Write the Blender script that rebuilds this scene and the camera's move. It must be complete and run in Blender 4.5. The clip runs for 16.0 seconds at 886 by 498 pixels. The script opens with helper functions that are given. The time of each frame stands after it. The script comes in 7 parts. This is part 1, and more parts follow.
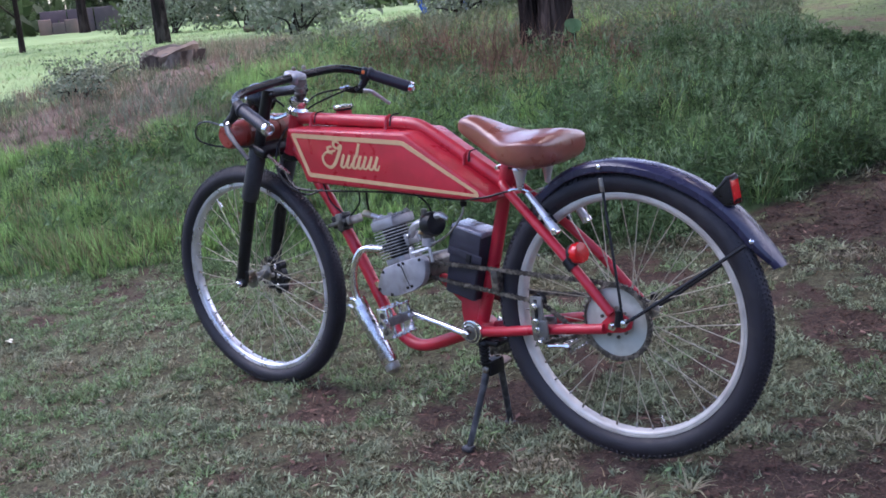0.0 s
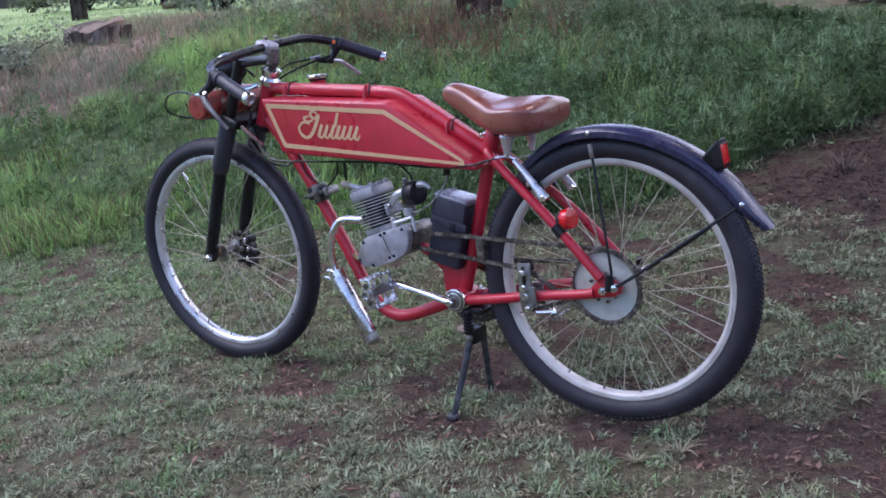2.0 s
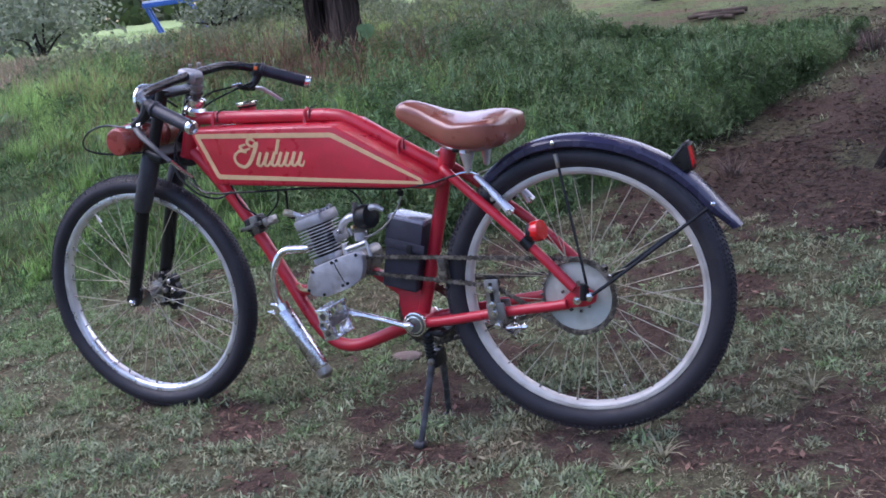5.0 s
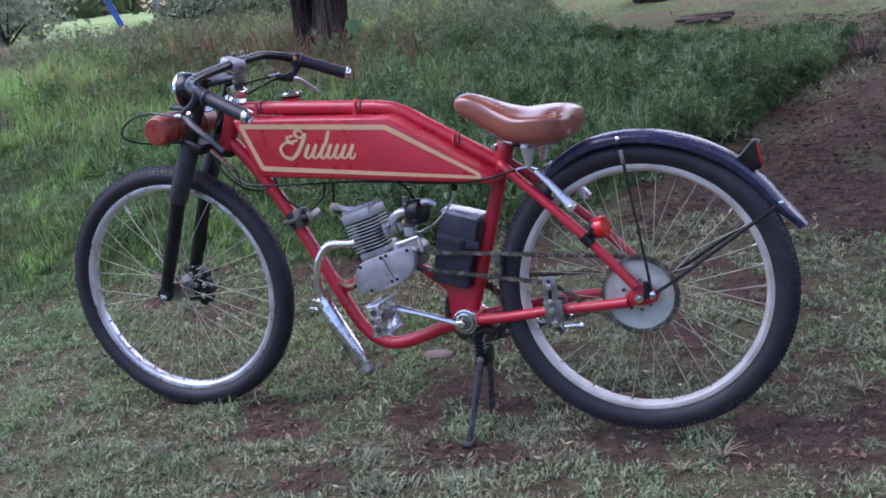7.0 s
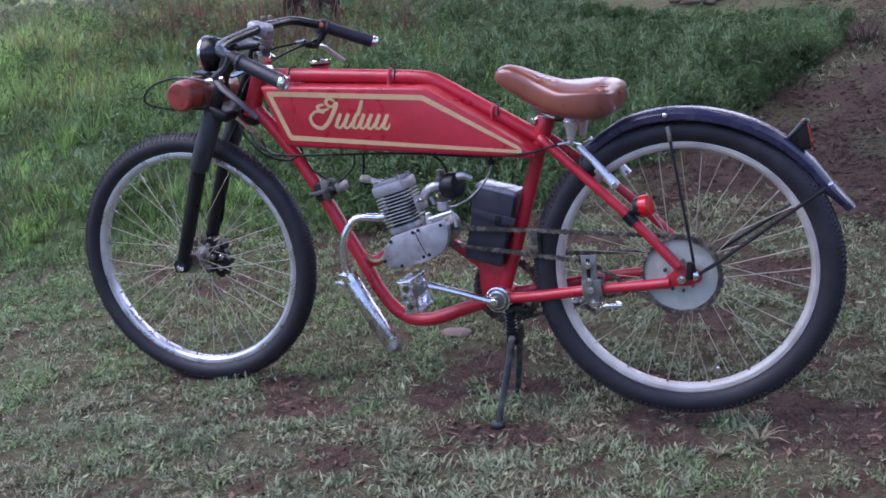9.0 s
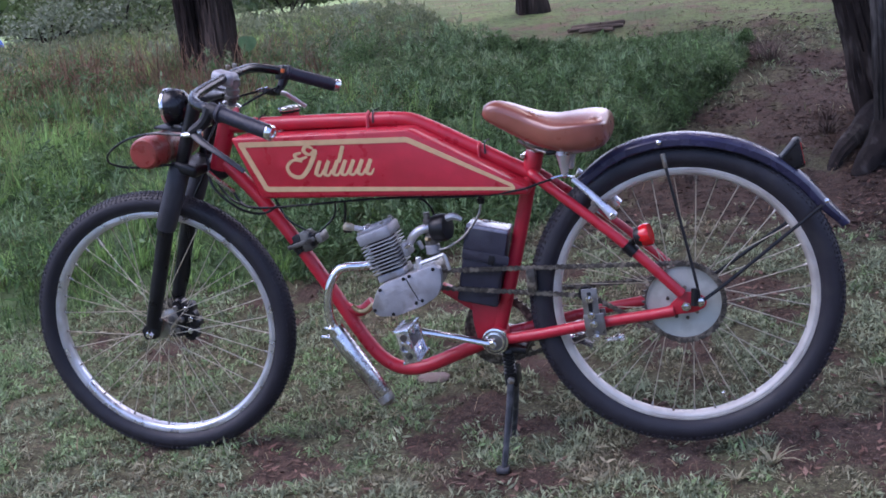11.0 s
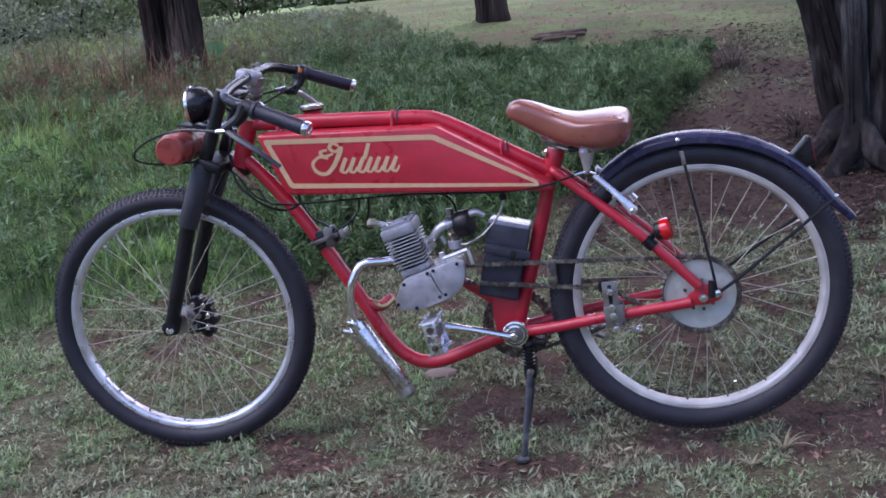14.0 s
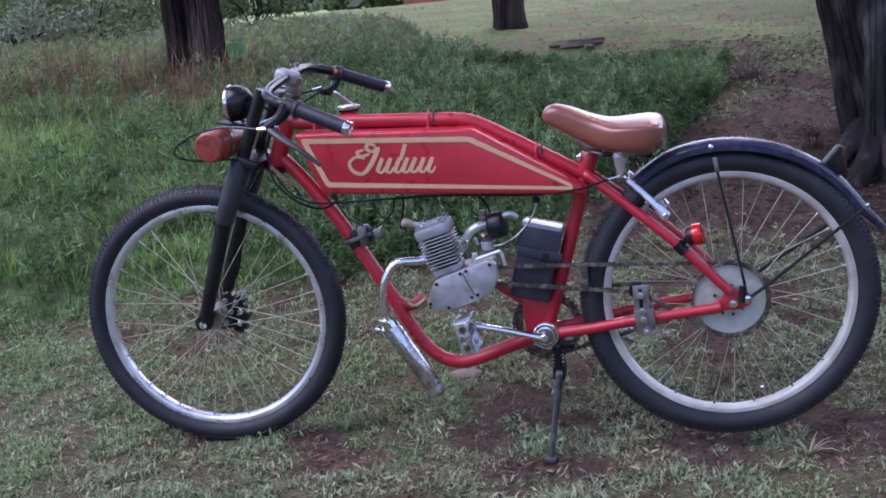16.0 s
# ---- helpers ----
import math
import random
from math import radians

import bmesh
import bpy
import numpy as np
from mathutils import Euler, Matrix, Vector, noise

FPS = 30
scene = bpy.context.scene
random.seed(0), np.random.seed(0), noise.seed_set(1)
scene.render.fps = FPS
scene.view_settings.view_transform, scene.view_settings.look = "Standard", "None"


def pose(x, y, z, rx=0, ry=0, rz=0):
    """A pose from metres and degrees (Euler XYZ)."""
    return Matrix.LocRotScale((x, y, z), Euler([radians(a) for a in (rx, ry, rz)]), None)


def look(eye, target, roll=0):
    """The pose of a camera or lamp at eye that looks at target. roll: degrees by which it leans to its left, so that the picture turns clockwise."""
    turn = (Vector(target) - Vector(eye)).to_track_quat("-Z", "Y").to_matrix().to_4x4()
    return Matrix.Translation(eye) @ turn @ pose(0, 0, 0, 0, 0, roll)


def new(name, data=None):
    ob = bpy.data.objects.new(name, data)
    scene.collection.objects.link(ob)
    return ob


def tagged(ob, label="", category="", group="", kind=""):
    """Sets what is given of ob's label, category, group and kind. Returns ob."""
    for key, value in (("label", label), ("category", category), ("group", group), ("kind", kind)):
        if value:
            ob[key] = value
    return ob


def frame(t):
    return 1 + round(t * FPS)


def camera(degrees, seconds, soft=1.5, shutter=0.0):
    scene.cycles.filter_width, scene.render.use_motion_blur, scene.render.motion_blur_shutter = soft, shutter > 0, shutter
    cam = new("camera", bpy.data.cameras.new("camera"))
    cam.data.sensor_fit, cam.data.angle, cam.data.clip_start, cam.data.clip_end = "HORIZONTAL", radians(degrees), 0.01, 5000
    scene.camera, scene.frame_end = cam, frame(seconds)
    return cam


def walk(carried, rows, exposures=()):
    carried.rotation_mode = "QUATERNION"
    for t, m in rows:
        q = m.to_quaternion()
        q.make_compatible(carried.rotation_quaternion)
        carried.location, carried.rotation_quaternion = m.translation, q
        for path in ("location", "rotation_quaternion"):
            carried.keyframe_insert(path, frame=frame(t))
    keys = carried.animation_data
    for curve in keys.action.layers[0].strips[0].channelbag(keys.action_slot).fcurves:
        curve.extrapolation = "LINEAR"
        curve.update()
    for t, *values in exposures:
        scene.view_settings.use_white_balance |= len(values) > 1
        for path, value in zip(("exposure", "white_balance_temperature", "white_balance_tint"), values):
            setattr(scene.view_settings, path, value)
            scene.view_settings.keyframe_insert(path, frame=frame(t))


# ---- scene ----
# ---- camera ----
cam = camera(42.735, 16.0, soft=1.7)
# seconds, eye x, y, z, heading, pitch and roll in degrees
PATH = [
    (0.0, 1.9187, -2.1047, 1.0150, 40.850, -11.390, -6.194),
    (0.5, 1.9307, -2.1122, 1.0056, 41.526, -12.157, -6.445),
    (1.0, 1.9162, -2.1206, 1.0047, 41.074, -12.261, -6.256),
    (1.5, 1.8561, -2.1611, 1.0050, 37.685, -12.524, -6.335),
    (2.0, 1.7816, -2.2129, 1.0052, 36.445, -12.847, -6.106),
    (2.5, 1.7095, -2.2547, 1.0021, 33.848, -12.782, -5.420),
    (3.0, 1.6501, -2.2990, 0.9951, 32.529, -12.229, -5.566),
    (3.5, 1.6134, -2.3054, 0.9845, 33.333, -13.557, -6.010),
    (4.0, 1.5808, -2.3128, 0.9836, 32.628, -13.049, -6.664),
    (4.5, 1.5274, -2.2987, 0.9807, 30.723, -12.615, -7.750),
    (4.7, 1.4963, -2.3138, 0.9857, 27.890, -11.952, -8.139),
    (6.8, 1.2185, -2.3897, 1.0212, 24.014, -13.181, -7.837),
    (7.0, 1.1962, -2.4026, 1.0060, 23.617, -12.461, -6.755),
    (7.5, 1.1159, -2.4495, 1.0113, 21.100, -12.915, -5.422),
    (8.0, 1.0434, -2.4888, 1.0059, 21.274, -12.804, -5.138),
    (8.2, 1.0711, -2.4280, 0.9918, 22.736, -13.932, -3.673),
    (10.3, 0.8380, -2.3858, 1.0198, 18.914, -13.074, -8.444),
    (10.5, 0.8203, -2.3793, 1.0167, 18.646, -12.990, -8.497),
    (11.0, 0.7361, -2.4017, 1.0257, 14.879, -12.607, -7.744),
    (11.5, 0.6585, -2.4343, 1.0307, 13.418, -12.813, -7.292),
    (12.0, 0.6187, -2.4656, 1.0321, 12.102, -12.606, -7.102),
    (12.5, 0.5888, -2.4904, 1.0332, 11.502, -12.354, -7.511),
    (13.0, 0.5781, -2.5068, 1.0332, 11.487, -12.195, -7.547),
    (13.5, 0.5635, -2.5115, 1.0293, 11.905, -12.530, -7.617),
    (14.0, 0.5517, -2.5095, 1.0326, 11.353, -12.545, -7.165),
    (14.5, 0.5384, -2.5175, 1.0338, 11.126, -12.457, -6.787),
    (15.0, 0.5273, -2.5282, 1.0347, 11.272, -12.411, -6.488),
    (15.5, 0.5049, -2.5401, 1.0340, 11.708, -12.002, -6.155),
    (16.0, 0.4909, -2.5565, 1.0335, 11.490, -12.177, -6.052),
]
walk(cam, [(t, pose(x, y, z, 90 + p, 0, h) @ pose(0, 0, 0, 0, 0, r)) for t, x, y, z, h, p, r in PATH],
     exposures=((0, 1.36, 5820, 27), (4.5, 1.37, 5880, 27), (7, 1.34, 5800, 29), (16, 1.30, 5830, 31)))

# ---- light ----
world = bpy.data.worlds.new("sky")
scene.world = world
world.use_nodes = True
wn = world.node_tree
sky = wn.nodes.new("ShaderNodeTexSky")
sky.sky_type = "NISHITA"
sky.sun_disc = False
sky.sun_elevation = radians(52)
sky.sun_rotation = radians(20)
sky.air_density, sky.dust_density = 1.2, 3.0
wn.nodes["Background"].inputs["Strength"].default_value = 0.15
wn.links.new(sky.outputs["Color"], wn.nodes["Background"].inputs["Color"])
sun = new("sun", bpy.data.lights.new("sun", "SUN"))
sun.data.energy, sun.data.angle, sun.data.color = 1.5, radians(50), (1.0, 0.97, 0.93)
sun.matrix_basis = look((-3.2, -1.6, 5), (0, 0, 0))


# ---- materials ----
def mat(name, base, rough=0.5, metal=0.0, var=0.15, scale=12.0, other=None, amount=0.35, oscale=4.0,
        bump=0.0, bscale=150.0, coat=0.0, island=0.0, through_leaf=0.0, rvar=0.12, spec=0.5, stretch=1.0, crough=0.05):
    """A surface with fine grain (var, scale), a second colour in patches (other, amount, oscale), relief and worn gloss."""
    m = bpy.data.materials.new(name)
    m.use_nodes = True
    nt = m.node_tree
    n, l = nt.nodes, nt.links
    b = n["Principled BSDF"]
    b.inputs["Metallic"].default_value = metal
    b.inputs["Coat Weight"].default_value = coat
    b.inputs["Coat Roughness"].default_value = crough
    b.inputs["Specular IOR Level"].default_value = spec
    tc = n.new("ShaderNodeTexCoord")

    def noise_node(s, detail=4.0):
        t = n.new("ShaderNodeTexNoise")
        t.inputs["Scale"].default_value, t.inputs["Detail"].default_value = s, detail
        mp = n.new("ShaderNodeMapping")
        mp.inputs["Scale"].default_value = (1, 1, stretch)
        l.new(tc.outputs["Object"], mp.inputs["Vector"])
        l.new(mp.outputs["Vector"], t.inputs["Vector"])
        return t

    def mix(fac, a, c):
        x = n.new("ShaderNodeMix")
        x.data_type = "RGBA"
        for sock, v in ((x.inputs["Factor"], fac), (x.inputs["A"], a), (x.inputs["B"], c)):
            if hasattr(v, "is_linked"):
                l.new(v, sock)
            else:
                sock.default_value = v
        return x.outputs["Result"]

    def ramp(v, lo, hi, a=0.0, z=1.0):
        r = n.new("ShaderNodeMapRange")
        r.inputs["From Min"].default_value, r.inputs["From Max"].default_value = lo, hi
        r.inputs["To Min"].default_value, r.inputs["To Max"].default_value = a, z
        l.new(v, r.inputs["Value"])
        return r.outputs["Result"]

    dark = (*[c * (1 - var) for c in base], 1)
    light = (*[min(1, c * (1 + var)) for c in base], 1)
    g = noise_node(scale, 6.0)
    col = mix(ramp(g.outputs["Fac"], 0.3, 0.7), dark, light)
    if other:
        o = noise_node(oscale, 5.0)
        col = mix(ramp(o.outputs["Fac"], 0.62 - amount * 0.4, 0.72 - amount * 0.25), col, (*other, 1))
    if island:
        geo = n.new("ShaderNodeNewGeometry")
        h = n.new("ShaderNodeHueSaturation")
        l.new(ramp(geo.outputs["Random Per Island"], 0, 1, 1 - island, 1 + island), h.inputs["Value"])
        l.new(col, h.inputs["Color"])
        col = h.outputs["Color"]
    l.new(col, b.inputs["Base Color"])
    l.new(ramp(g.outputs["Fac"], 0.3, 0.7, max(0.02, rough - rvar), min(1, rough + rvar)), b.inputs["Roughness"])
    if bump:
        t = noise_node(bscale, 5.0)
        k = n.new("ShaderNodeBump")
        k.inputs["Strength"].default_value, k.inputs["Distance"].default_value = min(1, bump), 0.004
        l.new(t.outputs["Fac"], k.inputs["Height"])
        l.new(k.outputs["Normal"], b.inputs["Normal"])
    if through_leaf:
        tr = n.new("ShaderNodeBsdfTranslucent")
        l.new(col, tr.inputs["Color"])
        s = n.new("ShaderNodeMixShader")
        s.inputs["Fac"].default_value = through_leaf
        l.new(b.outputs["BSDF"], s.inputs[1])
        l.new(tr.outputs["BSDF"], s.inputs[2])
        l.new(s.outputs["Shader"], n["Material Output"].inputs["Surface"])
    return m


RED = mat("red_paint", (0.47, 0.018, 0.036), 0.36, var=0.10, scale=30, other=(0.39, 0.016, 0.030), amount=0.3, oscale=9, bump=0.05, bscale=90, coat=0.15)
CREAM = mat("cream_paint", (0.62, 0.41, 0.22), 0.45, var=0.08, scale=60)
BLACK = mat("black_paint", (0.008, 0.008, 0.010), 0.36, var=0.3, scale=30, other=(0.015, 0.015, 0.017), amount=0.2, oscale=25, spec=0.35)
SATIN = mat("satin_dark_grey", (0.011, 0.011, 0.014), 0.50, var=0.2, scale=50, spec=0.35)
FENDER = mat("dark_blue_plastic", (0.032, 0.032, 0.066), 0.26, var=0.15, scale=18, other=(0.028, 0.028, 0.070), amount=0.25, oscale=12, spec=0.45, coat=0.10, crough=0.2)
RUBBER = mat("tyre_rubber", (0.020, 0.0185, 0.026), 0.56, var=0.2, scale=60, other=(0.030, 0.028, 0.034), amount=0.22, oscale=12, bump=0.2, bscale=300, spec=0.45)
GRIPM = mat("grip_rubber", (0.017, 0.017, 0.030), 0.45, var=0.2, scale=80, bump=0.25, bscale=400)
CHROME = mat("chrome", (0.78, 0.78, 0.80), 0.19, metal=1.0, var=0.06, scale=30, rvar=0.06)
DULLCHROME = mat("dull_chrome", (0.68, 0.68, 0.71), 0.25, metal=1.0, var=0.1, scale=40, other=(0.42, 0.42, 0.44), amount=0.3, oscale=30)
OLDWOOD = mat("dark_old_wood", (0.055, 0.042, 0.036), 0.85, var=0.4, scale=14, other=(0.20, 0.17, 0.15), amount=0.24, oscale=9, bump=0.8, bscale=60, spec=0.2, stretch=0.5)
ALLOY = mat("cast_alloy", (0.37, 0.37, 0.40), 0.48, metal=0.5, var=0.14, scale=40, other=(0.26, 0.25, 0.24), amount=0.3, oscale=22, bump=0.2, bscale=220)
FINM = mat("bare_fin_alloy", (0.46, 0.46, 0.47), 0.42, metal=0.6, var=0.14, scale=40, other=(0.32, 0.31, 0.30), amount=0.25, oscale=22, bump=0.15, bscale=220)
COVERM = mat("dull_grey_cover", (0.040, 0.040, 0.050), 0.46, var=0.2, scale=40, other=(0.028, 0.028, 0.034), amount=0.3, oscale=14, spec=0.4)
TENSION = mat("zinc_bracket", (0.25, 0.24, 0.235), 0.36, metal=0.7, var=0.2, scale=50, other=(0.20, 0.18, 0.16), amount=0.3, oscale=28)
RIMM = mat("rim_alloy", (0.72, 0.72, 0.77), 0.33, metal=0.75, var=0.08, scale=30, other=(0.55, 0.53, 0.52), amount=0.2, oscale=10)
STEEL = mat("dull_steel", (0.36, 0.35, 0.33), 0.42, metal=0.85, var=0.2, scale=60, other=(0.20, 0.15, 0.11), amount=0.3, oscale=30)
SPOKE = mat("galvanised_spoke", (0.47, 0.42, 0.32), 0.40, metal=0.35, var=0.15, scale=60)
DUSTRIM = mat("dusty_rim_alloy", (0.62, 0.59, 0.55), 0.50, metal=0.35, var=0.10, scale=30, other=(0.48, 0.44, 0.41), amount=0.3, oscale=9)
SPROCKET = mat("grey_sprocket", (0.52, 0.54, 0.50), 0.55, metal=0.35, var=0.12, scale=24, other=(0.40, 0.41, 0.37), amount=0.3, oscale=16)
GREASE = mat("greasy_chain", (0.085, 0.076, 0.068), 0.42, metal=0.6, var=0.3, scale=120, other=(0.27, 0.24, 0.20), amount=0.36, oscale=70)
LEATHER = mat("brown_leather", (0.225, 0.066, 0.044), 0.34, var=0.10, scale=26, other=(0.19, 0.056, 0.040), amount=0.18, oscale=9, bump=0.08, bscale=330, coat=0.8, crough=0.17)
BAGM = mat("red_brown_leather", (0.27, 0.042, 0.032), 0.32, var=0.2, scale=40, other=(0.20, 0.045, 0.035), amount=0.35, oscale=25, bump=0.3, bscale=260)
POUCH = mat("black_pouch", (0.029, 0.027, 0.042), 0.50, var=0.2, scale=60, other=(0.04, 0.04, 0.055), amount=0.3, oscale=20, bump=0.3, bscale=240)
# Lid lighter than the pouch: the sky's sheen is put into its colour.
POUCHTOP = mat("sky_sheen_lid", (0.22, 0.22, 0.27), 0.24, var=0.12, scale=40, coat=0.6)
BRASS = mat("tarnished_brass", (0.46, 0.34, 0.18), 0.4, metal=0.8, var=0.2, scale=60)
REDLENS = mat("red_lens", (0.62, 0.008, 0.012), 0.18, var=0.12, scale=90, coat=0.5)
LEVERM = mat("dark_lever_alloy", (0.020, 0.020, 0.026), 0.42, metal=0.0, spec=0.4, var=0.15, scale=40, other=(0.032, 0.032, 0.040), amount=0.3, oscale=25)
GLOSS = mat("glossy_black_tube", (0.010, 0.010, 0.013), 0.24, var=0.2, scale=30, rvar=0.06, spec=0.4)
TARP = mat("blue_plastic", (0.03, 0.10, 0.45), 0.4, var=0.15, scale=6)
DARKSTEEL = mat("dark_zinc_steel", (0.22, 0.21, 0.20), 0.40, metal=0.6, var=0.25, scale=60, other=(0.05, 0.045, 0.04), amount=0.35, oscale=30)
STANDM = mat("worn_stand_paint", (0.050, 0.050, 0.056), 0.5, metal=0.2, var=0.3, scale=60, other=(0.12, 0.12, 0.125), amount=0.3, oscale=30)
PEDALM = mat("bright_cast_alloy", (0.82, 0.82, 0.86), 0.17, metal=0.9, var=0.10, scale=60, other=(0.30, 0.30, 0.33), amount=0.26, oscale=60)
ORANGE = mat("orange_switch", (0.70, 0.16, 0.03), 0.4, var=0.08, scale=40)
GLASSY = mat("lamp_glass", (0.72, 0.74, 0.76), 0.1, var=0.06, scale=60, coat=0.6)
BARK = mat("dark_bark", (0.022, 0.015, 0.014), 0.9, var=0.45, scale=9, other=(0.075, 0.056, 0.050), amount=0.30, oscale=7, bump=1.0, bscale=45, spec=0.2, stretch=0.22)
BARKGREY = mat("grey_bark", (0.024, 0.019, 0.018), 0.9, var=0.5, scale=14, other=(0.085, 0.074, 0.068), amount=0.26, oscale=12, bump=1.0, bscale=60, spec=0.15, stretch=0.32)
BARKPALE = mat("pale_grey_bark", (0.030, 0.027, 0.026), 0.9, var=0.5, scale=16, other=(0.130, 0.122, 0.118), amount=0.32, oscale=13, bump=1.0, bscale=60, spec=0.15, stretch=0.30)
CUTWOOD = mat("weathered_cut_wood", (0.17, 0.13, 0.10), 0.85, var=0.35, scale=14, other=(0.10, 0.075, 0.06), amount=0.4, oscale=5, bump=0.8, bscale=60, spec=0.2)
ROCKM = mat("pale_stone", (0.24, 0.175, 0.15), 0.8, var=0.2, scale=14, other=(0.22, 0.17, 0.15), amount=0.4, oscale=9, bump=0.7, bscale=70, spec=0.25)
BRICKM = mat("far_brick", (0.30, 0.20, 0.17), 0.85, var=0.25, scale=3, other=(0.18, 0.14, 0.13), amount=0.4, oscale=1.4, bump=0.3, bscale=30)
LONGGRASS = mat("long_grass", (0.245, 0.390, 0.132), 0.5, var=0.35, scale=6.0, other=(0.160, 0.250, 0.100), amount=0.34, oscale=2.6, island=0.45, through_leaf=0.5, spec=0.3)
DRYGRASS = mat("dry_grass", (0.29, 0.230, 0.140), 0.7, var=0.35, scale=5, other=(0.21, 0.140, 0.088), amount=0.4, oscale=2.0, island=0.5, through_leaf=0.25, spec=0.2)
PINKGRASS = mat("bleached_dry_grass", (0.33, 0.270, 0.190), 0.7, var=0.3, scale=5, other=(0.30, 0.230, 0.175), amount=0.4, oscale=2.0, island=0.5, through_leaf=0.25, spec=0.2)
TWIG = mat("grey_brown_twigs", (0.120, 0.088, 0.074), 0.8, var=0.35, scale=5, other=(0.17, 0.135, 0.110), amount=0.35, oscale=3, island=0.5, spec=0.2)
TURF = mat("low_turf", (0.280, 0.312, 0.198), 0.8, var=0.35, scale=9.0, other=(0.30, 0.262, 0.178), amount=0.30, oscale=3.5, island=0.55, through_leaf=0.25, spec=0.1)
TURFGREEN = mat("lush_turf", (0.232, 0.325, 0.155), 0.75, var=0.35, scale=8.0, other=(0.26, 0.31, 0.17), amount=0.30, oscale=3.0, island=0.5, through_leaf=0.3, spec=0.12)
FLAKE = mat("dead_leaf_flakes", (0.180, 0.108, 0.082), 0.75, var=0.35, scale=8, other=(0.11, 0.055, 0.042), amount=0.36, oscale=6, island=0.5, spec=0.25)
RUST = mat("rusty_dead_weed", (0.225, 0.145, 0.103), 0.75, var=0.35, scale=5, other=(0.15, 0.085, 0.060), amount=0.35, oscale=2.5, island=0.5, through_leaf=0.3, spec=0.2)
LITTER = mat("leaf_litter", (0.075, 0.042, 0.030), 0.8, var=0.4, scale=6, other=(0.13, 0.086, 0.060), amount=0.20, oscale=5, island=0.45, spec=0.2)
SHRUB = mat("shrub_leaves", (0.110, 0.155, 0.068), 0.6, var=0.25, scale=1.2, other=(0.17, 0.19, 0.13), amount=0.4, oscale=0.8, island=0.4, through_leaf=0.3, spec=0.3)
GREYSHRUB = mat("dusty_shrub_leaves", (0.165, 0.205, 0.120), 0.6, var=0.3, scale=3, other=(0.24, 0.255, 0.19), amount=0.4, oscale=2.5, island=0.45, through_leaf=0.3, spec=0.3)
PALESHRUB = mat("grey_green_leaves", (0.195, 0.235, 0.165), 0.6, var=0.2, scale=2, island=0.35, through_leaf=0.3, spec=0.3)
CROWN = mat("tree_leaves", (0.055, 0.085, 0.035), 0.55, var=0.25, scale=1.0, island=0.4, through_leaf=0.3, spec=0.3)


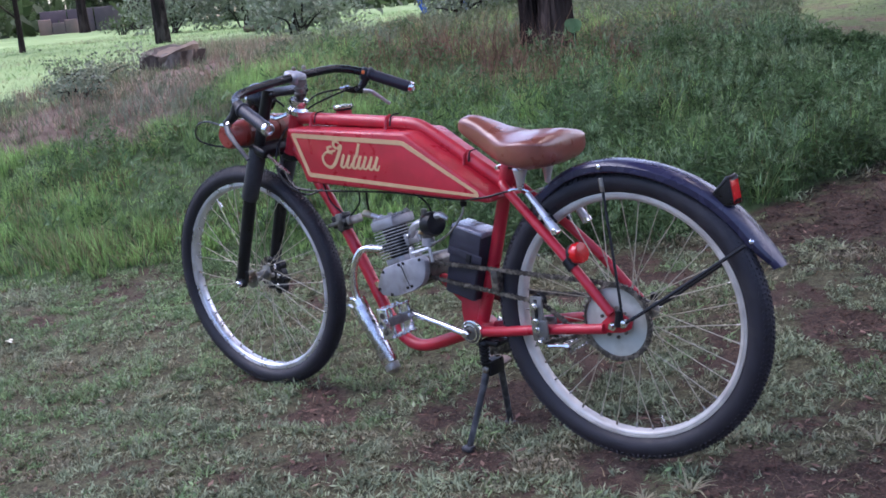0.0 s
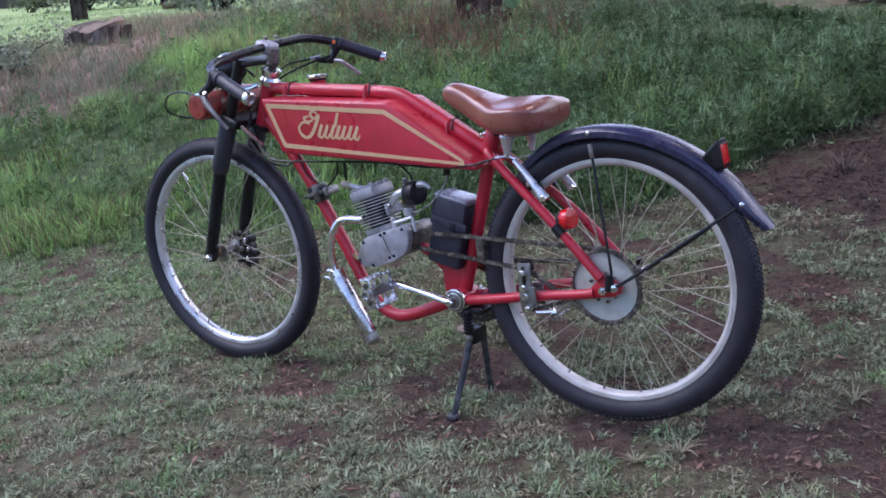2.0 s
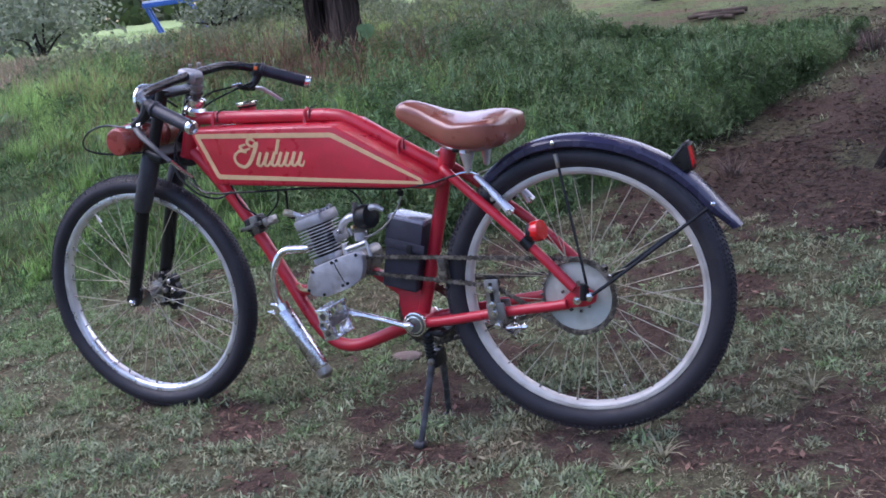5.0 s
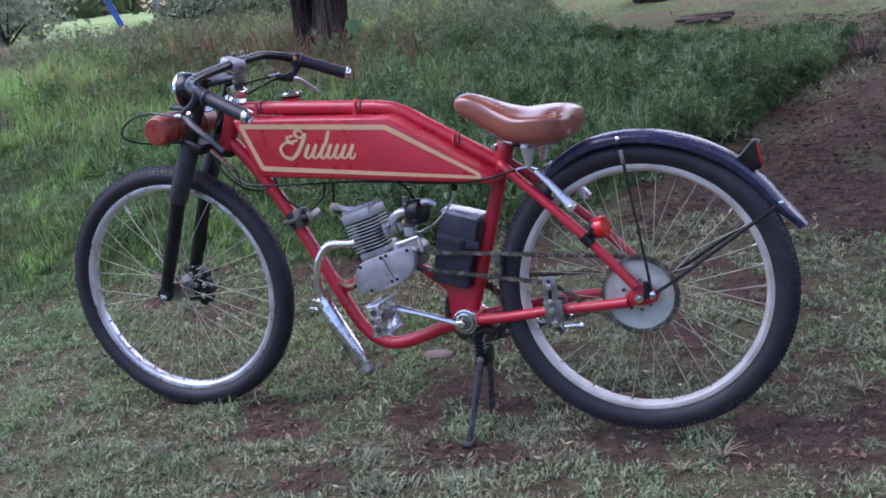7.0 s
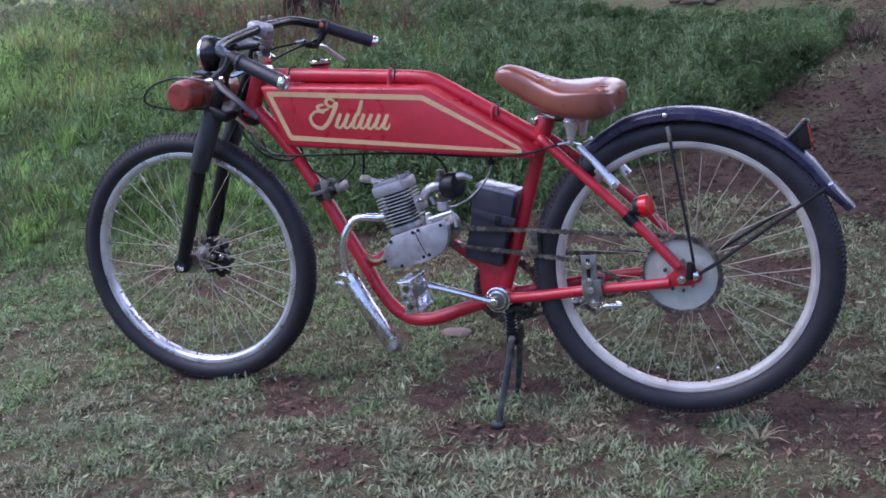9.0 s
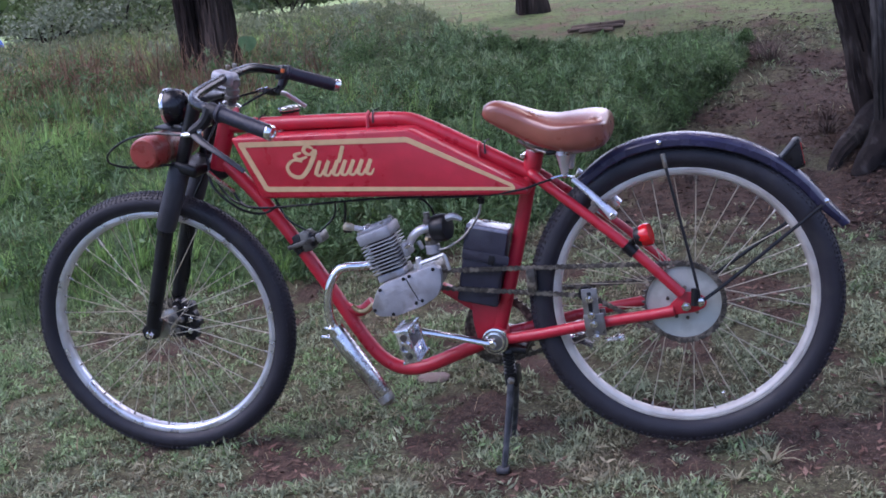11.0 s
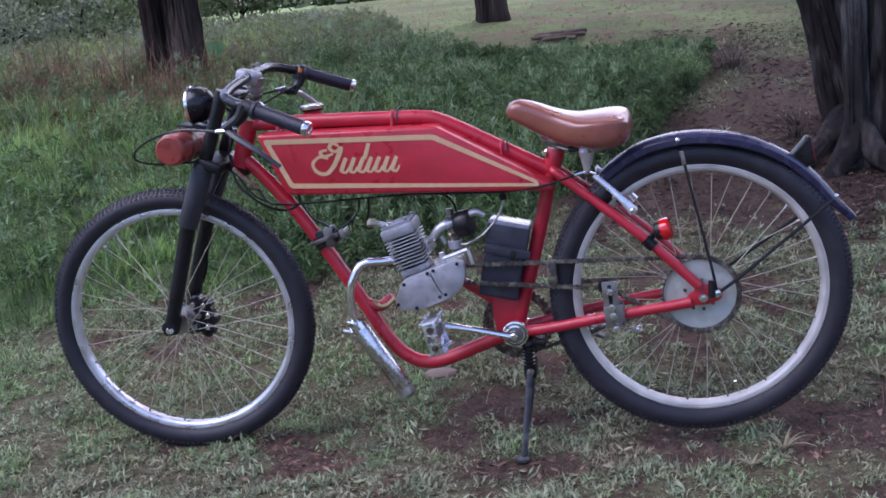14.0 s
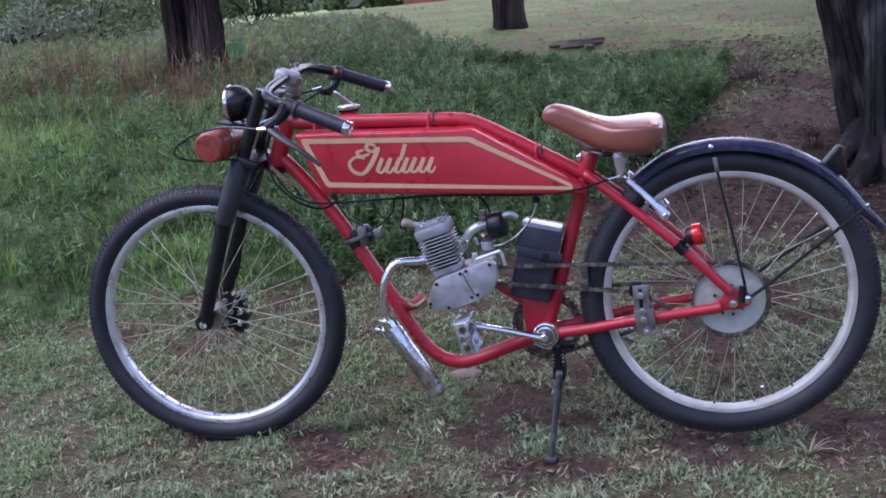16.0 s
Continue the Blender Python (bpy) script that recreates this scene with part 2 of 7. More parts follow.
def ground_material():
    m = bpy.data.materials.new("ground")
    m.use_nodes = True
    n, l = m.node_tree.nodes, m.node_tree.links
    b = n["Principled BSDF"]
    b.inputs["Roughness"].default_value = 0.92
    b.inputs["Specular IOR Level"].default_value = 0.2
    tc = n.new("ShaderNodeTexCoord")

    def tex(s, d=5.0, sx=1.0):
        mp = n.new("ShaderNodeMapping")
        mp.inputs["Scale"].default_value = (sx, 1, 1)
        t = n.new("ShaderNodeTexNoise")
        t.inputs["Scale"].default_value, t.inputs["Detail"].default_value = s, d
        l.new(tc.outputs["Object"], mp.inputs["Vector"])
        l.new(mp.outputs["Vector"], t.inputs["Vector"])
        return t.outputs["Fac"]

    def ramp(v, lo, hi):
        r = n.new("ShaderNodeMapRange")
        r.inputs["From Min"].default_value, r.inputs["From Max"].default_value = lo, hi
        l.new(v, r.inputs["Value"])
        return r.outputs["Result"]

    def mix(f, a, c):
        x = n.new("ShaderNodeMix")
        x.data_type = "RGBA"
        for sock, v in ((x.inputs["Factor"], f), (x.inputs["A"], a), (x.inputs["B"], c)):
            if hasattr(v, "is_linked"):
                l.new(v, sock)
            else:
                sock.default_value = v
        return x.outputs["Result"]

    attr = n.new("ShaderNodeAttribute")
    attr.attribute_name = "turf"
    soil = mix(ramp(tex(28), 0.35, 0.65), (0.032, 0.021, 0.016, 1), (0.080, 0.050, 0.039, 1))
    soil = mix(ramp(tex(120, 4), 0.52, 0.64), soil, (0.092, 0.056, 0.042, 1))
    moss = mix(ramp(tex(60), 0.35, 0.65), (0.040, 0.034, 0.020, 1), (0.105, 0.098, 0.056, 1))
    lawn = mix(ramp(tex(1.2), 0.35, 0.65), (0.17, 0.25, 0.095, 1), (0.25, 0.34, 0.15, 1))
    field = mix(ramp(tex(1.6), 0.35, 0.65), (0.072, 0.104, 0.036, 1), (0.130, 0.175, 0.062, 1))
    field = mix(ramp(tex(4.5), 0.50, 0.66), field, (0.125, 0.092, 0.058, 1))
    field = mix(ramp(tex(26), 0.52, 0.66), field, (0.060, 0.062, 0.030, 1))
    far = n.new("ShaderNodeAttribute")
    far.attribute_name = "lawn"
    rough_edge = n.new("ShaderNodeMath")
    rough_edge.operation = "MULTIPLY_ADD"
    rough_edge.inputs[1].default_value = 1.6
    l.new(tex(75, 6), rough_edge.inputs[0])
    l.new(attr.outputs["Fac"], rough_edge.inputs[2])
    soil = mix(ramp(tex(210, 3), 0.60, 0.66), soil, (0.155, 0.108, 0.078, 1))
    soil = mix(ramp(tex(95, 4), 0.60, 0.70), soil, (0.022, 0.014, 0.011, 1))
    moss = mix(ramp(tex(180, 4), 0.54, 0.64), moss, (0.150, 0.155, 0.085, 1))
    col = mix(ramp(rough_edge.outputs["Value"], 0.95, 1.45), soil, moss)
    grown = n.new("ShaderNodeAttribute")
    grown.attribute_name = "grown"
    sward = mix(ramp(tex(14), 0.35, 0.65), (0.040, 0.058, 0.026, 1), (0.085, 0.130, 0.050, 1))
    col = mix(ramp(grown.outputs["Fac"], 0.1, 0.9), col, sward)
    worn = n.new("ShaderNodeAttribute")
    worn.attribute_name = "worn"
    pale = mix(ramp(tex(9), 0.35, 0.65), (0.110, 0.078, 0.061, 1), (0.215, 0.156, 0.124, 1))
    pale = mix(ramp(tex(70, 4), 0.54, 0.66), pale, (0.120, 0.090, 0.070, 1))
    col = mix(ramp(far.outputs["Fac"], 0.0, 0.55), col, field)
    col = mix(ramp(far.outputs["Fac"], 0.65, 0.95), col, lawn)
    col = mix(ramp(worn.outputs["Fac"], 0.2, 0.9), col, pale)
    l.new(col, b.inputs["Base Color"])
    k = n.new("ShaderNodeBump")
    k.inputs["Strength"].default_value, k.inputs["Distance"].default_value = 0.9, 0.012
    l.new(tex(70, 8), k.inputs["Height"])
    l.new(k.outputs["Normal"], b.inputs["Normal"])
    return m


GROUND = ground_material()


# ---- helpers of this scene ----
def V(*a):
    return Vector(a)


def finish(name, me, material, parent=None, label="", sharp=35.0):
    me.materials.append(material)
    me.polygons.foreach_set("use_smooth", [True] * len(me.polygons))
    me.set_sharp_from_angle(angle=radians(sharp))
    ob = new(name, me)
    if parent:
        ob.parent = parent
    if label:
        tagged(ob, label)
    return ob


def part(name, bm, material, parent=None, label="", sharp=35.0):
    """One mesh object, under a thing or under a part. The bmesh is in world metres; a thing's base is taken off."""
    base = BASE.get(parent.name, V(0, 0, 0)) if parent else V(0, 0, 0)
    if base.length:
        bmesh.ops.translate(bm, vec=-base, verts=bm.verts)
    me = bpy.data.meshes.new(name)
    bm.to_mesh(me)
    bm.free()
    ob = finish(name, me, material, parent, label, sharp)
    BASE[ob.name] = base
    return ob


BASE = {}


def thing(name, at, label, category, group="", kind=""):
    """A thing's root at its base on the ground."""
    ob = new(name)
    ob.empty_display_size = 0.1
    ob.location = at
    BASE[ob.name] = V(*at)
    return tagged(ob, label, category, group, kind)


def smooth_path(pts, n=8):
    pts = [V(*p) for p in pts]
    if len(pts) < 3:
        return pts
    out = []
    ext = [2 * pts[0] - pts[1]] + pts + [2 * pts[-1] - pts[-2]]
    for i in range(1, len(ext) - 2):
        p0, p1, p2, p3 = ext[i - 1:i + 3]
        for k in range(n):
            t = k / n
            out.append(0.5 * (2 * p1 + (p2 - p0) * t + (2 * p0 - 5 * p1 + 4 * p2 - p3) * t * t + (3 * p1 - p0 - 3 * p2 + p3) * t ** 3))
    return out + [pts[-1]]


def tube(pts, r, seg=12, n=8, bm=None, squash=1.0, caps=True):
    """A pipe along a smoothed path; r is one radius or one for each point of the given path."""
    bm = bm or bmesh.new()
    path = smooth_path(pts, n)
    if hasattr(r, "__len__"):
        at = np.linspace(0, 1, len(r))
        rad = np.interp(np.linspace(0, 1, len(path)), at, r)
    else:
        rad = [r] * len(path)
    up = None
    rings = []
    for i, p in enumerate(path):
        d = (path[min(i + 1, len(path) - 1)] - path[max(i - 1, 0)]).normalized()
        if up is None:
            up = d.orthogonal().normalized()
        up = (up - d * up.dot(d)).normalized()
        side = d.cross(up)
        rings.append([bm.verts.new(p + (up * math.cos(a) + side * math.sin(a) * squash) * rad[i])
                      for a in (2 * math.pi * k / seg for k in range(seg))])
    for a, c in zip(rings, rings[1:]):
        for k in range(seg):
            bm.faces.new((a[k], a[(k + 1) % seg], c[(k + 1) % seg], c[k]))
    if caps:
        bm.faces.new(rings[0][::-1])
        bm.faces.new(rings[-1])
    return bm


def rod(a, b, r, seg=12, bm=None, bevel=0.15):
    """A short round bar with softened ends."""
    a, b = V(*a), V(*b)
    r2 = r if not hasattr(r, "__len__") else r[1]
    r1 = r if not hasattr(r, "__len__") else r[0]
    e = min((b - a).length * 0.3, bevel * min(r1, r2))
    d = (b - a).normalized()
    return rings_along([(a, r1 - e), (a + d * e, r1), (b - d * e, r2), (b, r2 - e)], seg, bm)


def rings_along(stations, seg=12, bm=None, caps=True):
    """A turned body through (point, radius) stations on a straight axis."""
    bm = bm or bmesh.new()
    d = (V(*stations[-1][0]) - V(*stations[0][0])).normalized()
    up = d.orthogonal().normalized()
    side = d.cross(up)
    rings = []
    for p, r in stations:
        rings.append([bm.verts.new(V(*p) + (up * math.cos(t) + side * math.sin(t)) * max(r, 1e-4))
                      for t in (2 * math.pi * k / seg for k in range(seg))])
    for a, c in zip(rings, rings[1:]):
        for k in range(seg):
            bm.faces.new((a[k], a[(k + 1) % seg], c[(k + 1) % seg], c[k]))
    if caps:
        bm.faces.new(rings[0][::-1])
        bm.faces.new(rings[-1])
    return bm


def block(size, m=None, bevel=0.003, bm=None, seg=2):
    """A box with rounded edges, at the pose m."""
    one = bmesh.new()
    bmesh.ops.create_cube(one, size=1.0)
    bmesh.ops.scale(one, vec=size, verts=one.verts)
    if bevel:
        bmesh.ops.bevel(one, geom=one.edges[:], offset=bevel, segments=seg, affect="EDGES", profile=0.5)
    if m:
        bmesh.ops.transform(one, matrix=m, verts=one.verts)
    if bm is None:
        return one
    me = bpy.data.meshes.new("join")
    one.to_mesh(me)
    one.free()
    bm.from_mesh(me)
    bpy.data.meshes.remove(me)
    return bm


def plate(poly, y0, y1, bevel=0.003, seg=2):
    """A slab with an outline given in x and z, between two y."""
    bm = bmesh.new()
    f = bm.faces.new([bm.verts.new((x, y0, z)) for x, z in poly])
    r = bmesh.ops.extrude_face_region(bm, geom=[f])
    bmesh.ops.translate(bm, vec=(0, y1 - y0, 0), verts=[g for g in r["geom"] if isinstance(g, bmesh.types.BMVert)])
    bmesh.ops.recalc_face_normals(bm, faces=bm.faces)
    if bevel:
        bmesh.ops.bevel(bm, geom=bm.edges[:], offset=bevel, segments=seg, affect="EDGES", profile=0.5)
    return bm


def rounded(poly, r, n=5):
    """An outline with its corners rounded."""
    out = []
    for i, p in enumerate(poly):
        a, b, c = (Vector(poly[i - 1]), Vector(p), Vector(poly[(i + 1) % len(poly)]))
        d1, d2 = (a - b), (c - b)
        k = min(r, d1.length * 0.45, d2.length * 0.45)
        s, e = b + d1.normalized() * k, b + d2.normalized() * k
        for j in range(n + 1):
            t = j / n
            out.append(tuple((1 - t) ** 2 * s + 2 * t * (1 - t) * b + t * t * e))
    return out


def spin(profile, centre, seg=96, a0=0.0, a1=360.0, bm=None, closed=True):
    """Turns a profile of (radius, y) about the y axis through centre."""
    bm = bm or bmesh.new()
    full = abs(a1 - a0) >= 359.9
    steps = seg if full else seg + 1
    c = V(*centre)
    rings = []
    for i in range(steps):
        a = radians(a0 + (a1 - a0) * i / seg)
        rings.append([bm.verts.new(c + V(r * math.cos(a), y, r * math.sin(a))) for r, y in profile])
    m = len(profile)
    for i in range(steps if full else steps - 1):
        a, b = rings[i], rings[(i + 1) % steps]
        for k in range(m if closed else m - 1):
            bm.faces.new((a[k], a[(k + 1) % m], b[(k + 1) % m], b[k]))
    if not full and closed:
        bm.faces.new(rings[0][::-1])
        bm.faces.new(rings[-1])
    bmesh.ops.recalc_face_normals(bm, faces=bm.faces)
    return bm


def sheet(name, verts, faces, material, parent=None, label="", smooth=True):
    """A mesh straight from arrays: verts n x 3, faces all quads or all triangles."""
    me = bpy.data.meshes.new(name)
    verts, faces = np.asarray(verts, dtype=np.float32), np.asarray(faces, dtype=np.int32)
    k = faces.shape[1]
    me.vertices.add(len(verts))
    me.vertices.foreach_set("co", verts.ravel())
    me.loops.add(faces.size)
    me.loops.foreach_set("vertex_index", faces.ravel())
    me.polygons.add(len(faces))
    me.polygons.foreach_set("loop_start", np.arange(0, faces.size, k, dtype=np.int32))
    me.polygons.foreach_set("use_smooth", np.full(len(faces), smooth))
    me.update()
    me.materials.append(material)
    ob = new(name, me)
    if parent:
        ob.parent = parent
    if label:
        tagged(ob, label)
    return ob


rng = np.random.default_rng(7)


def value_noise(x, y, size, seed=0):
    """Smooth random field of about -1 to 1 with features of the given size."""
    x, y = np.asarray(x) / size, np.asarray(y) / size
    i, j = np.floor(x).astype(np.int64), np.floor(y).astype(np.int64)
    u, v = x - i, y - j
    u, v = u * u * (3 - 2 * u), v * v * (3 - 2 * v)

    def h(a, b):
        k = (a * 374761393 + b * 668265263 + seed * 974634777) & 0xFFFFFFFF
        k = ((k ^ (k >> 13)) * 1274126177) & 0xFFFFFFFF
        return ((k ^ (k >> 16)) & 0xFFFF) / 32767.5 - 1

    return (h(i, j) * (1 - u) + h(i + 1, j) * u) * (1 - v) + (h(i, j + 1) * (1 - u) + h(i + 1, j + 1) * u) * v


# ---- the ground ----
def soft_plus(v, k=0.15):
    return np.log1p(np.exp(np.clip(v / k, -40, 40))) * k


def ease(v):
    v = np.clip(v, 0, 1)
    return v * v * (3 - 2 * v)


def height(x, y):
    """The slope of the land: level under the bicycle, a bank behind it, flattening out far off."""
    xc, yc = np.clip(x, -14, 6), np.clip(y, -5, 30)
    r = -0.013 - 0.043 * xc + 0.06 * yc + 0.10 * soft_plus(yc - 0.35) + 0.07 * soft_plus(-xc - 0.4) * ease((yc - 0.3) / 1.7)
    d = np.maximum(r - 0.7, 0)
    return np.where(r > 0.7, 0.7 + d / (1 + d / 0.5), r) + 0.035 * soft_plus(-np.clip(x, -45, 6) - 7.0, 0.6) * ease((y - 1.0) / 4.0)


def bumps(x, y):
    return 0.012 * value_noise(x, y, 0.55, 1) + 0.006 * value_noise(x, y, 0.17, 2) + 0.003 * value_noise(x, y, 0.05, 3)


def land(x, y):
    return height(x, y) + bumps(x, y)


EDGE_X = (-6.0, -3.4, -2.5, -2.0, -1.57, -1.1, -0.56, 0.02, 0.3, 0.56, 0.74, 0.86, 1.0)
EDGE_Y = (-0.3, 0.0, 0.15, 0.62, 0.74, 0.92, 1.16, 1.3, 1.98, 2.65, 3.15, 3.6, 6.0)
BACK_X = (-3.0, -1.6, -0.9, -0.2, 1.0)
BACK_Y = (7.2, 6.4, 4.7, 4.05, 3.95)


LEFT_Y = (0.0, 1.0, 1.23, 1.6, 2.0, 2.9, 4.5)
LEFT_X = (-5.6, -4.55, -4.26, -3.68, -3.46, -4.0, -5.0)


def path_side(x, y):
    """Metres to the left of the bank's far left edge, where a worn path runs."""
    return np.interp(y, LEFT_Y, LEFT_X) - x + 0.15 * value_noise(x, y, 0.5, 6)


def bank(x, y):
    """How far a spot lies inside the long grass, in metres."""
    inside = y - np.interp(x, EDGE_X, EDGE_Y) + 0.16 * value_noise(x, y, 0.4, 5)
    right = 0.98 - x
    left = -path_side(x, y)
    back = np.interp(x, BACK_X, BACK_Y) - y + 0.2 * value_noise(x, y, 0.7, 7)
    return np.minimum(np.minimum(inside, right), np.minimum(left, back))


def turf_amount(x, y):
    """1 where low green turf covers the soil, 0 on bare brown earth."""
    v = 0.78 + 0.46 * value_noise(x, y, 0.34, 11) + 0.74 * value_noise(x, y, 0.12, 12) + 0.50 * value_noise(x, y, 0.05, 15) + 0.20 * value_noise(x, y, 1.3, 13)
    v -= 0.80 * ease((x - np.interp(y, EDGE_Y[2:], EDGE_X[2:]) + 0.1) / 0.5) * ease((4.2 - y) / 1.0) * ease((y - 0.9) / 0.6)
    v += 0.36 * ease((0.1 - x) / 0.9) * ease((0.9 - y) / 0.5)
    v -= 0.22 * ease((x - 0.7) / 0.6) * ease((1.6 - y) / 0.8) * ease((y + 0.9) / 0.6)
    v -= 0.26 * np.exp(-(((x - 0.45) / 0.55) ** 2 + ((y - 0.45) / 0.45) ** 2))
    v -= 0.45 * np.exp(-((x - 0.42) ** 2 / 0.10 + (y + 0.32) ** 2 / 0.012))
    s = path_side(x, y)
    v -= 1.0 * ease(s / 0.15 + 0.5) * ease((0.95 - s) / 0.3) * ease((y - 0.7) / 0.4)
    v -= 2.0 * ease((bank(x, y) - 0.06) / 0.2)
    v -= 0.34 * ease((x - 0.5) / 0.7) * ease((0.6 - y) / 0.5) + 0.26 * ease((x - 1.0) / 0.4) * ease((0.2 - y) / 0.4)
    v += 0.75 * np.exp(-(((x - 0.95) / 0.30) ** 2 + ((y - 1.25) / 0.22) ** 2)) + 0.55 * np.exp(-(((x - 1.35) / 0.22) ** 2 + ((y - 1.15) / 0.28) ** 2))
    return np.clip((v - 0.45) * 1.6 + 0.5, 0, 1)


def worn_earth(x, y):
    """1 on the pale trodden earth of the left path and round the stump, 0 elsewhere."""
    s = path_side(x, y)
    return ease((s + 0.35) / 0.3) * ease((1.25 - s) / 0.4) * ease((y - 0.9) / 0.4) * ease((5.2 - y) / 0.8)


def earth_path(x, y):
    """1 on the dark bare earth path beside the bank's near end, 0 elsewhere."""
    return ease((x - np.interp(y, EDGE_Y[2:], EDGE_X[2:])) / 0.25) * ease((3.9 - y) / 0.5) * ease((y - 1.45) / 0.35) * ease((1.35 - x) / 0.3)


def build_ground():
    def axis(n, near, reach):
        u = np.linspace(-1, 1, n)
        return near * u + (reach - near) * np.sign(u) * np.abs(u) ** 7

    xs, ys = axis(330, 4.2, 260) - 0.3, axis(330, 4.2, 260) + 1.2
    X, Y = np.meshgrid(xs, ys)
    Z = land(X, Y)
    n = len(xs)
    v = np.stack([X.ravel(), Y.ravel(), Z.ravel()], 1)
    i = np.arange(n * n).reshape(n, n)
    f = np.stack([i[:-1, :-1].ravel(), i[:-1, 1:].ravel(), i[1:, 1:].ravel(), i[1:, :-1].ravel()], 1)
    ob = sheet("ground", v, f, GROUND)
    far = np.clip(0.60 * ease((Y - 3.9 + 0.5 * ease((X - 0.9) / 0.5)) / 1.0) * (1 - 0.35 * ease((X - 0.2) / 0.8) * ease((Y - 4.9) / 0.5) * ease((7.2 - Y) / 0.8)) + ease((path_side(X, Y) - 0.75) / 0.4), 0, 1) * ease((bank(X, Y) * -1 + 0.2) / 0.3)
    for key, val in (("turf", turf_amount(X, Y)), ("lawn", far), ("grown", ease((bank(X, Y) + 0.02) / 0.2)), ("worn", worn_earth(X, Y))):
        a = ob.data.attributes.new(key, "FLOAT", "POINT")
        a.data.foreach_set("value", val.ravel().astype(np.float32))
    return tagged(ob, "uneven brown earth with patchy green turf and rising grass bank", "ground", kind="structure")


build_ground()


# ---- the motorised bicycle ----
REAR, FRONT = V(0.6185, 0.004, 0.3255), V(-0.6175, -0.001, 0.3385)
bike = thing("motorized_bicycle", (0.2, 0.0, -0.03), "red board-track style motorised bicycle with cream-lined tank on its stand", "bicycle")


def wheel(name, centre, turn, lean, tyre_r, sprocket):
    """Rim with tyre, hub, spokes and valve; turn is the steering angle and lean the tilt in degrees, tyre_r the tyre's outer radius."""
    m = Matrix.Translation(centre) @ pose(0, 0, 0, lean, 0, turn) @ Matrix.Translation(-centre)

    def put(nm, bm, material, parent, label=""):
        bmesh.ops.transform(bm, matrix=m, verts=bm.verts)
        return part(nm, bm, material, parent, label)

    rim = [(0.2820, -0.0145), (0.2820, -0.0115), (0.2770, -0.0110), (0.2750, 0.0), (0.2770, 0.0110), (0.2820, 0.0115), (0.2820, 0.0145),
           (0.2776, 0.0152), (0.2768, 0.0136), (0.2752, 0.0136), (0.2744, 0.0150), (0.2700, 0.0142), (0.2665, 0.0110), (0.2640, 0.0),
           (0.2665, -0.0110), (0.2700, -0.0142), (0.2744, -0.0150), (0.2752, -0.0136), (0.2768, -0.0136), (0.2776, -0.0152)]
    w = put(name, spin(rim, centre, 120), DUSTRIM if sprocket else RIMM, bike, "polished alloy wheel rim with thin spokes")
    mid_r, half_h = (tyre_r - 0.002 + 0.2790) / 2, (tyre_r - 0.002 - 0.2790) / 2
    prof = []
    for k in range(20):
        a = 2 * math.pi * k / 20
        c, s = math.cos(a), math.sin(a)
        prof.append((mid_r + half_h * c, 0.0265 * s))
    ty = spin(prof, centre, 120)
    # tread: small blocks round the crown and along both shoulders
    rows = ((0.0, 0.0060, 0.0050, 190), (0.0085, 0.0050, 0.0050, 190), (-0.0085, 0.0050, 0.0050, 190), (0.0160, 0.0045, 0.0055, 190), (-0.0160, 0.0045, 0.0055, 190), (0.0215, 0.0035, 0.0060, 150), (-0.0215, 0.0035, 0.0060, 150))
    for yy, wy, wt, cnt in rows:
        tilt = math.asin(max(-0.99, min(0.99, yy / 0.0265)))
        rr = mid_r + half_h * math.cos(tilt)
        for k in range(cnt):
            a = 360.0 * (k + (0.5 if abs(yy) > 0.001 else 0.0)) / cnt
            b = Matrix.Translation(centre) @ pose(0, 0, 0, 0, -a, 0) @ Matrix.Translation((rr, yy, 0)) @ pose(0, 0, 0, 0, 0, math.degrees(tilt))
            q = [b @ V(dx, dy * wy / 2, dz * wt / 2) for dx in (-0.002, 0.0020) for dy in (-1, 1) for dz in (-1, 1)]
            vs = [ty.verts.new(p) for p in q]
            for f in ((4, 5, 7, 6), (0, 1, 5, 4), (2, 6, 7, 3), (0, 4, 6, 2), (1, 3, 7, 5)):
                ty.faces.new([vs[i] for i in f])
    put("tyre", ty, RUBBER, w, "dusty black treaded rubber tyre")
    hub = spin([(0.001, -0.048), (0.008, -0.048), (0.010, -0.036), (0.026, -0.034), (0.026, -0.030), (0.014, -0.026), (0.013, 0.026),
                (0.026, 0.030), (0.026, 0.034), (0.010, 0.036), (0.008, 0.048), (0.001, 0.048)], centre, 28, closed=False)
    put("hub", hub, STEEL, w)
    # spokes: crossed, 36, from flange to rim
    for k in range(36):
        side = 1 if k % 2 else -1
        a = 2 * math.pi * k / 36
        lead = radians(58) * (1 if (k // 2) % 2 else -1)
        p = centre + V(0.0235 * math.cos(a + lead), side * 0.031, 0.0235 * math.sin(a + lead))
        q = centre + V(0.267 * math.cos(a), side * 0.003, 0.267 * math.sin(a))
        put("spoke", tube([p, q], 0.0011, 5, 1), SPOKE, w)
        put("spoke_nipple", rings_along([(q, 0.0030), (q.lerp(p, 0.020), 0.0026), (q.lerp(p, 0.048), 0.0019)], 6), STEEL, w)
    va = radians(120 if not sprocket else -74)
    d = V(math.cos(va), 0, math.sin(va))
    vs = rings_along([(centre + d * 0.266, 0.0028), (centre + d * 0.2505, 0.0028), (centre + d * 0.2500, 0.0046), (centre + d * 0.236, 0.0042)], 8)
    put("valve_stem", vs, CHROME, w)
    return w


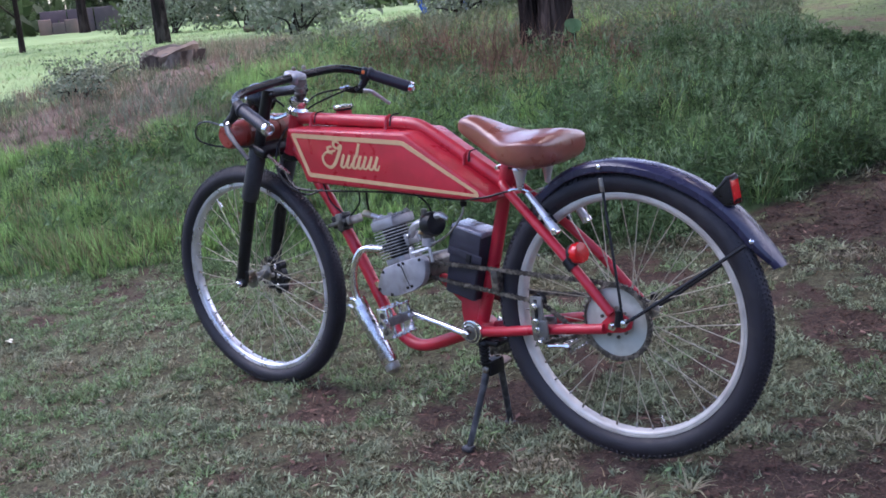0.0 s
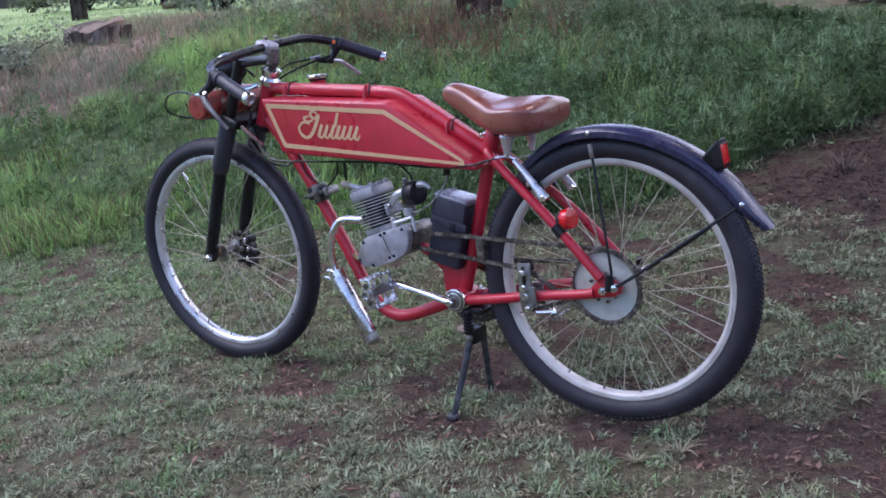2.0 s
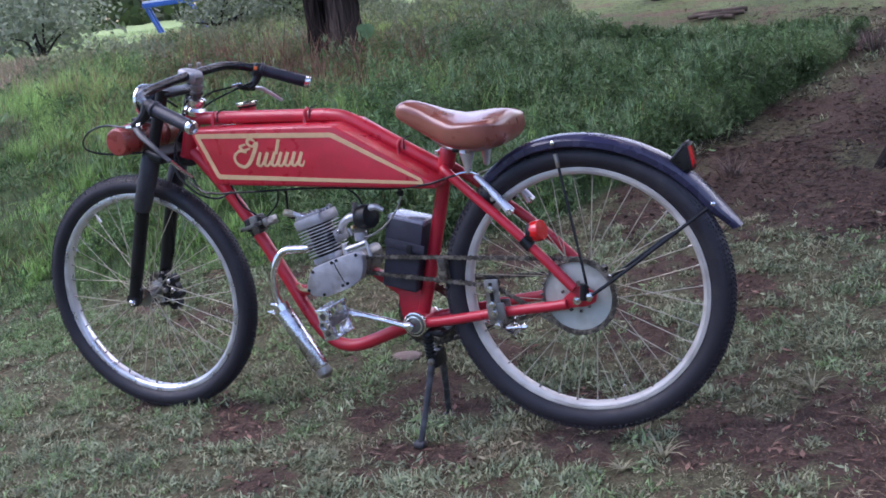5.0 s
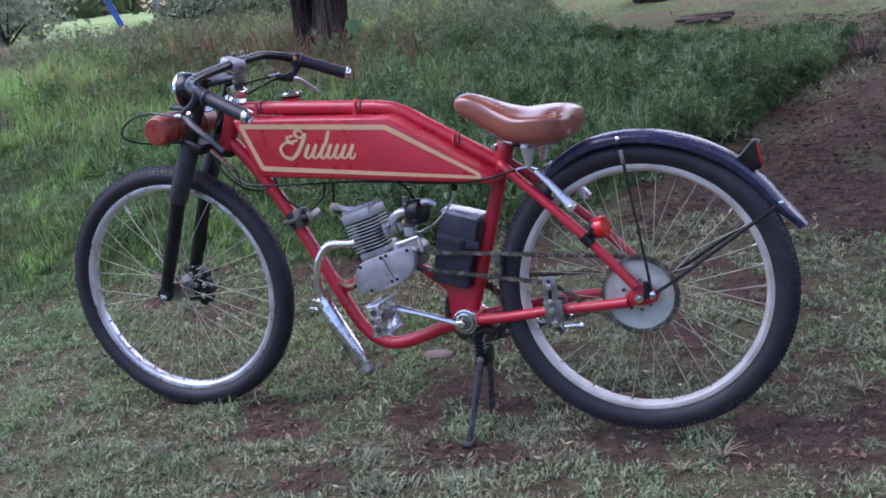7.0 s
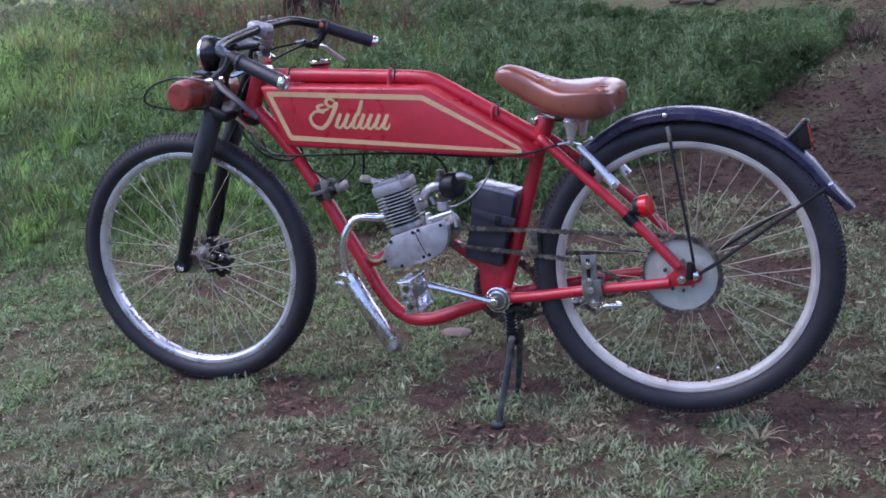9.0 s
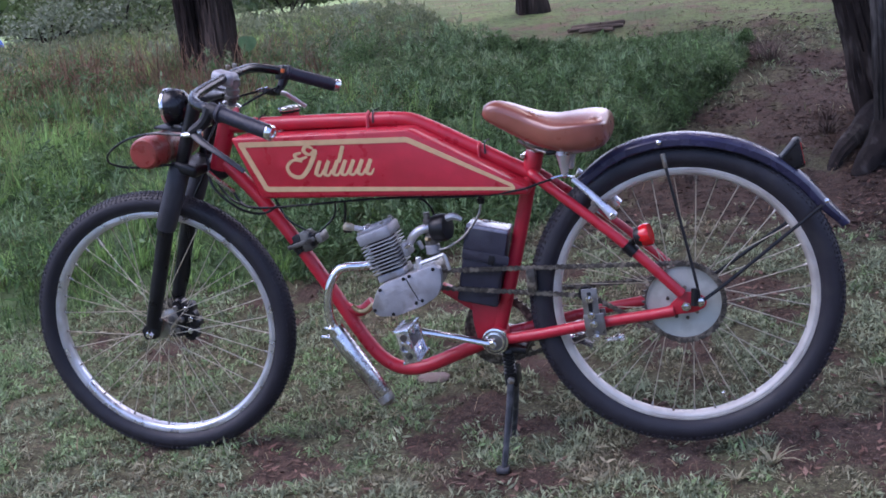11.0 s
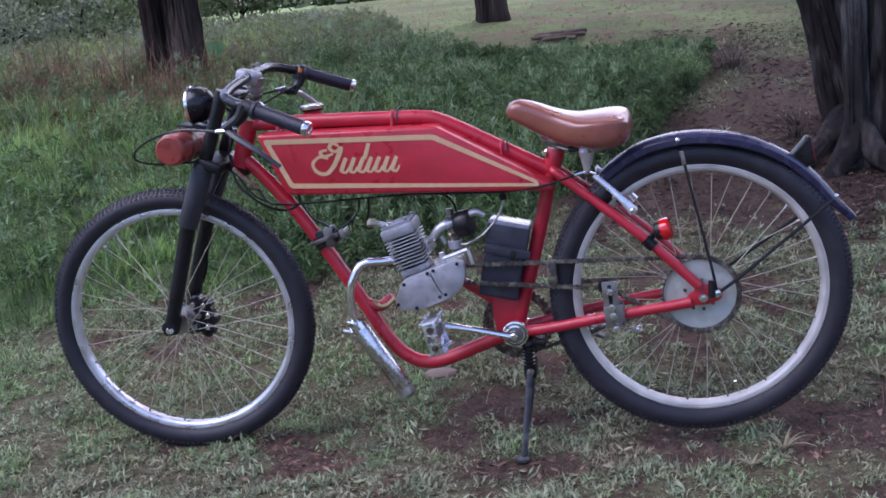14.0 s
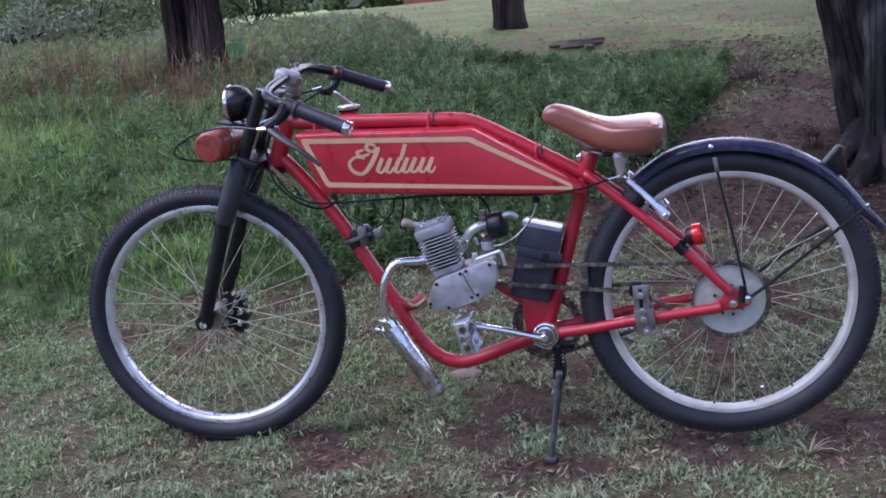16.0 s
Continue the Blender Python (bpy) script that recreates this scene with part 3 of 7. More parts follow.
front_wheel = wheel("front_wheel", FRONT, 2.0, 1.6, 0.3300, False)
rear_wheel = wheel("rear_wheel", REAR, 3.8, -0.8, 0.3350, True)


# frame tubes
def frame_part(name, bm, material=RED, label=""):
    return part(name, bm, material, bike, label)


head_low, head_high = V(-0.410, 0, 0.698), V(-0.364, 0, 0.814)
frame_part("head_tube", rings_along([(head_low, 0.0225), (head_low.lerp(head_high, 0.06), 0.0225), (head_low.lerp(head_high, 0.07), 0.0205),
                                     (head_low.lerp(head_high, 0.93), 0.0205), (head_low.lerp(head_high, 0.94), 0.0225), (head_high, 0.0225)], 24))
frame_part("top_tube", tube([(-0.372, 0, 0.797), (-0.20, 0, 0.787), (-0.03, 0, 0.776), (0.035, 0, 0.771), (0.085, 0, 0.757), (0.20, 0, 0.691), (0.318, 0, 0.622)], 0.0165, 18))
frame_part("down_tube", tube([(-0.398, 0, 0.722), (-0.345, 0, 0.660), (-0.284, 0, 0.575), (-0.221, 0, 0.470), (-0.165, 0, 0.366), (-0.118, 0, 0.275), (-0.080, 0, 0.222),
                              (-0.035, 0, 0.195), (0.020, 0, 0.196), (0.104, 0, 0.224), (0.195, 0, 0.256)], 0.0160, 18))
frame_part("seat_tube", tube([(0.2, 0, 0.262), (0.262, 0, 0.445), (0.322, 0, 0.642)], 0.0160, 18, 3))
frame_part("seat_collar", rings_along([((0.318, 0, 0.628), 0.0185), ((0.319, 0, 0.632), 0.020), ((0.330, 0, 0.667), 0.020), ((0.331, 0, 0.671), 0.018)], 20))
frame_part("bottom_bracket_shell", rings_along([((0.2, -0.036, 0.26), 0.0235), ((0.2, -0.034, 0.26), 0.0245), ((0.2, 0.034, 0.26), 0.0245), ((0.2, 0.036, 0.26), 0.0235)], 24))
frame_part("gusset_plate", plate(rounded([(0.155, 0.245), (0.148, 0.300), (0.150, 0.345), (0.232, 0.345), (0.215, 0.27)], 0.012), -0.011, 0.011, 0.002))
frame_part("engine_mount", plate([(0.080, 0.376), (0.088, 0.392), (0.160, 0.352), (0.228, 0.346), (0.222, 0.306), (0.150, 0.324)], -0.010, 0.010, 0.002))
frame_part("front_engine_mount", tube([(-0.158, 0, 0.352), (-0.120, 0, 0.338), (-0.085, 0, 0.358)], 0.013, 14))
for s in (-1, 1):
    frame_part("chain_stay", tube([(0.215, s * 0.026, 0.258), (0.30, s * 0.040, 0.270), (0.43, s * 0.053, 0.291), (0.555, s * 0.060, 0.306), (0.598, s * 0.062, 0.312)],
                                  [0.0125, 0.0125, 0.012, 0.0115, 0.0125], 16))
    frame_part("seat_stay", tube([(0.318, s * 0.016, 0.628), (0.345, s * 0.030, 0.606), (0.504, s * 0.056, 0.468), (0.618, s * 0.064, 0.348)], 0.0110, 16))
    frame_part("dropout", plate(rounded([(0.585, 0.302), (0.590, 0.326), (0.622, 0.352), (0.645, 0.348), (0.668, 0.335), (0.664, 0.316), (0.640, 0.306)], 0.006), s * 0.060 - 0.003, s * 0.060 + 0.003, 0.001),
               STEEL if s > 0 else RED)
    frame_part("axle_nut", rings_along([((0.624, s * 0.064, 0.322), 0.0105), ((0.624, s * 0.074, 0.322), 0.0105), ((0.624, s * 0.0745, 0.322), 0.006), ((0.624, s * 0.083, 0.322), 0.006)], 6), CHROME)
    frame_part("stay_bolt", rings_along([((0.654, s * 0.064, 0.331), 0.0095), ((0.654, s * 0.080, 0.331), 0.0095), ((0.654, s * 0.082, 0.331), 0.006)], 8), CHROME)


# fuel tank
def inset(poly, d):
    out = []
    k = len(poly)
    for i in range(k):
        a, b, c = Vector(poly[i - 1]), Vector(poly[i]), Vector(poly[(i + 1) % k])
        n1 = Vector((-(b - a).y, (b - a).x)).normalized()
        n2 = Vector((-(c - b).y, (c - b).x)).normalized()
        m = (n1 + n2).normalized()
        out.append(tuple(b + m * (d / max(0.35, m.dot(n1)))))
    return out


TW = 0.078
outline = [(-0.333, 0.777), (-0.281, 0.634), (0.322, 0.590), (0.318, 0.606), (0.078, 0.756)]
tank = frame_part("fuel_tank", plate(outline, -TW, TW, 0.007, 3), RED, "red fuel tank with cream pinstripe and cream script emblem")
lane = [(-0.318, 0.7655), (-0.268, 0.6495), (0.294, 0.6035), (0.291, 0.6165), (0.0735, 0.7395)]
core = inset([lane[0], lane[1], (0.3175, 0.6015), lane[4]], 0.0115)
core = core[:2] + [(core[2][0] - 0.001, core[2][1] - 0.0003), (core[2][0] - 0.001, core[2][1] + 0.0003), core[3]]
ring, inner = rounded(lane, 0.010), rounded(core, 0.004)
bm = bmesh.new()
oa = [bm.verts.new((x, -TW - 0.0012, z)) for x, z in ring]
ia = [bm.verts.new((x, -TW - 0.0012, z)) for x, z in inner]
ob_ = [bm.verts.new((x, -TW + 0.001, z)) for x, z in ring]
ib = [bm.verts.new((x, -TW + 0.001, z)) for x, z in inner]
K = len(ring)
for i in range(K):
    j = (i + 1) % K
    bm.faces.new((oa[i], oa[j], ia[j], ia[i]))
    bm.faces.new((oa[i], ob_[i], ob_[j], oa[j]))
    bm.faces.new((ia[i], ia[j], ib[j], ib[i]))
bmesh.ops.recalc_face_normals(bm, faces=bm.faces)
part("pinstripe", bm, CREAM, tank, "cream painted pinstripe")


def swash(pts, r, material, parent, name):
    """A flat painted stroke on the tank's side, in emblem units from 0 to 1."""
    path = []
    for u, v in pts:
        z = 0.661 + 0.080 * v + 0.012 * (0.5 - u)
        path.append((-0.212 + 0.205 * u, -TW - 0.0006, z))
    b = tube(path, r, 8, 6)
    for vt in b.verts:
        vt.co.y = -TW - 0.0006 + (vt.co.y + TW + 0.0006) * 0.05
    return part(name, b, material, parent)


strokes = [
    ([(0.34, 0.90), (0.27, 0.98), (0.23, 0.85), (0.29, 0.74), (0.36, 0.84), (0.32, 0.62), (0.24, 0.30), (0.15, 0.12), (0.05, 0.20), (0.02, 0.42), (0.10, 0.60), (0.20, 0.56)], (0.0022, 0.0040, 0.0042, 0.0030, 0.0048, 0.0052, 0.0050, 0.0042, 0.0040, 0.0036, 0.0030, 0.0026)),
    ([(0.20, 0.80), (0.12, 0.74), (0.16, 0.62), (0.26, 0.68)], (0.0025, 0.0036, 0.0036, 0.0024)),
]
for u in (0.36, 0.455, 0.555, 0.645, 0.735, 0.83, 0.925):
    strokes.append(([(u - 0.035, 0.16), (u, 0.36), (u + 0.040, 0.56)], (0.0044, 0.0047, 0.0040)))
    strokes.append(([(u - 0.03, 0.17), (u + 0.02, 0.15), (u + 0.06, 0.30)], (0.0030, 0.0028, 0.0018)))
strokes.append(([(0.605, 0.50), (0.640, 0.72), (0.675, 0.95)], (0.0040, 0.0046, 0.0040)))
for pts, r in strokes:
    swash(pts, [k * 1.06 for k in r], CREAM, tank, "emblem_stroke")
FC = V(-0.226, 0.036, 0.0)


def cap_ring(z, r):
    return (FC + V(0, 0, z), r)


part("filler_neck", rings_along([cap_ring(0.765, 0.0215), cap_ring(0.812, 0.0205)], 24), RED, tank)
part("cap_gasket", rings_along([cap_ring(0.809, 0.0245), cap_ring(0.815, 0.0245)], 24), BLACK, tank)
part("fuel_cap", rings_along([cap_ring(0.814, 0.0262), cap_ring(0.8155, 0.0275), cap_ring(0.821, 0.0275), cap_ring(0.8225, 0.0258), cap_ring(0.822, 0.020), cap_ring(0.8235, 0.002)], 28), CHROME, tank, "chrome fuel filler cap")
for x, z in ((-0.297, 0.790), (-0.028, 0.776), (0.213, 0.684)):
    part("tank_bracket", tube([(x, -0.030, z - 0.030), (x, -0.023, z - 0.010), (x, -0.018, z + 0.010), (x, 0, z + 0.0185)], 0.0042, 8, 4, squash=0.6), RED, tank)
    part("cable_tie", tube([(x + 0.012, -0.019, z - 0.006), (x + 0.012, -0.012, z + 0.015), (x + 0.012, 0.0, z + 0.0195), (x + 0.018, 0.014, z + 0.021)], 0.0020, 6, 4), BLACK, tank)
part("fuel_tap", rings_along([((0.205, -0.030, 0.607), 0.005), ((0.205, -0.030, 0.585), 0.005), ((0.205, -0.030, 0.584), 0.009), ((0.205, -0.030, 0.572), 0.008)], 10), BLACK, tank)

# fork, headset, stem and bars
LEG = [(-0.396, 0.884), (-0.469, 0.722), (-0.535, 0.585), (-0.624, 0.334)]
for s in (-1, 1):
    y = s * 0.062 - 0.004
    frame_part("fork_stanchion", tube([(LEG[0][0], y, LEG[0][1]), (LEG[1][0], y, LEG[1][1])], 0.0155, 16, 1), BLACK)
    frame_part("fork_upper_cover", rings_along([((-0.468, y, 0.728), 0.022), ((-0.470, y, 0.722), 0.0245), ((-0.533, y, 0.588), 0.0235), ((-0.536, y, 0.582), 0.021)], 20), COVERM, "dull dark grey fork cover")
    frame_part("fork_slider", tube([(-0.530, y, 0.595), (-0.58, y, 0.455), (-0.617, y, 0.352)], [0.0185, 0.018, 0.016], 18), BLACK)
    frame_part("fork_end", plate(rounded([(-0.640, 0.320), (-0.646, 0.345), (-0.600, 0.385), (-0.588, 0.362), (-0.606, 0.322)], 0.008), y - 0.005, y + 0.005, 0.0015), BLACK)
    frame_part("fork_axle_nut", rings_along([((-0.6225, y + s * 0.004, 0.335), 0.0105), ((-0.6225, y + s * 0.013, 0.335), 0.010), ((-0.6225, y + s * 0.019, 0.335), 0.0055)], 8), CHROME)
frame_part("lower_fork_crown", block((0.060, 0.170, 0.026), Matrix.Translation((-0.452, -0.004, 0.718)) @ pose(0, 0, 0, 0, 21.5, 0), 0.008, seg=3), BLACK)
frame_part("upper_fork_crown", block((0.040, 0.136, 0.014), Matrix.Translation((-0.394, -0.006, 0.872)) @ pose(0, 0, 0, 0, 21.5, 0), 0.006, seg=3), BLACK)
frame_part("headset", rings_along([((-0.416, 0, 0.684), 0.019), ((-0.414, 0, 0.690), 0.026), ((-0.409, 0, 0.701), 0.026), ((-0.408, 0, 0.703), 0.021)], 24), SATIN)
frame_part("upper_headset", rings_along([((-0.366, 0, 0.808), 0.0250), ((-0.362, 0, 0.820), 0.0275), ((-0.359, 0, 0.827), 0.021), ((-0.355, 0, 0.837), 0.0265), ((-0.352, 0, 0.846), 0.0255), ((-0.350, 0, 0.850), 0.015)], 20), CHROME)
frame_part("steering_stem", rings_along([((-0.350, 0, 0.846), 0.0120), ((-0.347, 0, 0.856), 0.0120), ((-0.3465, 0, 0.857), 0.0165), ((-0.3445, 0, 0.864), 0.0165), ((-0.344, 0, 0.865), 0.0130), ((-0.3425, -0.001, 0.871), 0.0130), ((-0.342, -0.001, 0.872), 0.0170), ((-0.3405, -0.002, 0.879), 0.0170), ((-0.340, -0.002, 0.880), 0.0135), ((-0.3385, -0.003, 0.886), 0.0135), ((-0.338, -0.003, 0.887), 0.0180), ((-0.337, -0.004, 0.902), 0.0190)], 18), DARKSTEEL, "ribbed grey handlebar stem")
frame_part("stem_clamp", block((0.054, 0.044, 0.032), Matrix.Translation((-0.352, -0.006, 0.905)) @ pose(0, 0, 0, 0, 18, 0), 0.010, seg=3), ALLOY)
for yy in (-0.026, 0.010):
    frame_part("clamp_bolt", rod((-0.332, yy, 0.925), (-0.330, yy, 0.934), 0.0055, 8), STEEL)
bar = frame_part("handlebar", tube([(-0.184, 0.272, 0.839), (-0.235, 0.248, 0.864), (-0.285, 0.215, 0.889), (-0.328, 0.178, 0.907), (-0.348, 0.135, 0.914), (-0.350, 0.07, 0.912), (-0.350, 0.0, 0.908),
                                    (-0.344, -0.10, 0.899), (-0.339, -0.185, 0.889), (-0.328, -0.232, 0.880), (-0.300, -0.263, 0.868), (-0.255, -0.287, 0.855), (-0.134, -0.313, 0.803)], 0.0112, 16), GLOSS, "glossy black swept-back handlebar")
for s, a, b in ((-1, V(-0.252, -0.288, 0.853), V(-0.134, -0.313, 0.803)), (1, V(-0.292, 0.213, 0.891), V(-0.184, 0.272, 0.839))):
    d = (b - a).normalized()
    st = [(a, 0.0165), (a + d * 0.004, 0.0195), (a + d * 0.009, 0.0195), (a + d * 0.011, 0.0158)]
    L_ = (b - a).length
    for k in range(9):
        o = 0.014 + (L_ - 0.022) * k / 9
        st += [(a + d * o, 0.0155), (a + d * (o + (L_ - 0.022) / 9 * 0.8), 0.0155), (a + d * (o + (L_ - 0.022) / 9 * 0.9), 0.01535)]
    g = part("grip", rings_along(st, 20), GRIPM, bar, "black rubber hand grip")
    part("end_cap", rings_along([(b - d * 0.009, 0.0162), (b, 0.0162), (b + d * 0.004, 0.0142), (b + d * 0.0045, 0.008), (b + d * 0.002, 0.0075)], 20), CHROME, g)

# brake levers with their cables
lv = frame_part("brake_lever", tube([(-0.322, -0.285, 0.822), (-0.285, -0.310, 0.798), (-0.240, -0.327, 0.770), (-0.197, -0.334, 0.736)], [0.0080, 0.0078, 0.0058, 0.0050], 10, squash=0.6), LEVERM, "dark grey alloy brake lever")
part("lever_bracket", tube([(-0.268, -0.283, 0.862), (-0.285, -0.286, 0.838), (-0.318, -0.288, 0.818)], [0.016, 0.0125, 0.010], 10), SATIN, lv)
part("lever_clamp", rings_along([((-0.272, -0.280, 0.862), 0.0150), ((-0.252, -0.288, 0.853), 0.0150)], 14), SATIN, lv)
part("cable_adjuster", rings_along([((-0.316, -0.292, 0.816), 0.0052), ((-0.330, -0.290, 0.816), 0.0052), ((-0.340, -0.288, 0.816), 0.0038)], 8), CHROME, lv)
part("pivot_bolt", rod((-0.292, -0.298, 0.812), (-0.290, -0.306, 0.823), 0.0052, 8), CHROME, lv)
lr = frame_part("clutch_lever", tube([(-0.318, 0.200, 0.844), (-0.316, 0.224, 0.842), (-0.312, 0.242, 0.837), (-0.304, 0.249, 0.829), (-0.290, 0.261, 0.814), (-0.276, 0.273, 0.798)], [0.0072, 0.0068, 0.0064, 0.0060, 0.0056, 0.0052], 10, 3, squash=0.7), RIMM, "bright alloy hand lever")
part("lever_perch", tube([(-0.330, 0.154, 0.856), (-0.322, 0.178, 0.850), (-0.317, 0.208, 0.843)], [0.0060, 0.0090, 0.0070], 10), SATIN, lr)
part("lever_bracket", tube([(-0.292, 0.205, 0.884), (-0.300, 0.196, 0.862), (-0.312, 0.178, 0.846)], [0.013, 0.010, 0.007], 10), BLACK, lr)
part("cable_adjuster", rings_along([((-0.325, 0.168, 0.859), 0.006), ((-0.345, 0.150, 0.857), 0.005)], 8), CHROME, lr)
sw = frame_part("kill_switch", block((0.028, 0.030, 0.036), Matrix.Translation((-0.296, 0.208, 0.890)) @ pose(0, 0, 0, 0, 20, 55), 0.006, seg=2), BLACK)
part("switch_button", block((0.009, 0.006, 0.010), Matrix.Translation((-0.290, 0.193, 0.896)) @ pose(0, 0, 0, 0, 20, 40), 0.002), ORANGE, sw, "orange rocker button")


def cable(pts, r=0.0026, material=BLACK, label=""):
    return frame_part("cable", tube(pts, r, 7, 7), material, label)


cable([(-0.340, -0.288, 0.816), (-0.42, -0.268, 0.824), (-0.50, -0.235, 0.812), (-0.565, -0.195, 0.785), (-0.585, -0.165, 0.760), (-0.555, -0.135, 0.742), (-0.50, -0.10, 0.735), (-0.44, -0.05, 0.725)])
cable([(-0.345, 0.150, 0.857), (-0.395, 0.10, 0.846), (-0.42, 0.05, 0.80), (-0.42, -0.03, 0.735), (-0.37, -0.065, 0.650), (-0.30, -0.085, 0.618), (-0.20, -0.075, 0.612), (0.0, -0.06, 0.608), (0.20, -0.07, 0.597), (0.30, -0.078, 0.603), (0.345, -0.070, 0.612), (0.372, -0.064, 0.618)])
cable([(-0.300, 0.190, 0.862), (-0.345, 0.12, 0.842), (-0.385, 0.06, 0.815), (-0.41, 0.02, 0.77)])
cable([(-0.41, -0.045, 0.735), (-0.395, -0.075, 0.675), (-0.34, -0.085, 0.622), (-0.29, -0.070, 0.600), (-0.255, -0.05, 0.612)], 0.0030)
cable([(-0.385, -0.108, 0.712), (-0.366, -0.094, 0.684), (-0.346, -0.077, 0.656)], 0.0050, DULLCHROME)
cable([(-0.346, -0.077, 0.656), (-0.334, -0.080, 0.636), (-0.310, -0.088, 0.620), (-0.27, -0.082, 0.614)], 0.0030)
cable([(-0.27, -0.03, 0.625), (-0.245, -0.035, 0.575), (-0.205, -0.035, 0.545), (-0.19, -0.03, 0.525)], 0.0024)
cable([(-0.12, -0.05, 0.608), (-0.13, -0.045, 0.575), (-0.165, -0.04, 0.545), (-0.19, -0.03, 0.530)], 0.0024)
cable([(-0.10, -0.045, 0.607), (-0.105, -0.04, 0.575), (-0.120, -0.02, 0.535), (-0.110, -0.005, 0.528)], 0.0030)
cable([(0.03, -0.05, 0.606), (0.07, -0.045, 0.600), (0.090, -0.03, 0.575), (0.095, -0.02, 0.545)], 0.0026)
cable([(-0.612, 0.058, 0.36), (-0.565, 0.060, 0.44), (-0.54, 0.045, 0.53), (-0.52, 0.03, 0.60), (-0.45, 0.02, 0.70)], 0.0026)

# headlamp and tool roll in front of the head tube
LX = -0.477
lamp_axis = V(-1, 0.02, 0.03).normalized()
LC = V(LX, -0.026, 0.856)


def lamp_at(d):
    return LC + lamp_axis * d


lamp = frame_part("headlamp", rings_along([(lamp_at(0.010), 0.0414), (lamp_at(0.004), 0.0419), (lamp_at(-0.0080), 0.0410), (lamp_at(-0.0200), 0.0373), (lamp_at(-0.0304), 0.0300), (lamp_at(-0.0368), 0.0200), (lamp_at(-0.0400), 0.0073), (lamp_at(-0.0404), 0.0009)], 36), GLOSS, "round black headlamp with chrome rim")
part("chrome_rim", rings_along([(lamp_at(0.009), 0.0423), (lamp_at(0.012), 0.0437), (lamp_at(0.016), 0.0432), (lamp_at(0.018), 0.0396)], 36), CHROME, lamp)
part("lens", rings_along([(lamp_at(0.014), 0.0396), (lamp_at(0.015), 0.0309), (lamp_at(0.0158), 0.0137), (lamp_at(0.016), 0.0009)], 28), GLASSY, lamp)
part("lamp_bracket", tube([(LX + 0.004, -0.024, 0.818), (LX + 0.02, -0.022, 0.806), (-0.445, -0.012, 0.800), (-0.405, -0.004, 0.808)], 0.006, 8, squash=0.5), CHROME, lamp)
part("lamp_wire", tube([lamp_at(-0.047) + V(0, 0, -0.01), (-0.425, -0.02, 0.85), (-0.405, -0.01, 0.83)], 0.003, 7, 5), BLACK, lamp)
roll = frame_part("tool_roll", rings_along([((-0.520, -0.1305, 0.768), 0.010), ((-0.520, -0.130, 0.768), 0.030), ((-0.520, -0.126, 0.768), 0.0345), ((-0.520, -0.110, 0.768), 0.037), ((-0.520, -0.02, 0.768), 0.038), ((-0.520, 0.075, 0.768), 0.037), ((-0.520, 0.095, 0.768), 0.033), ((-0.520, 0.097, 0.768), 0.026)], 30), BAGM, "red-brown leather tool roll")
for yy in (-0.065, 0.045):
    part("strap", spin([(0.0375, yy - 0.009), (0.0400, yy - 0.009), (0.0400, yy + 0.009), (0.0375, yy + 0.009)], (-0.520, 0, 0.768), 40), LEATHER, roll)
part("bag_bracket", block((0.070, 0.050, 0.006), Matrix.Translation((-0.490, -0.03, 0.809)) @ pose(0, 0, 0, 0, 12, 0), 0.002), SATIN, roll)

# front brake at the hub
fb = frame_part("front_brake", rings_along([((-0.583, 0.028, 0.338), 0.024), ((-0.583, 0.030, 0.338), 0.032), ((-0.583, 0.050, 0.338), 0.032), ((-0.583, 0.053, 0.338), 0.026)], 20), BLACK, "black front brake with bright bolts")
for x, z, r in ((-0.592, 0.374, 0.017), (-0.566, 0.366, 0.014), (-0.572, 0.300, 0.018), (-0.556, 0.326, 0.014), (-0.600, 0.308, 0.013)):
    part("brake_lug", rings_along([((x, 0.024, z), r * 0.75), ((x, 0.027, z), r), ((x, 0.050, z), r), ((x, 0.052, z), r * 0.7)], 12), BLACK, fb)
for dx, dz in ((-0.016, 0.030), (0.012, 0.026), (-0.020, -0.026), (0.014, -0.030), (0.020, 0.0), (-0.006, 0.0)):
    part("bolt", rod((-0.583 + dx, 0.020, 0.338 + dz), (-0.583 + dx, 0.030, 0.338 + dz), 0.0070, 8), CHROME if dx > 0 else STEEL, fb)
disc = spin([(0.022, 0.044), (0.050, 0.044), (0.050, 0.046), (0.022, 0.046)], FRONT, 48)
part("brake_disc", disc, GREASE, fb)

# ignition coil clamped to the down tube
coil = frame_part("ignition_coil", block((0.052, 0.030, 0.034), Matrix.Translation((-0.212, -0.034, 0.523)) @ pose(0, 0, 0, 0, -8, 0), 0.005), SATIN, "dark ignition coil clamped to the down tube")
part("coil_bracket", block((0.070, 0.006, 0.010), Matrix.Translation((-0.215, -0.052, 0.520)) @ pose(0, 0, 0, 0, -16, 0), 0.0015), DARKSTEEL, coil)
part("coil_bracket", block((0.014, 0.050, 0.022), Matrix.Translation((-0.172, -0.028, 0.528)) @ pose(0, 0, 0, 0, -16, 0), 0.003), TENSION, coil)
part("laminated_core", block((0.022, 0.040, 0.046), Matrix.Translation((-0.204, -0.034, 0.523)) @ pose(0, 0, 0, 0, -8, 0), 0.003), DARKSTEEL, coil, "grey laminated coil core")
part("coil_clamp", rings_along([((-0.248, 0, 0.517), 0.0185), ((-0.232, 0, 0.491), 0.0185)], 18), SATIN, coil)

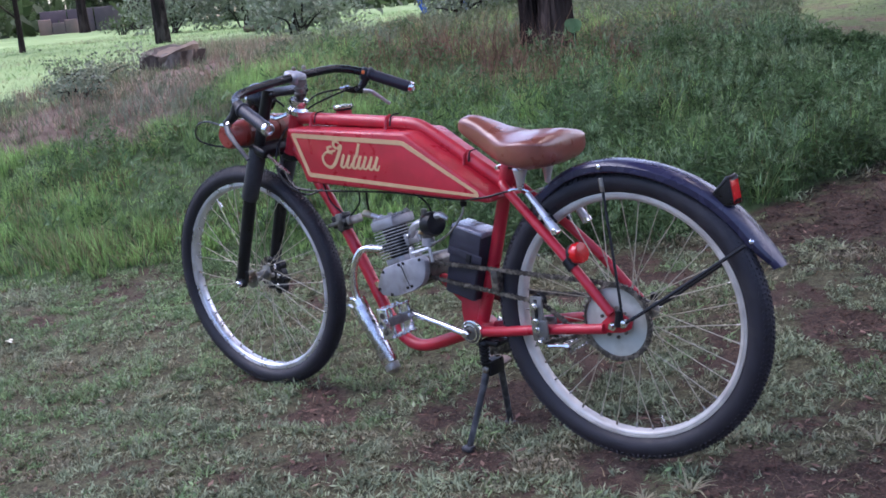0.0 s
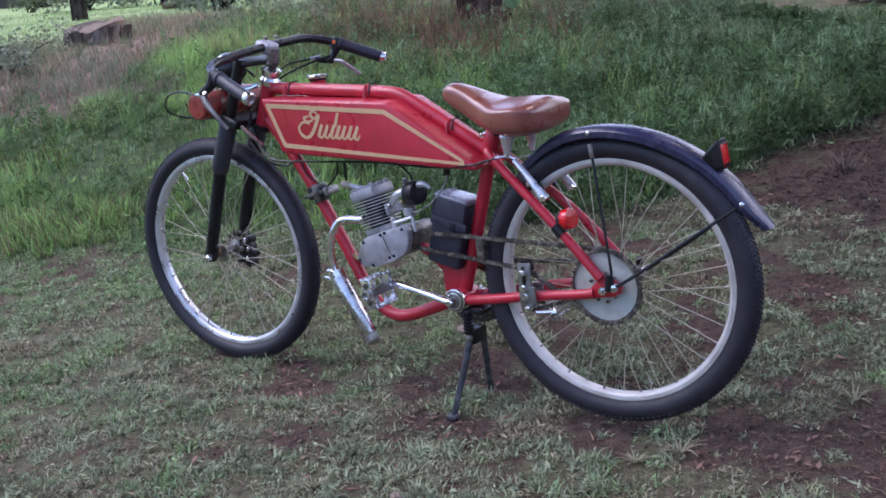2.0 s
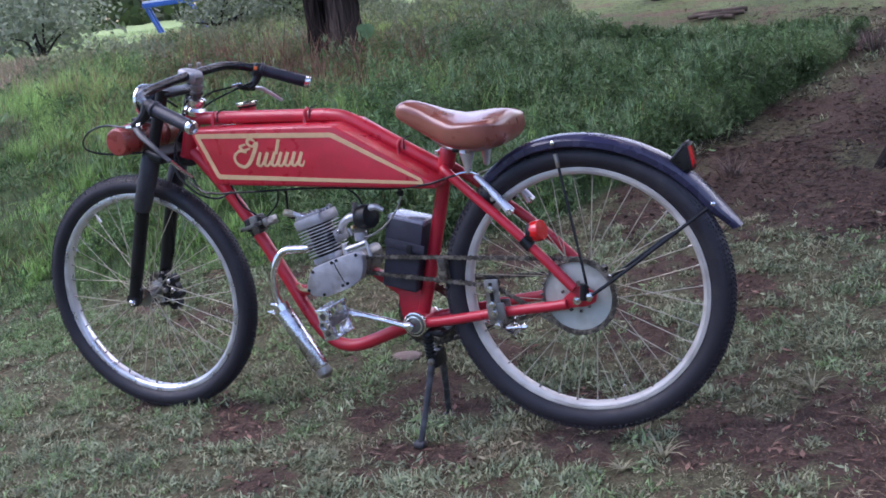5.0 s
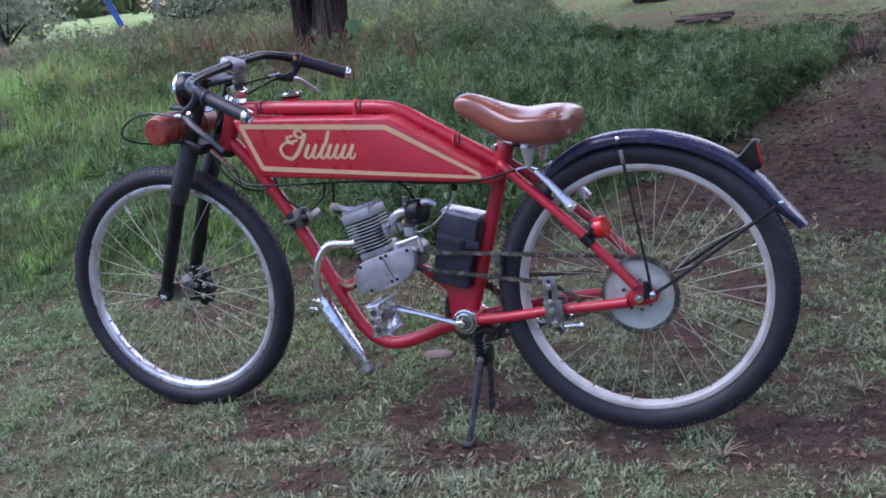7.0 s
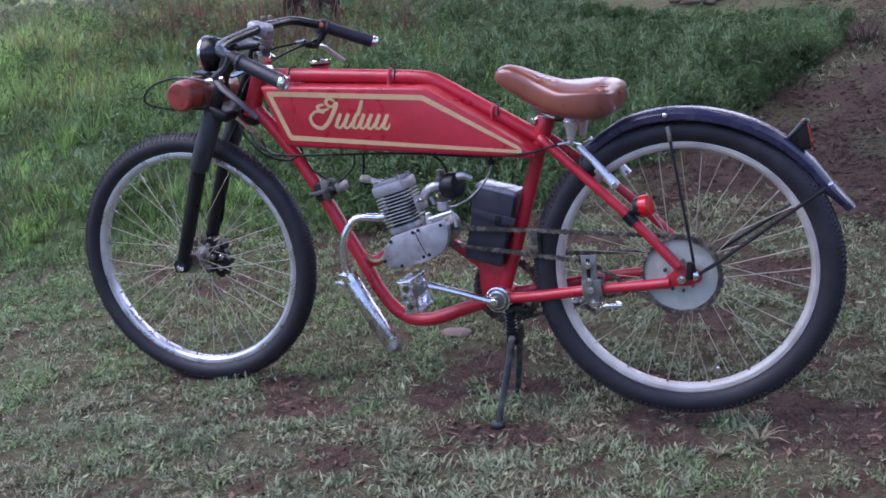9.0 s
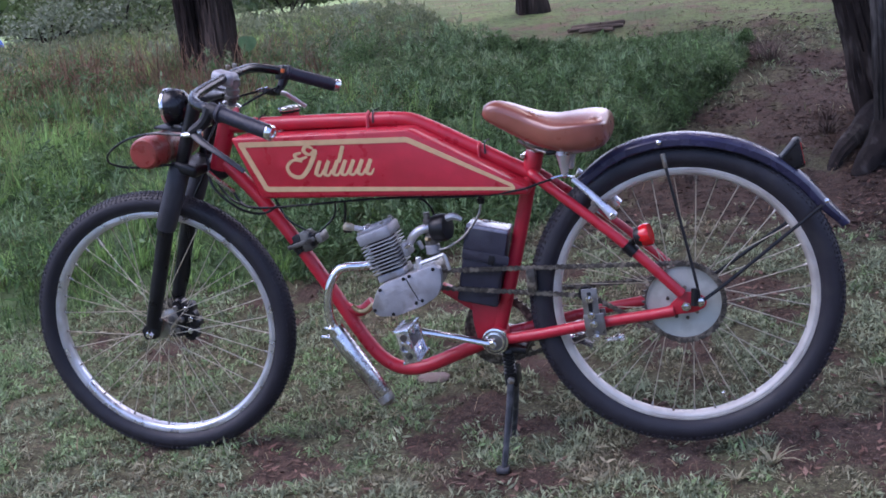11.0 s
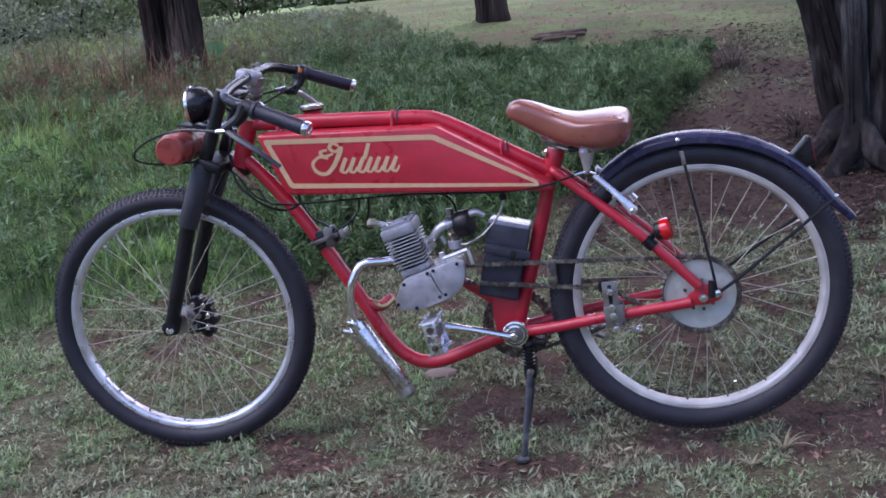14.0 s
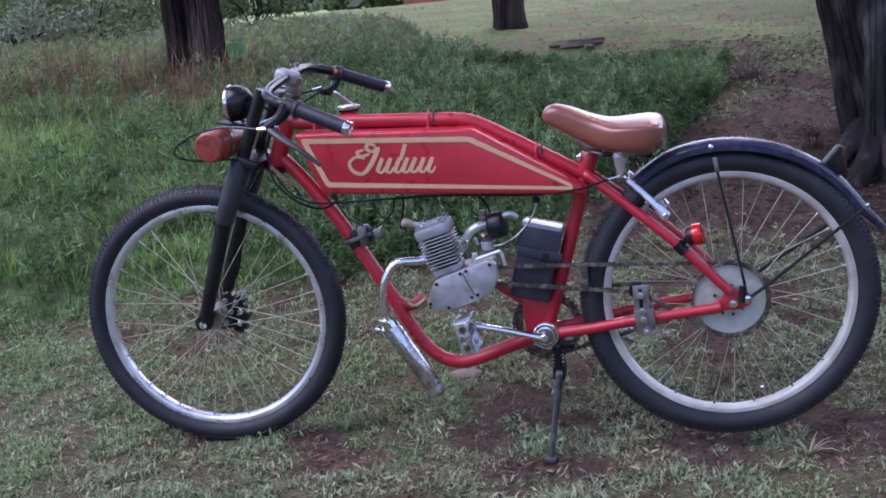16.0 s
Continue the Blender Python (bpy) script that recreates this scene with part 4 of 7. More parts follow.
# engine
AX = V(-0.27, 0, 0.963).normalized()
SIDE = V(0.963, 0, 0.27).normalized()
CB = V(-0.010, -0.024, 0.420)


def eng(u, v, w=0.0):
    """A spot by the cylinder's own axes: u across, v along, w sideways."""
    return CB + SIDE * u + AX * v + V(0, w, 0)


EM = Matrix(((SIDE.x, 0, AX.x, CB.x), (0, 1, 0, CB.y), (SIDE.z, 0, AX.z, CB.z), (0, 0, 0, 1)))


def eblock(size, at, bevel=0.003):
    return block(size, EM @ Matrix.Translation(at), bevel)


# Barrel is black to put the shade between the fins into its colour.
cyl = frame_part("engine_cylinder", rings_along([(eng(0, -0.005), 0.033), (eng(0, 0.10), 0.033)], 24), BLACK, "finned two-stroke cylinder, barrel coloured dark for the shade between fins")
for k in range(9):
    w = 0.078 if k > 1 else 0.070
    part("cooling_fin", eblock((w, 0.084, 0.0024), (0, 0, 0.027 + 0.0080 * k), 0.0008), FINM, cyl)
part("cylinder_base", eblock((0.066, 0.070, 0.016), (0, 0, 0.012), 0.003), ALLOY, cyl, "cast alloy foot of the cylinder")
hd = frame_part("cylinder_head", eblock((0.080, 0.086, 0.026), (0, 0, 0.1090), 0.005), ALLOY, "cast alloy cylinder head")
for k in range(5):
    part("head_fin", eblock((0.072, 0.0060, 0.008), (0, -0.032 + 0.016 * k, 0.1245), 0.0012), ALLOY, hd)
for a in (-1, 1):
    for c in (-1, 1):
        part("head_nut", rod(eng(a * 0.028, 0.120, c * 0.030), eng(a * 0.028, 0.133, c * 0.030), 0.0058, 6), STEEL, hd)
part("spark_plug", rings_along([((-0.058, -0.034, 0.533), 0.009), ((-0.068, -0.041, 0.538), 0.009), ((-0.069, -0.042, 0.5385), 0.0066), ((-0.086, -0.053, 0.547), 0.0062)], 12), RIMM, hd, "bright plated spark plug")
part("plug_cap", rings_along([((-0.085, -0.0525, 0.5465), 0.0072), ((-0.090, -0.056, 0.549), 0.0092), ((-0.102, -0.062, 0.553), 0.0086), ((-0.107, -0.063, 0.550), 0.0050)], 12), SPOKE, hd, "beige plug cap")
# Dark steel stands for oil and for the shade of the sprocket cavity.
frame_part("crankcase", plate(rounded([(-0.058, 0.362), (-0.046, 0.398), (-0.028, 0.420), (0.080, 0.446), (0.092, 0.430), (0.088, 0.388), (0.040, 0.358), (-0.040, 0.348)], 0.018), -0.062, 0.050, 0.004), DARKSTEEL, "oily engine crankcase, also coloured dark for the shaded sprocket cavity")
cov = rounded([(-0.063, 0.364), (-0.047, 0.400), (-0.034, 0.417), (0.022, 0.435), (0.090, 0.454), (0.107, 0.448), (0.109, 0.426), (0.103, 0.400), (0.092, 0.383), (0.058, 0.364), (-0.006, 0.344), (-0.048, 0.345)], 0.010)
cv = frame_part("engine_cover", plate(cov, -0.085, -0.064, 0.003, 2), ALLOY, "smooth grey engine side cover with dark bolts")
for x, z in ((-0.035, 0.407), (0.022, 0.429), (0.036, 0.434), (0.092, 0.446), (0.058, 0.377), (0.044, 0.372), (-0.012, 0.350), (-0.054, 0.361)):
    part("cover_bolt", rod((x, -0.0838, z), (x, -0.0878, z), 0.0042, 8), BLACK, cv)
part("cover_seam", tube([(0.028, -0.0852, 0.430), (0.036, -0.0854, 0.408), (0.051, -0.0852, 0.377)], 0.0010, 5, 3), SATIN, cv)
frame_part("clutch_arm", tube([(0.059, -0.072, 0.458), (0.064, -0.074, 0.459), (0.090, -0.073, 0.466), (0.117, -0.072, 0.474)], 0.0046, 8), RIMM, "bright clutch arm")
frame_part("clutch_cable_end", tube([(0.117, -0.072, 0.474), (0.121, -0.074, 0.464), (0.125, -0.075, 0.447), (0.126, -0.075, 0.440)], 0.0042, 7), FINM)
frame_part("clutch_post", rod((0.059, -0.072, 0.438), (0.058, -0.072, 0.472), 0.0062, 10), RIMM)
frame_part("drain_plug", tube([(-0.128, -0.020, 0.358), (-0.118, -0.020, 0.346), (-0.098, -0.021, 0.344), (-0.078, -0.022, 0.358)], 0.0055, 8), BRASS)
frame_part("intake_pipe", tube([(0.018, -0.030, 0.490), (0.034, -0.038, 0.499), (0.047, -0.044, 0.515), (0.064, -0.045, 0.527), (0.084, -0.038, 0.530)], [0.0095, 0.0095, 0.0095, 0.0095, 0.011], 12), RIMM, "pale alloy intake elbow")
frame_part("intake_nut", rod((0.026, -0.050, 0.491), (0.040, -0.056, 0.499), 0.0052, 6), CHROME)
carb = frame_part("carburettor", rings_along([((0.085, -0.036, 0.484), 0.010), ((0.085, -0.036, 0.492), 0.0150), ((0.084, -0.036, 0.508), 0.0150), ((0.083, -0.036, 0.512), 0.0105), ((0.081, -0.036, 0.547), 0.0105), ((0.080, -0.036, 0.553), 0.005)], 18), DARKSTEEL, "small alloy carburettor with black air filter")
part("air_filter", rings_along([((0.092, -0.040, 0.527), 0.013), ((0.096, -0.042, 0.527), 0.028), ((0.102, -0.044, 0.528), 0.0305), ((0.122, -0.048, 0.530), 0.0305), ((0.129, -0.049, 0.531), 0.028), ((0.131, -0.049, 0.531), 0.018)], 22), BLACK, carb)
part("choke_lever", tube([(0.122, -0.048, 0.548), (0.142, -0.046, 0.552), (0.160, -0.042, 0.542)], [0.0080, 0.0085, 0.0055], 8), FINM, carb)
part("throttle_cap", rod((0.0815, -0.036, 0.540), (0.0805, -0.036, 0.564), 0.0078, 10), TENSION, carb)
for a, b in (((0.062, -0.035, 0.482), (0.052, -0.032, 0.500)), ((0.045, -0.045, 0.452), (0.058, -0.040, 0.458))):
    frame_part("engine_bolt", rod(a, b, 0.006, 8), STEEL)
frame_part("intake_flange", block((0.012, 0.050, 0.030), Matrix.Translation((0.026, -0.028, 0.486)) @ pose(0, 0, 0, 0, -14, 0), 0.003), ALLOY)
frame_part("float_bowl", rings_along([((0.086, -0.036, 0.468), 0.011), ((0.086, -0.036, 0.472), 0.0165), ((0.085, -0.036, 0.490), 0.0165), ((0.085, -0.036, 0.493), 0.013)], 18), ALLOY)
frame_part("fuel_hose", tube([(0.205, -0.030, 0.574), (0.195, -0.034, 0.545), (0.160, -0.044, 0.505), (0.122, -0.050, 0.484), (0.100, -0.044, 0.480)], 0.0026, 8), STEEL)
frame_part("idle_screw", rod((0.084, -0.050, 0.505), (0.080, -0.062, 0.510), 0.0042, 8), BRASS)
ex = frame_part("exhaust_pipe", tube([eng(-0.034, 0.050, -0.005), eng(-0.056, 0.050, -0.010), (-0.136, -0.046, 0.452), (-0.163, -0.056, 0.415), (-0.173, -0.058, 0.370), (-0.172, -0.057, 0.335), (-0.160, -0.056, 0.300)], 0.0100, 14), CHROME, "bent chrome exhaust pipe")
part("flange", eblock((0.006, 0.046, 0.024), (-0.037, -0.004, 0.050), 0.002), STEEL, ex)
mf = frame_part("muffler", rings_along([((-0.166, -0.056, 0.312), 0.012), ((-0.163, -0.056, 0.305), 0.0195), ((-0.160, -0.056, 0.300), 0.0215), ((-0.076, -0.056, 0.156), 0.0215), ((-0.073, -0.056, 0.150), 0.0190)], 24), DULLCHROME, "straight dull chrome muffler")
part("tail_plug", rings_along([((-0.076, -0.056, 0.156), 0.0195), ((-0.066, -0.056, 0.137), 0.0200), ((-0.063, -0.056, 0.133), 0.016), ((-0.060, -0.056, 0.128), 0.006)], 18), STEEL, mf)
part("muffler_clamp", rings_along([((-0.168, -0.056, 0.316), 0.021), ((-0.157, -0.056, 0.296), 0.021)], 20), CHROME, mf)
for s in (-1, 1):
    part("clamp_ear", block((0.030, 0.010, 0.007), Matrix.Translation((-0.178 + 0.006 * s, -0.066, 0.308 + 0.010 * s)) @ pose(0, 0, 0, 0, 12, 0), 0.002), CHROME, mf)

# black pouch on the seat tube
PM = Matrix.Translation((0.190, -0.004, 0.430)) @ pose(0, 0, 0, 0, 14.5, 0)
pouch = frame_part("battery_pouch", block((0.093, 0.068, 0.174), PM, 0.007, seg=3), POUCH, "black leatherette pouch strapped to the seat tube")
part("pouch_lid", block((0.095, 0.071, 0.016), PM @ Matrix.Translation((0, 0, 0.085)), 0.005, seg=3), POUCHTOP, pouch)
part("pouch_flap", block((0.094, 0.004, 0.070), PM @ Matrix.Translation((0, -0.0355, 0.050)), 0.0015), POUCH, pouch)
part("pouch_strap", block((0.104, 0.003, 0.020), PM @ Matrix.Translation((0.006, -0.0385, 0.026)), 0.001), POUCH, pouch)
part("pouch_buckle", block((0.014, 0.004, 0.022), PM @ Matrix.Translation((0.020, -0.0405, 0.022)), 0.001), SATIN, pouch)

# cranks, pedals and chainwheel
frame_part("crank_arm", tube([(0.2, -0.062, 0.261), (0.185, -0.064, 0.264), (0.115, -0.070, 0.284), (0.048, -0.078, 0.302), (0.036, -0.078, 0.305)], [0.013, 0.0088, 0.0075, 0.0085, 0.0105], 14, squash=0.75), CHROME, "chrome left crank arm")
frame_part("crank_arm", tube([(0.2, 0.062, 0.261), (0.215, 0.064, 0.256), (0.29, 0.070, 0.238), (0.352, 0.078, 0.220), (0.364, 0.078, 0.217)], [0.013, 0.0088, 0.0075, 0.0085, 0.0105], 14, squash=0.75), CHROME)
cup = frame_part("bottom_bracket_cup", spin([(0.003, -0.049), (0.022, -0.047), (0.029, -0.043), (0.029, -0.036), (0.012, -0.036)], (0.2, 0, 0.26), 32), DARKSTEEL, "grey steel bearing cup with bright rings")
part("lock_ring", spin([(0.0185, -0.0515), (0.0225, -0.0505), (0.0225, -0.044), (0.0185, -0.044)], (0.2, 0, 0.26), 28), CHROME, cup)
part("outer_ring", spin([(0.0265, -0.0470), (0.0300, -0.0460), (0.0300, -0.040), (0.0265, -0.040)], (0.2, 0, 0.26), 32), CHROME, cup)
part("crank_bolt", rod((0.2, -0.066, 0.261), (0.2, -0.075, 0.261), 0.0085, 10), CHROME, cup)
for s, px, pz, tilt in ((-1, 0.034, 0.300, 80.0), (1, 0.364, 0.217, 20.0)):
    pm = Matrix.Translation((px, s * 0.130, pz)) @ pose(0, 0, 0, 0, tilt, 0)
    pd = frame_part("pedal", rings_along([(pm @ V(0, -0.046, 0), 0.010), (pm @ V(0, -0.020, 0), 0.0085), (pm @ V(0, 0.020, 0), 0.0085), (pm @ V(0, 0.050, 0), 0.010)], 14), PEDALM, "bright alloy cage pedal")
    # Barrel colour carries the shade seen through the cage's gaps.
    part("pedal_body", block((0.022, 0.078, 0.020), pm, 0.006), DARKSTEEL, pd, "pedal barrel coloured dark grey for the shaded gaps in the cage")
    for e in (-1, 1):
        part("cage_plate", block((0.005, 0.088, 0.030), pm @ Matrix.Translation((e * 0.036, 0, 0)), 0.0018), PEDALM, pd)
        part("end_plate", block((0.076, 0.005, 0.030), pm @ Matrix.Translation((0, e * 0.042, 0)), 0.0022), PEDALM, pd)
        part("web", block((0.070, 0.005, 0.012), pm @ Matrix.Translation((0, e * 0.016, 0)), 0.002), PEDALM, pd)
        # Dark discs stand in for the shaded holes in the end plates.
        part("dark_hole_disc", rings_along([(pm @ V(e * 0.021, s * 0.0440, 0), 0.0085), (pm @ V(e * 0.021, s * 0.0452, 0), 0.0080)], 12), GREASE, pd)
        for z in (-1, 1):
            for q in (-0.036, -0.018, 0.0, 0.018, 0.036):
                part("tooth", block((0.006, 0.009, 0.008), pm @ Matrix.Translation((e * 0.037, q, z * 0.017)), 0.0015), PEDALM, pd)
    part("pedal_cap", rings_along([(pm @ V(0, s * 0.046, 0), 0.0140), (pm @ V(0, s * 0.053, 0), 0.0130), (pm @ V(0, s * 0.0535, 0), 0.0085), (pm @ V(0, s * 0.049, 0), 0.008)], 14), PEDALM, pd)


def toothed(r0, r1, n, y0, y1, centre, hole):
    pts = []
    for k in range(n):
        for o, r in ((0.0, r0), (0.25, r0), (0.42, r1), (0.58, r1), (0.78, r0)):
            a = 2 * math.pi * (k + o) / n
            pts.append((centre[0] + r * math.cos(a), centre[2] + r * math.sin(a)))
    b = bmesh.new()
    A = [b.verts.new((x, y0, z)) for x, z in pts]
    B = [b.verts.new((x, y1, z)) for x, z in pts]
    H0 = [b.verts.new((centre[0] + hole * math.cos(2 * math.pi * k / len(pts)), y0, centre[2] + hole * math.sin(2 * math.pi * k / len(pts)))) for k in range(len(pts))]
    H1 = [b.verts.new((v.co.x, y1, v.co.z)) for v in H0]
    m = len(pts)
    for i in range(m):
        j = (i + 1) % m
        b.faces.new((A[i], A[j], B[j], B[i]))
        b.faces.new((A[i], H0[i], H0[j], A[j]))
        b.faces.new((B[i], B[j], H1[j], H1[i]))
        b.faces.new((H0[i], H1[i], H1[j], H0[j]))
    bmesh.ops.recalc_face_normals(b, faces=b.faces)
    return b


frame_part("chainwheel", toothed(0.080, 0.0855, 40, 0.044, 0.047, (0.2, 0, 0.26), 0.062), GREASE)
spk = frame_part("drive_sprocket", spin([(0.016, -0.049), (0.080, -0.049), (0.080, -0.045), (0.016, -0.045)], REAR, 64), SPROCKET, "large pale grey drive sprocket with dark toothed rim")
part("tooth_ring", toothed(0.0815, 0.0875, 44, -0.0498, -0.0442, REAR, 0.0785), GREASE, spk)
for k in range(9):
    a = 2 * math.pi * k / 9
    part("sprocket_bolt", rod((REAR.x + 0.034 * math.cos(a), -0.049, REAR.z + 0.034 * math.sin(a)), (REAR.x + 0.034 * math.cos(a), -0.055, REAR.z + 0.034 * math.sin(a)), 0.0042, 6), GREASE, spk)


def chain(points, y, name, pitch=0.0127):
    """Rollers and side plates, link by link, along a closed or open way in x and z."""
    pts = [V(x, y, z) for x, z in points]
    lens = [0.0]
    for a, b in zip(pts, pts[1:]):
        lens.append(lens[-1] + (b - a).length)
    n = int(lens[-1] / pitch)

    def at(s):
        for i in range(1, len(pts)):
            if s <= lens[i] + 1e-9:
                return pts[i - 1].lerp(pts[i], (s - lens[i - 1]) / max(1e-9, lens[i] - lens[i - 1]))
        return pts[-1]

    b = bmesh.new()
    for k in range(n):
        p, q = at(k * pitch), at((k + 1) * pitch)
        d = q - p
        ang = math.degrees(math.atan2(-d.z, d.x))
        wid = 0.0042 if k % 2 else 0.0030
        for s in (-1, 1):
            mm = Matrix.Translation((p + q) / 2 + V(0, s * wid, 0)) @ pose(0, 0, 0, 0, ang, 0)
            o = [(0.0085, 0.0), (0.0060, 0.0056), (0.0, 0.0030), (-0.0060, 0.0056), (-0.0085, 0.0), (-0.0060, -0.0056), (0.0, -0.0030), (0.0060, -0.0056)]
            f0 = [b.verts.new(mm @ V(x, -0.0006, z)) for x, z in o]
            f1 = [b.verts.new(mm @ V(x, 0.0006, z)) for x, z in o]
            b.faces.new(f0)
            b.faces.new(f1[::-1])
            for i in range(8):
                b.faces.new((f0[i], f1[i], f1[(i + 1) % 8], f0[(i + 1) % 8]))
        rod(p - V(0, 0.0055, 0), p + V(0, 0.0055, 0), 0.0036, 6, b)
    bmesh.ops.recalc_face_normals(b, faces=b.faces)
    return frame_part(name, b, GREASE, "greasy dark roller chain")


def arc(c, r, a0, a1, n=14):
    return [(c[0] + r * math.cos(radians(a0 + (a1 - a0) * k / n)), c[1] + r * math.sin(radians(a0 + (a1 - a0) * k / n))) for k in range(n + 1)]


chain([(0.425, 0.352)] + arc((0.100, 0.412), 0.020, 262, 92) + arc((REAR.x, REAR.z), 0.0855, 92, -108, 26) + [(0.47, 0.322), (0.425, 0.350)], -0.047, "drive_chain")
chain(arc((0.2, 0.26), 0.083, 262, 98, 22) + arc((REAR.x, REAR.z), 0.032, 96, -96, 12) + [(0.19, 0.178)], 0.0455, "pedal_chain")
frame_part("chain_guide", block((0.020, 0.030, 0.052), Matrix.Translation((0.300, -0.047, 0.398)) @ pose(0, 0, 0, 0, 0, 0), 0.003), GREASE)

# chain tensioner on the stay
tn = frame_part("chain_tensioner", block((0.034, 0.005, 0.106), Matrix.Translation((0.425, -0.072, 0.322)) @ pose(0, 0, 0, 0, -1, 0), 0.002), TENSION, "slotted steel chain tensioner clamped on the stay")
part("clamp_plate", block((0.044, 0.006, 0.050), Matrix.Translation((0.430, -0.073, 0.294)) @ pose(0, 0, 0, 0, -4, 0), 0.002), TENSION, tn)
part("clamp_plate", block((0.044, 0.006, 0.050), Matrix.Translation((0.430, -0.036, 0.293)) @ pose(0, 0, 0, 0, -4, 0), 0.002), DARKSTEEL, tn)
# A black bar stands in for the shade inside the slot.
part("dark_slot_bar", block((0.009, 0.003, 0.060), Matrix.Translation((0.424, -0.0752, 0.338)) @ pose(0, 0, 0, 0, -1, 0), 0.001), BLACK, tn)
for x, z in ((0.424, 0.354), (0.425, 0.318), (0.428, 0.298), (0.432, 0.268)):
    part("bolt", rings_along([((x, -0.074, z), 0.0090), ((x, -0.0825, z), 0.0090), ((x, -0.083, z), 0.0055), ((x, -0.091, z), 0.0055)], 6), CHROME, tn)
part("long_bolt", rings_along([((0.450, -0.080, 0.262), 0.0048), ((0.474, -0.052, 0.256), 0.0048), ((0.4745, -0.052, 0.256), 0.0085), ((0.482, -0.044, 0.254), 0.0085)], 8), CHROME, tn)
part("roller", spin([(0.005, -0.054), (0.017, -0.054), (0.014, -0.049), (0.014, -0.045), (0.017, -0.040), (0.005, -0.040)], (0.415, 0, 0.358), 24), BLACK, tn)

# rear mudguard, stays and lights
prof = [(0.0, -0.0355), (0.012, -0.0350), (0.019, -0.0290), (0.0225, -0.0160), (0.0235, 0.0), (0.0225, 0.0160), (0.019, 0.0290), (0.012, 0.0350), (0.0, 0.0355)]
bm = bmesh.new()
rings = []
N = 64
for i in range(N + 1):
    a = 127.0 - 107.5 * i / N
    flare = max(0.0, (34.0 - a) / 14.0)
    base = 0.333 + 0.024 * min(1.0, flare) ** 1.7 - 0.010 * ease((a - 105) / 22)
    sway = 0.052 * ease((84.0 - a) / 64.0)
    hollow = 1.0 - 0.30 * min(1.0, flare) ** 1.3
    slim = 1.0 - 0.45 * min(1.0, flare) ** 2
    up = V(math.cos(radians(a)), 0, math.sin(radians(a)))
    ring = [REAR + up * (base + h * hollow) + V(0, w * slim + sway, 0) for h, w in prof] + [REAR + up * (base + h * hollow - 0.0028) + V(0, w * slim * 0.94 + sway, 0) for h, w in reversed(prof)]
    rings.append([bm.verts.new(p) for p in ring])
m = len(rings[0])
for a, b in zip(rings, rings[1:]):
    for k in range(m):
        bm.faces.new((a[k], a[(k + 1) % m], b[(k + 1) % m], b[k]))
bm.faces.new(rings[0])
bm.faces.new(rings[-1][::-1])
bmesh.ops.recalc_face_normals(bm, faces=bm.faces)
fender = frame_part("mudguard", bm, FENDER, "glossy dark blue-black plastic rear mudguard")
fender_bolts = (((0.596, -0.034, 0.668), V(0, -1, 0.1)), ((0.922, 0.004, 0.508), V(0.35, -0.9, 0.2)))
for p, d in fender_bolts:
    part("bolt", rings_along([(V(*p), 0.0056), (V(*p) + d.normalized() * 0.0025, 0.0052), (V(*p) + d.normalized() * 0.0045, 0.002)], 10), CHROME, fender)
for s in (-1, 1):
    if s < 0:
        frame_part("mudguard_stay", tube([(0.654, s * 0.078, 0.331), (0.645, s * 0.070, 0.40), (0.603, s * 0.040 + 0.002, 0.634)], 0.0033, 8, 3), BLACK)
    frame_part("mudguard_stay", tube([(0.654, s * 0.078, 0.331), (0.72, s * 0.066 + 0.006, 0.372), (0.913, s * 0.034 + 0.028, 0.502)], 0.0040, 8, 3), BLACK)
    frame_part("stay_socket", rod((0.642, s * 0.079, 0.325), (0.646, s * 0.076, 0.362), 0.0085, 10), BLACK)
    frame_part("stay_clip", rod((0.606, s * 0.041, 0.615), (0.602, s * 0.040, 0.645), 0.0052, 8), STEEL)
tl = frame_part("tail_lamp", plate(rounded([(0.830, 0.600), (0.868, 0.640), (0.878, 0.640), (0.886, 0.582), (0.864, 0.576)], 0.006), 0.010, 0.052, 0.006), BLACK, "small tail lamp with red lens on the mudguard")
part("red_lens", block((0.005, 0.036, 0.056), Matrix.Translation((0.8796, 0.031, 0.611)) @ pose(0, 0, 0, 0, -7.9, 0), 0.002, seg=2), REDLENS, tl)
part("lamp_foot", block((0.046, 0.030, 0.014), Matrix.Translation((0.838, 0.026, 0.592)) @ pose(0, 0, 0, 0, 38, 0), 0.003), BLACK, tl)
RA, RC = V(0.95, -0.16, 0.22).normalized(), V(0.551, -0.077, 0.484)
rf = frame_part("reflector", rings_along([(RC - RA * 0.006, 0.0225), (RC - RA * 0.002, 0.0240), (RC + RA * 0.012, 0.0240), (RC + RA * 0.0155, 0.0225), (RC + RA * 0.0160, 0.0150), (RC + RA * 0.0162, 0.001)], 10), REDLENS, "round red plastic reflector strapped to the seat stay")
part("reflector_back", rings_along([(RC - RA * 0.020, 0.0120), (RC - RA * 0.016, 0.0200), (RC - RA * 0.005, 0.0230), (RC - RA * 0.001, 0.0230)], 14), BLACK, rf)
part("reflector_arm", tube([RC - RA * 0.016, (0.530, -0.066, 0.472), (0.518, -0.058, 0.456)], 0.0065, 8, 3), BLACK, rf)
part("strap", rings_along([((0.510, -0.0570, 0.4625), 0.0145), ((0.528, -0.0585, 0.4435), 0.0145)], 16), BLACK, rf)

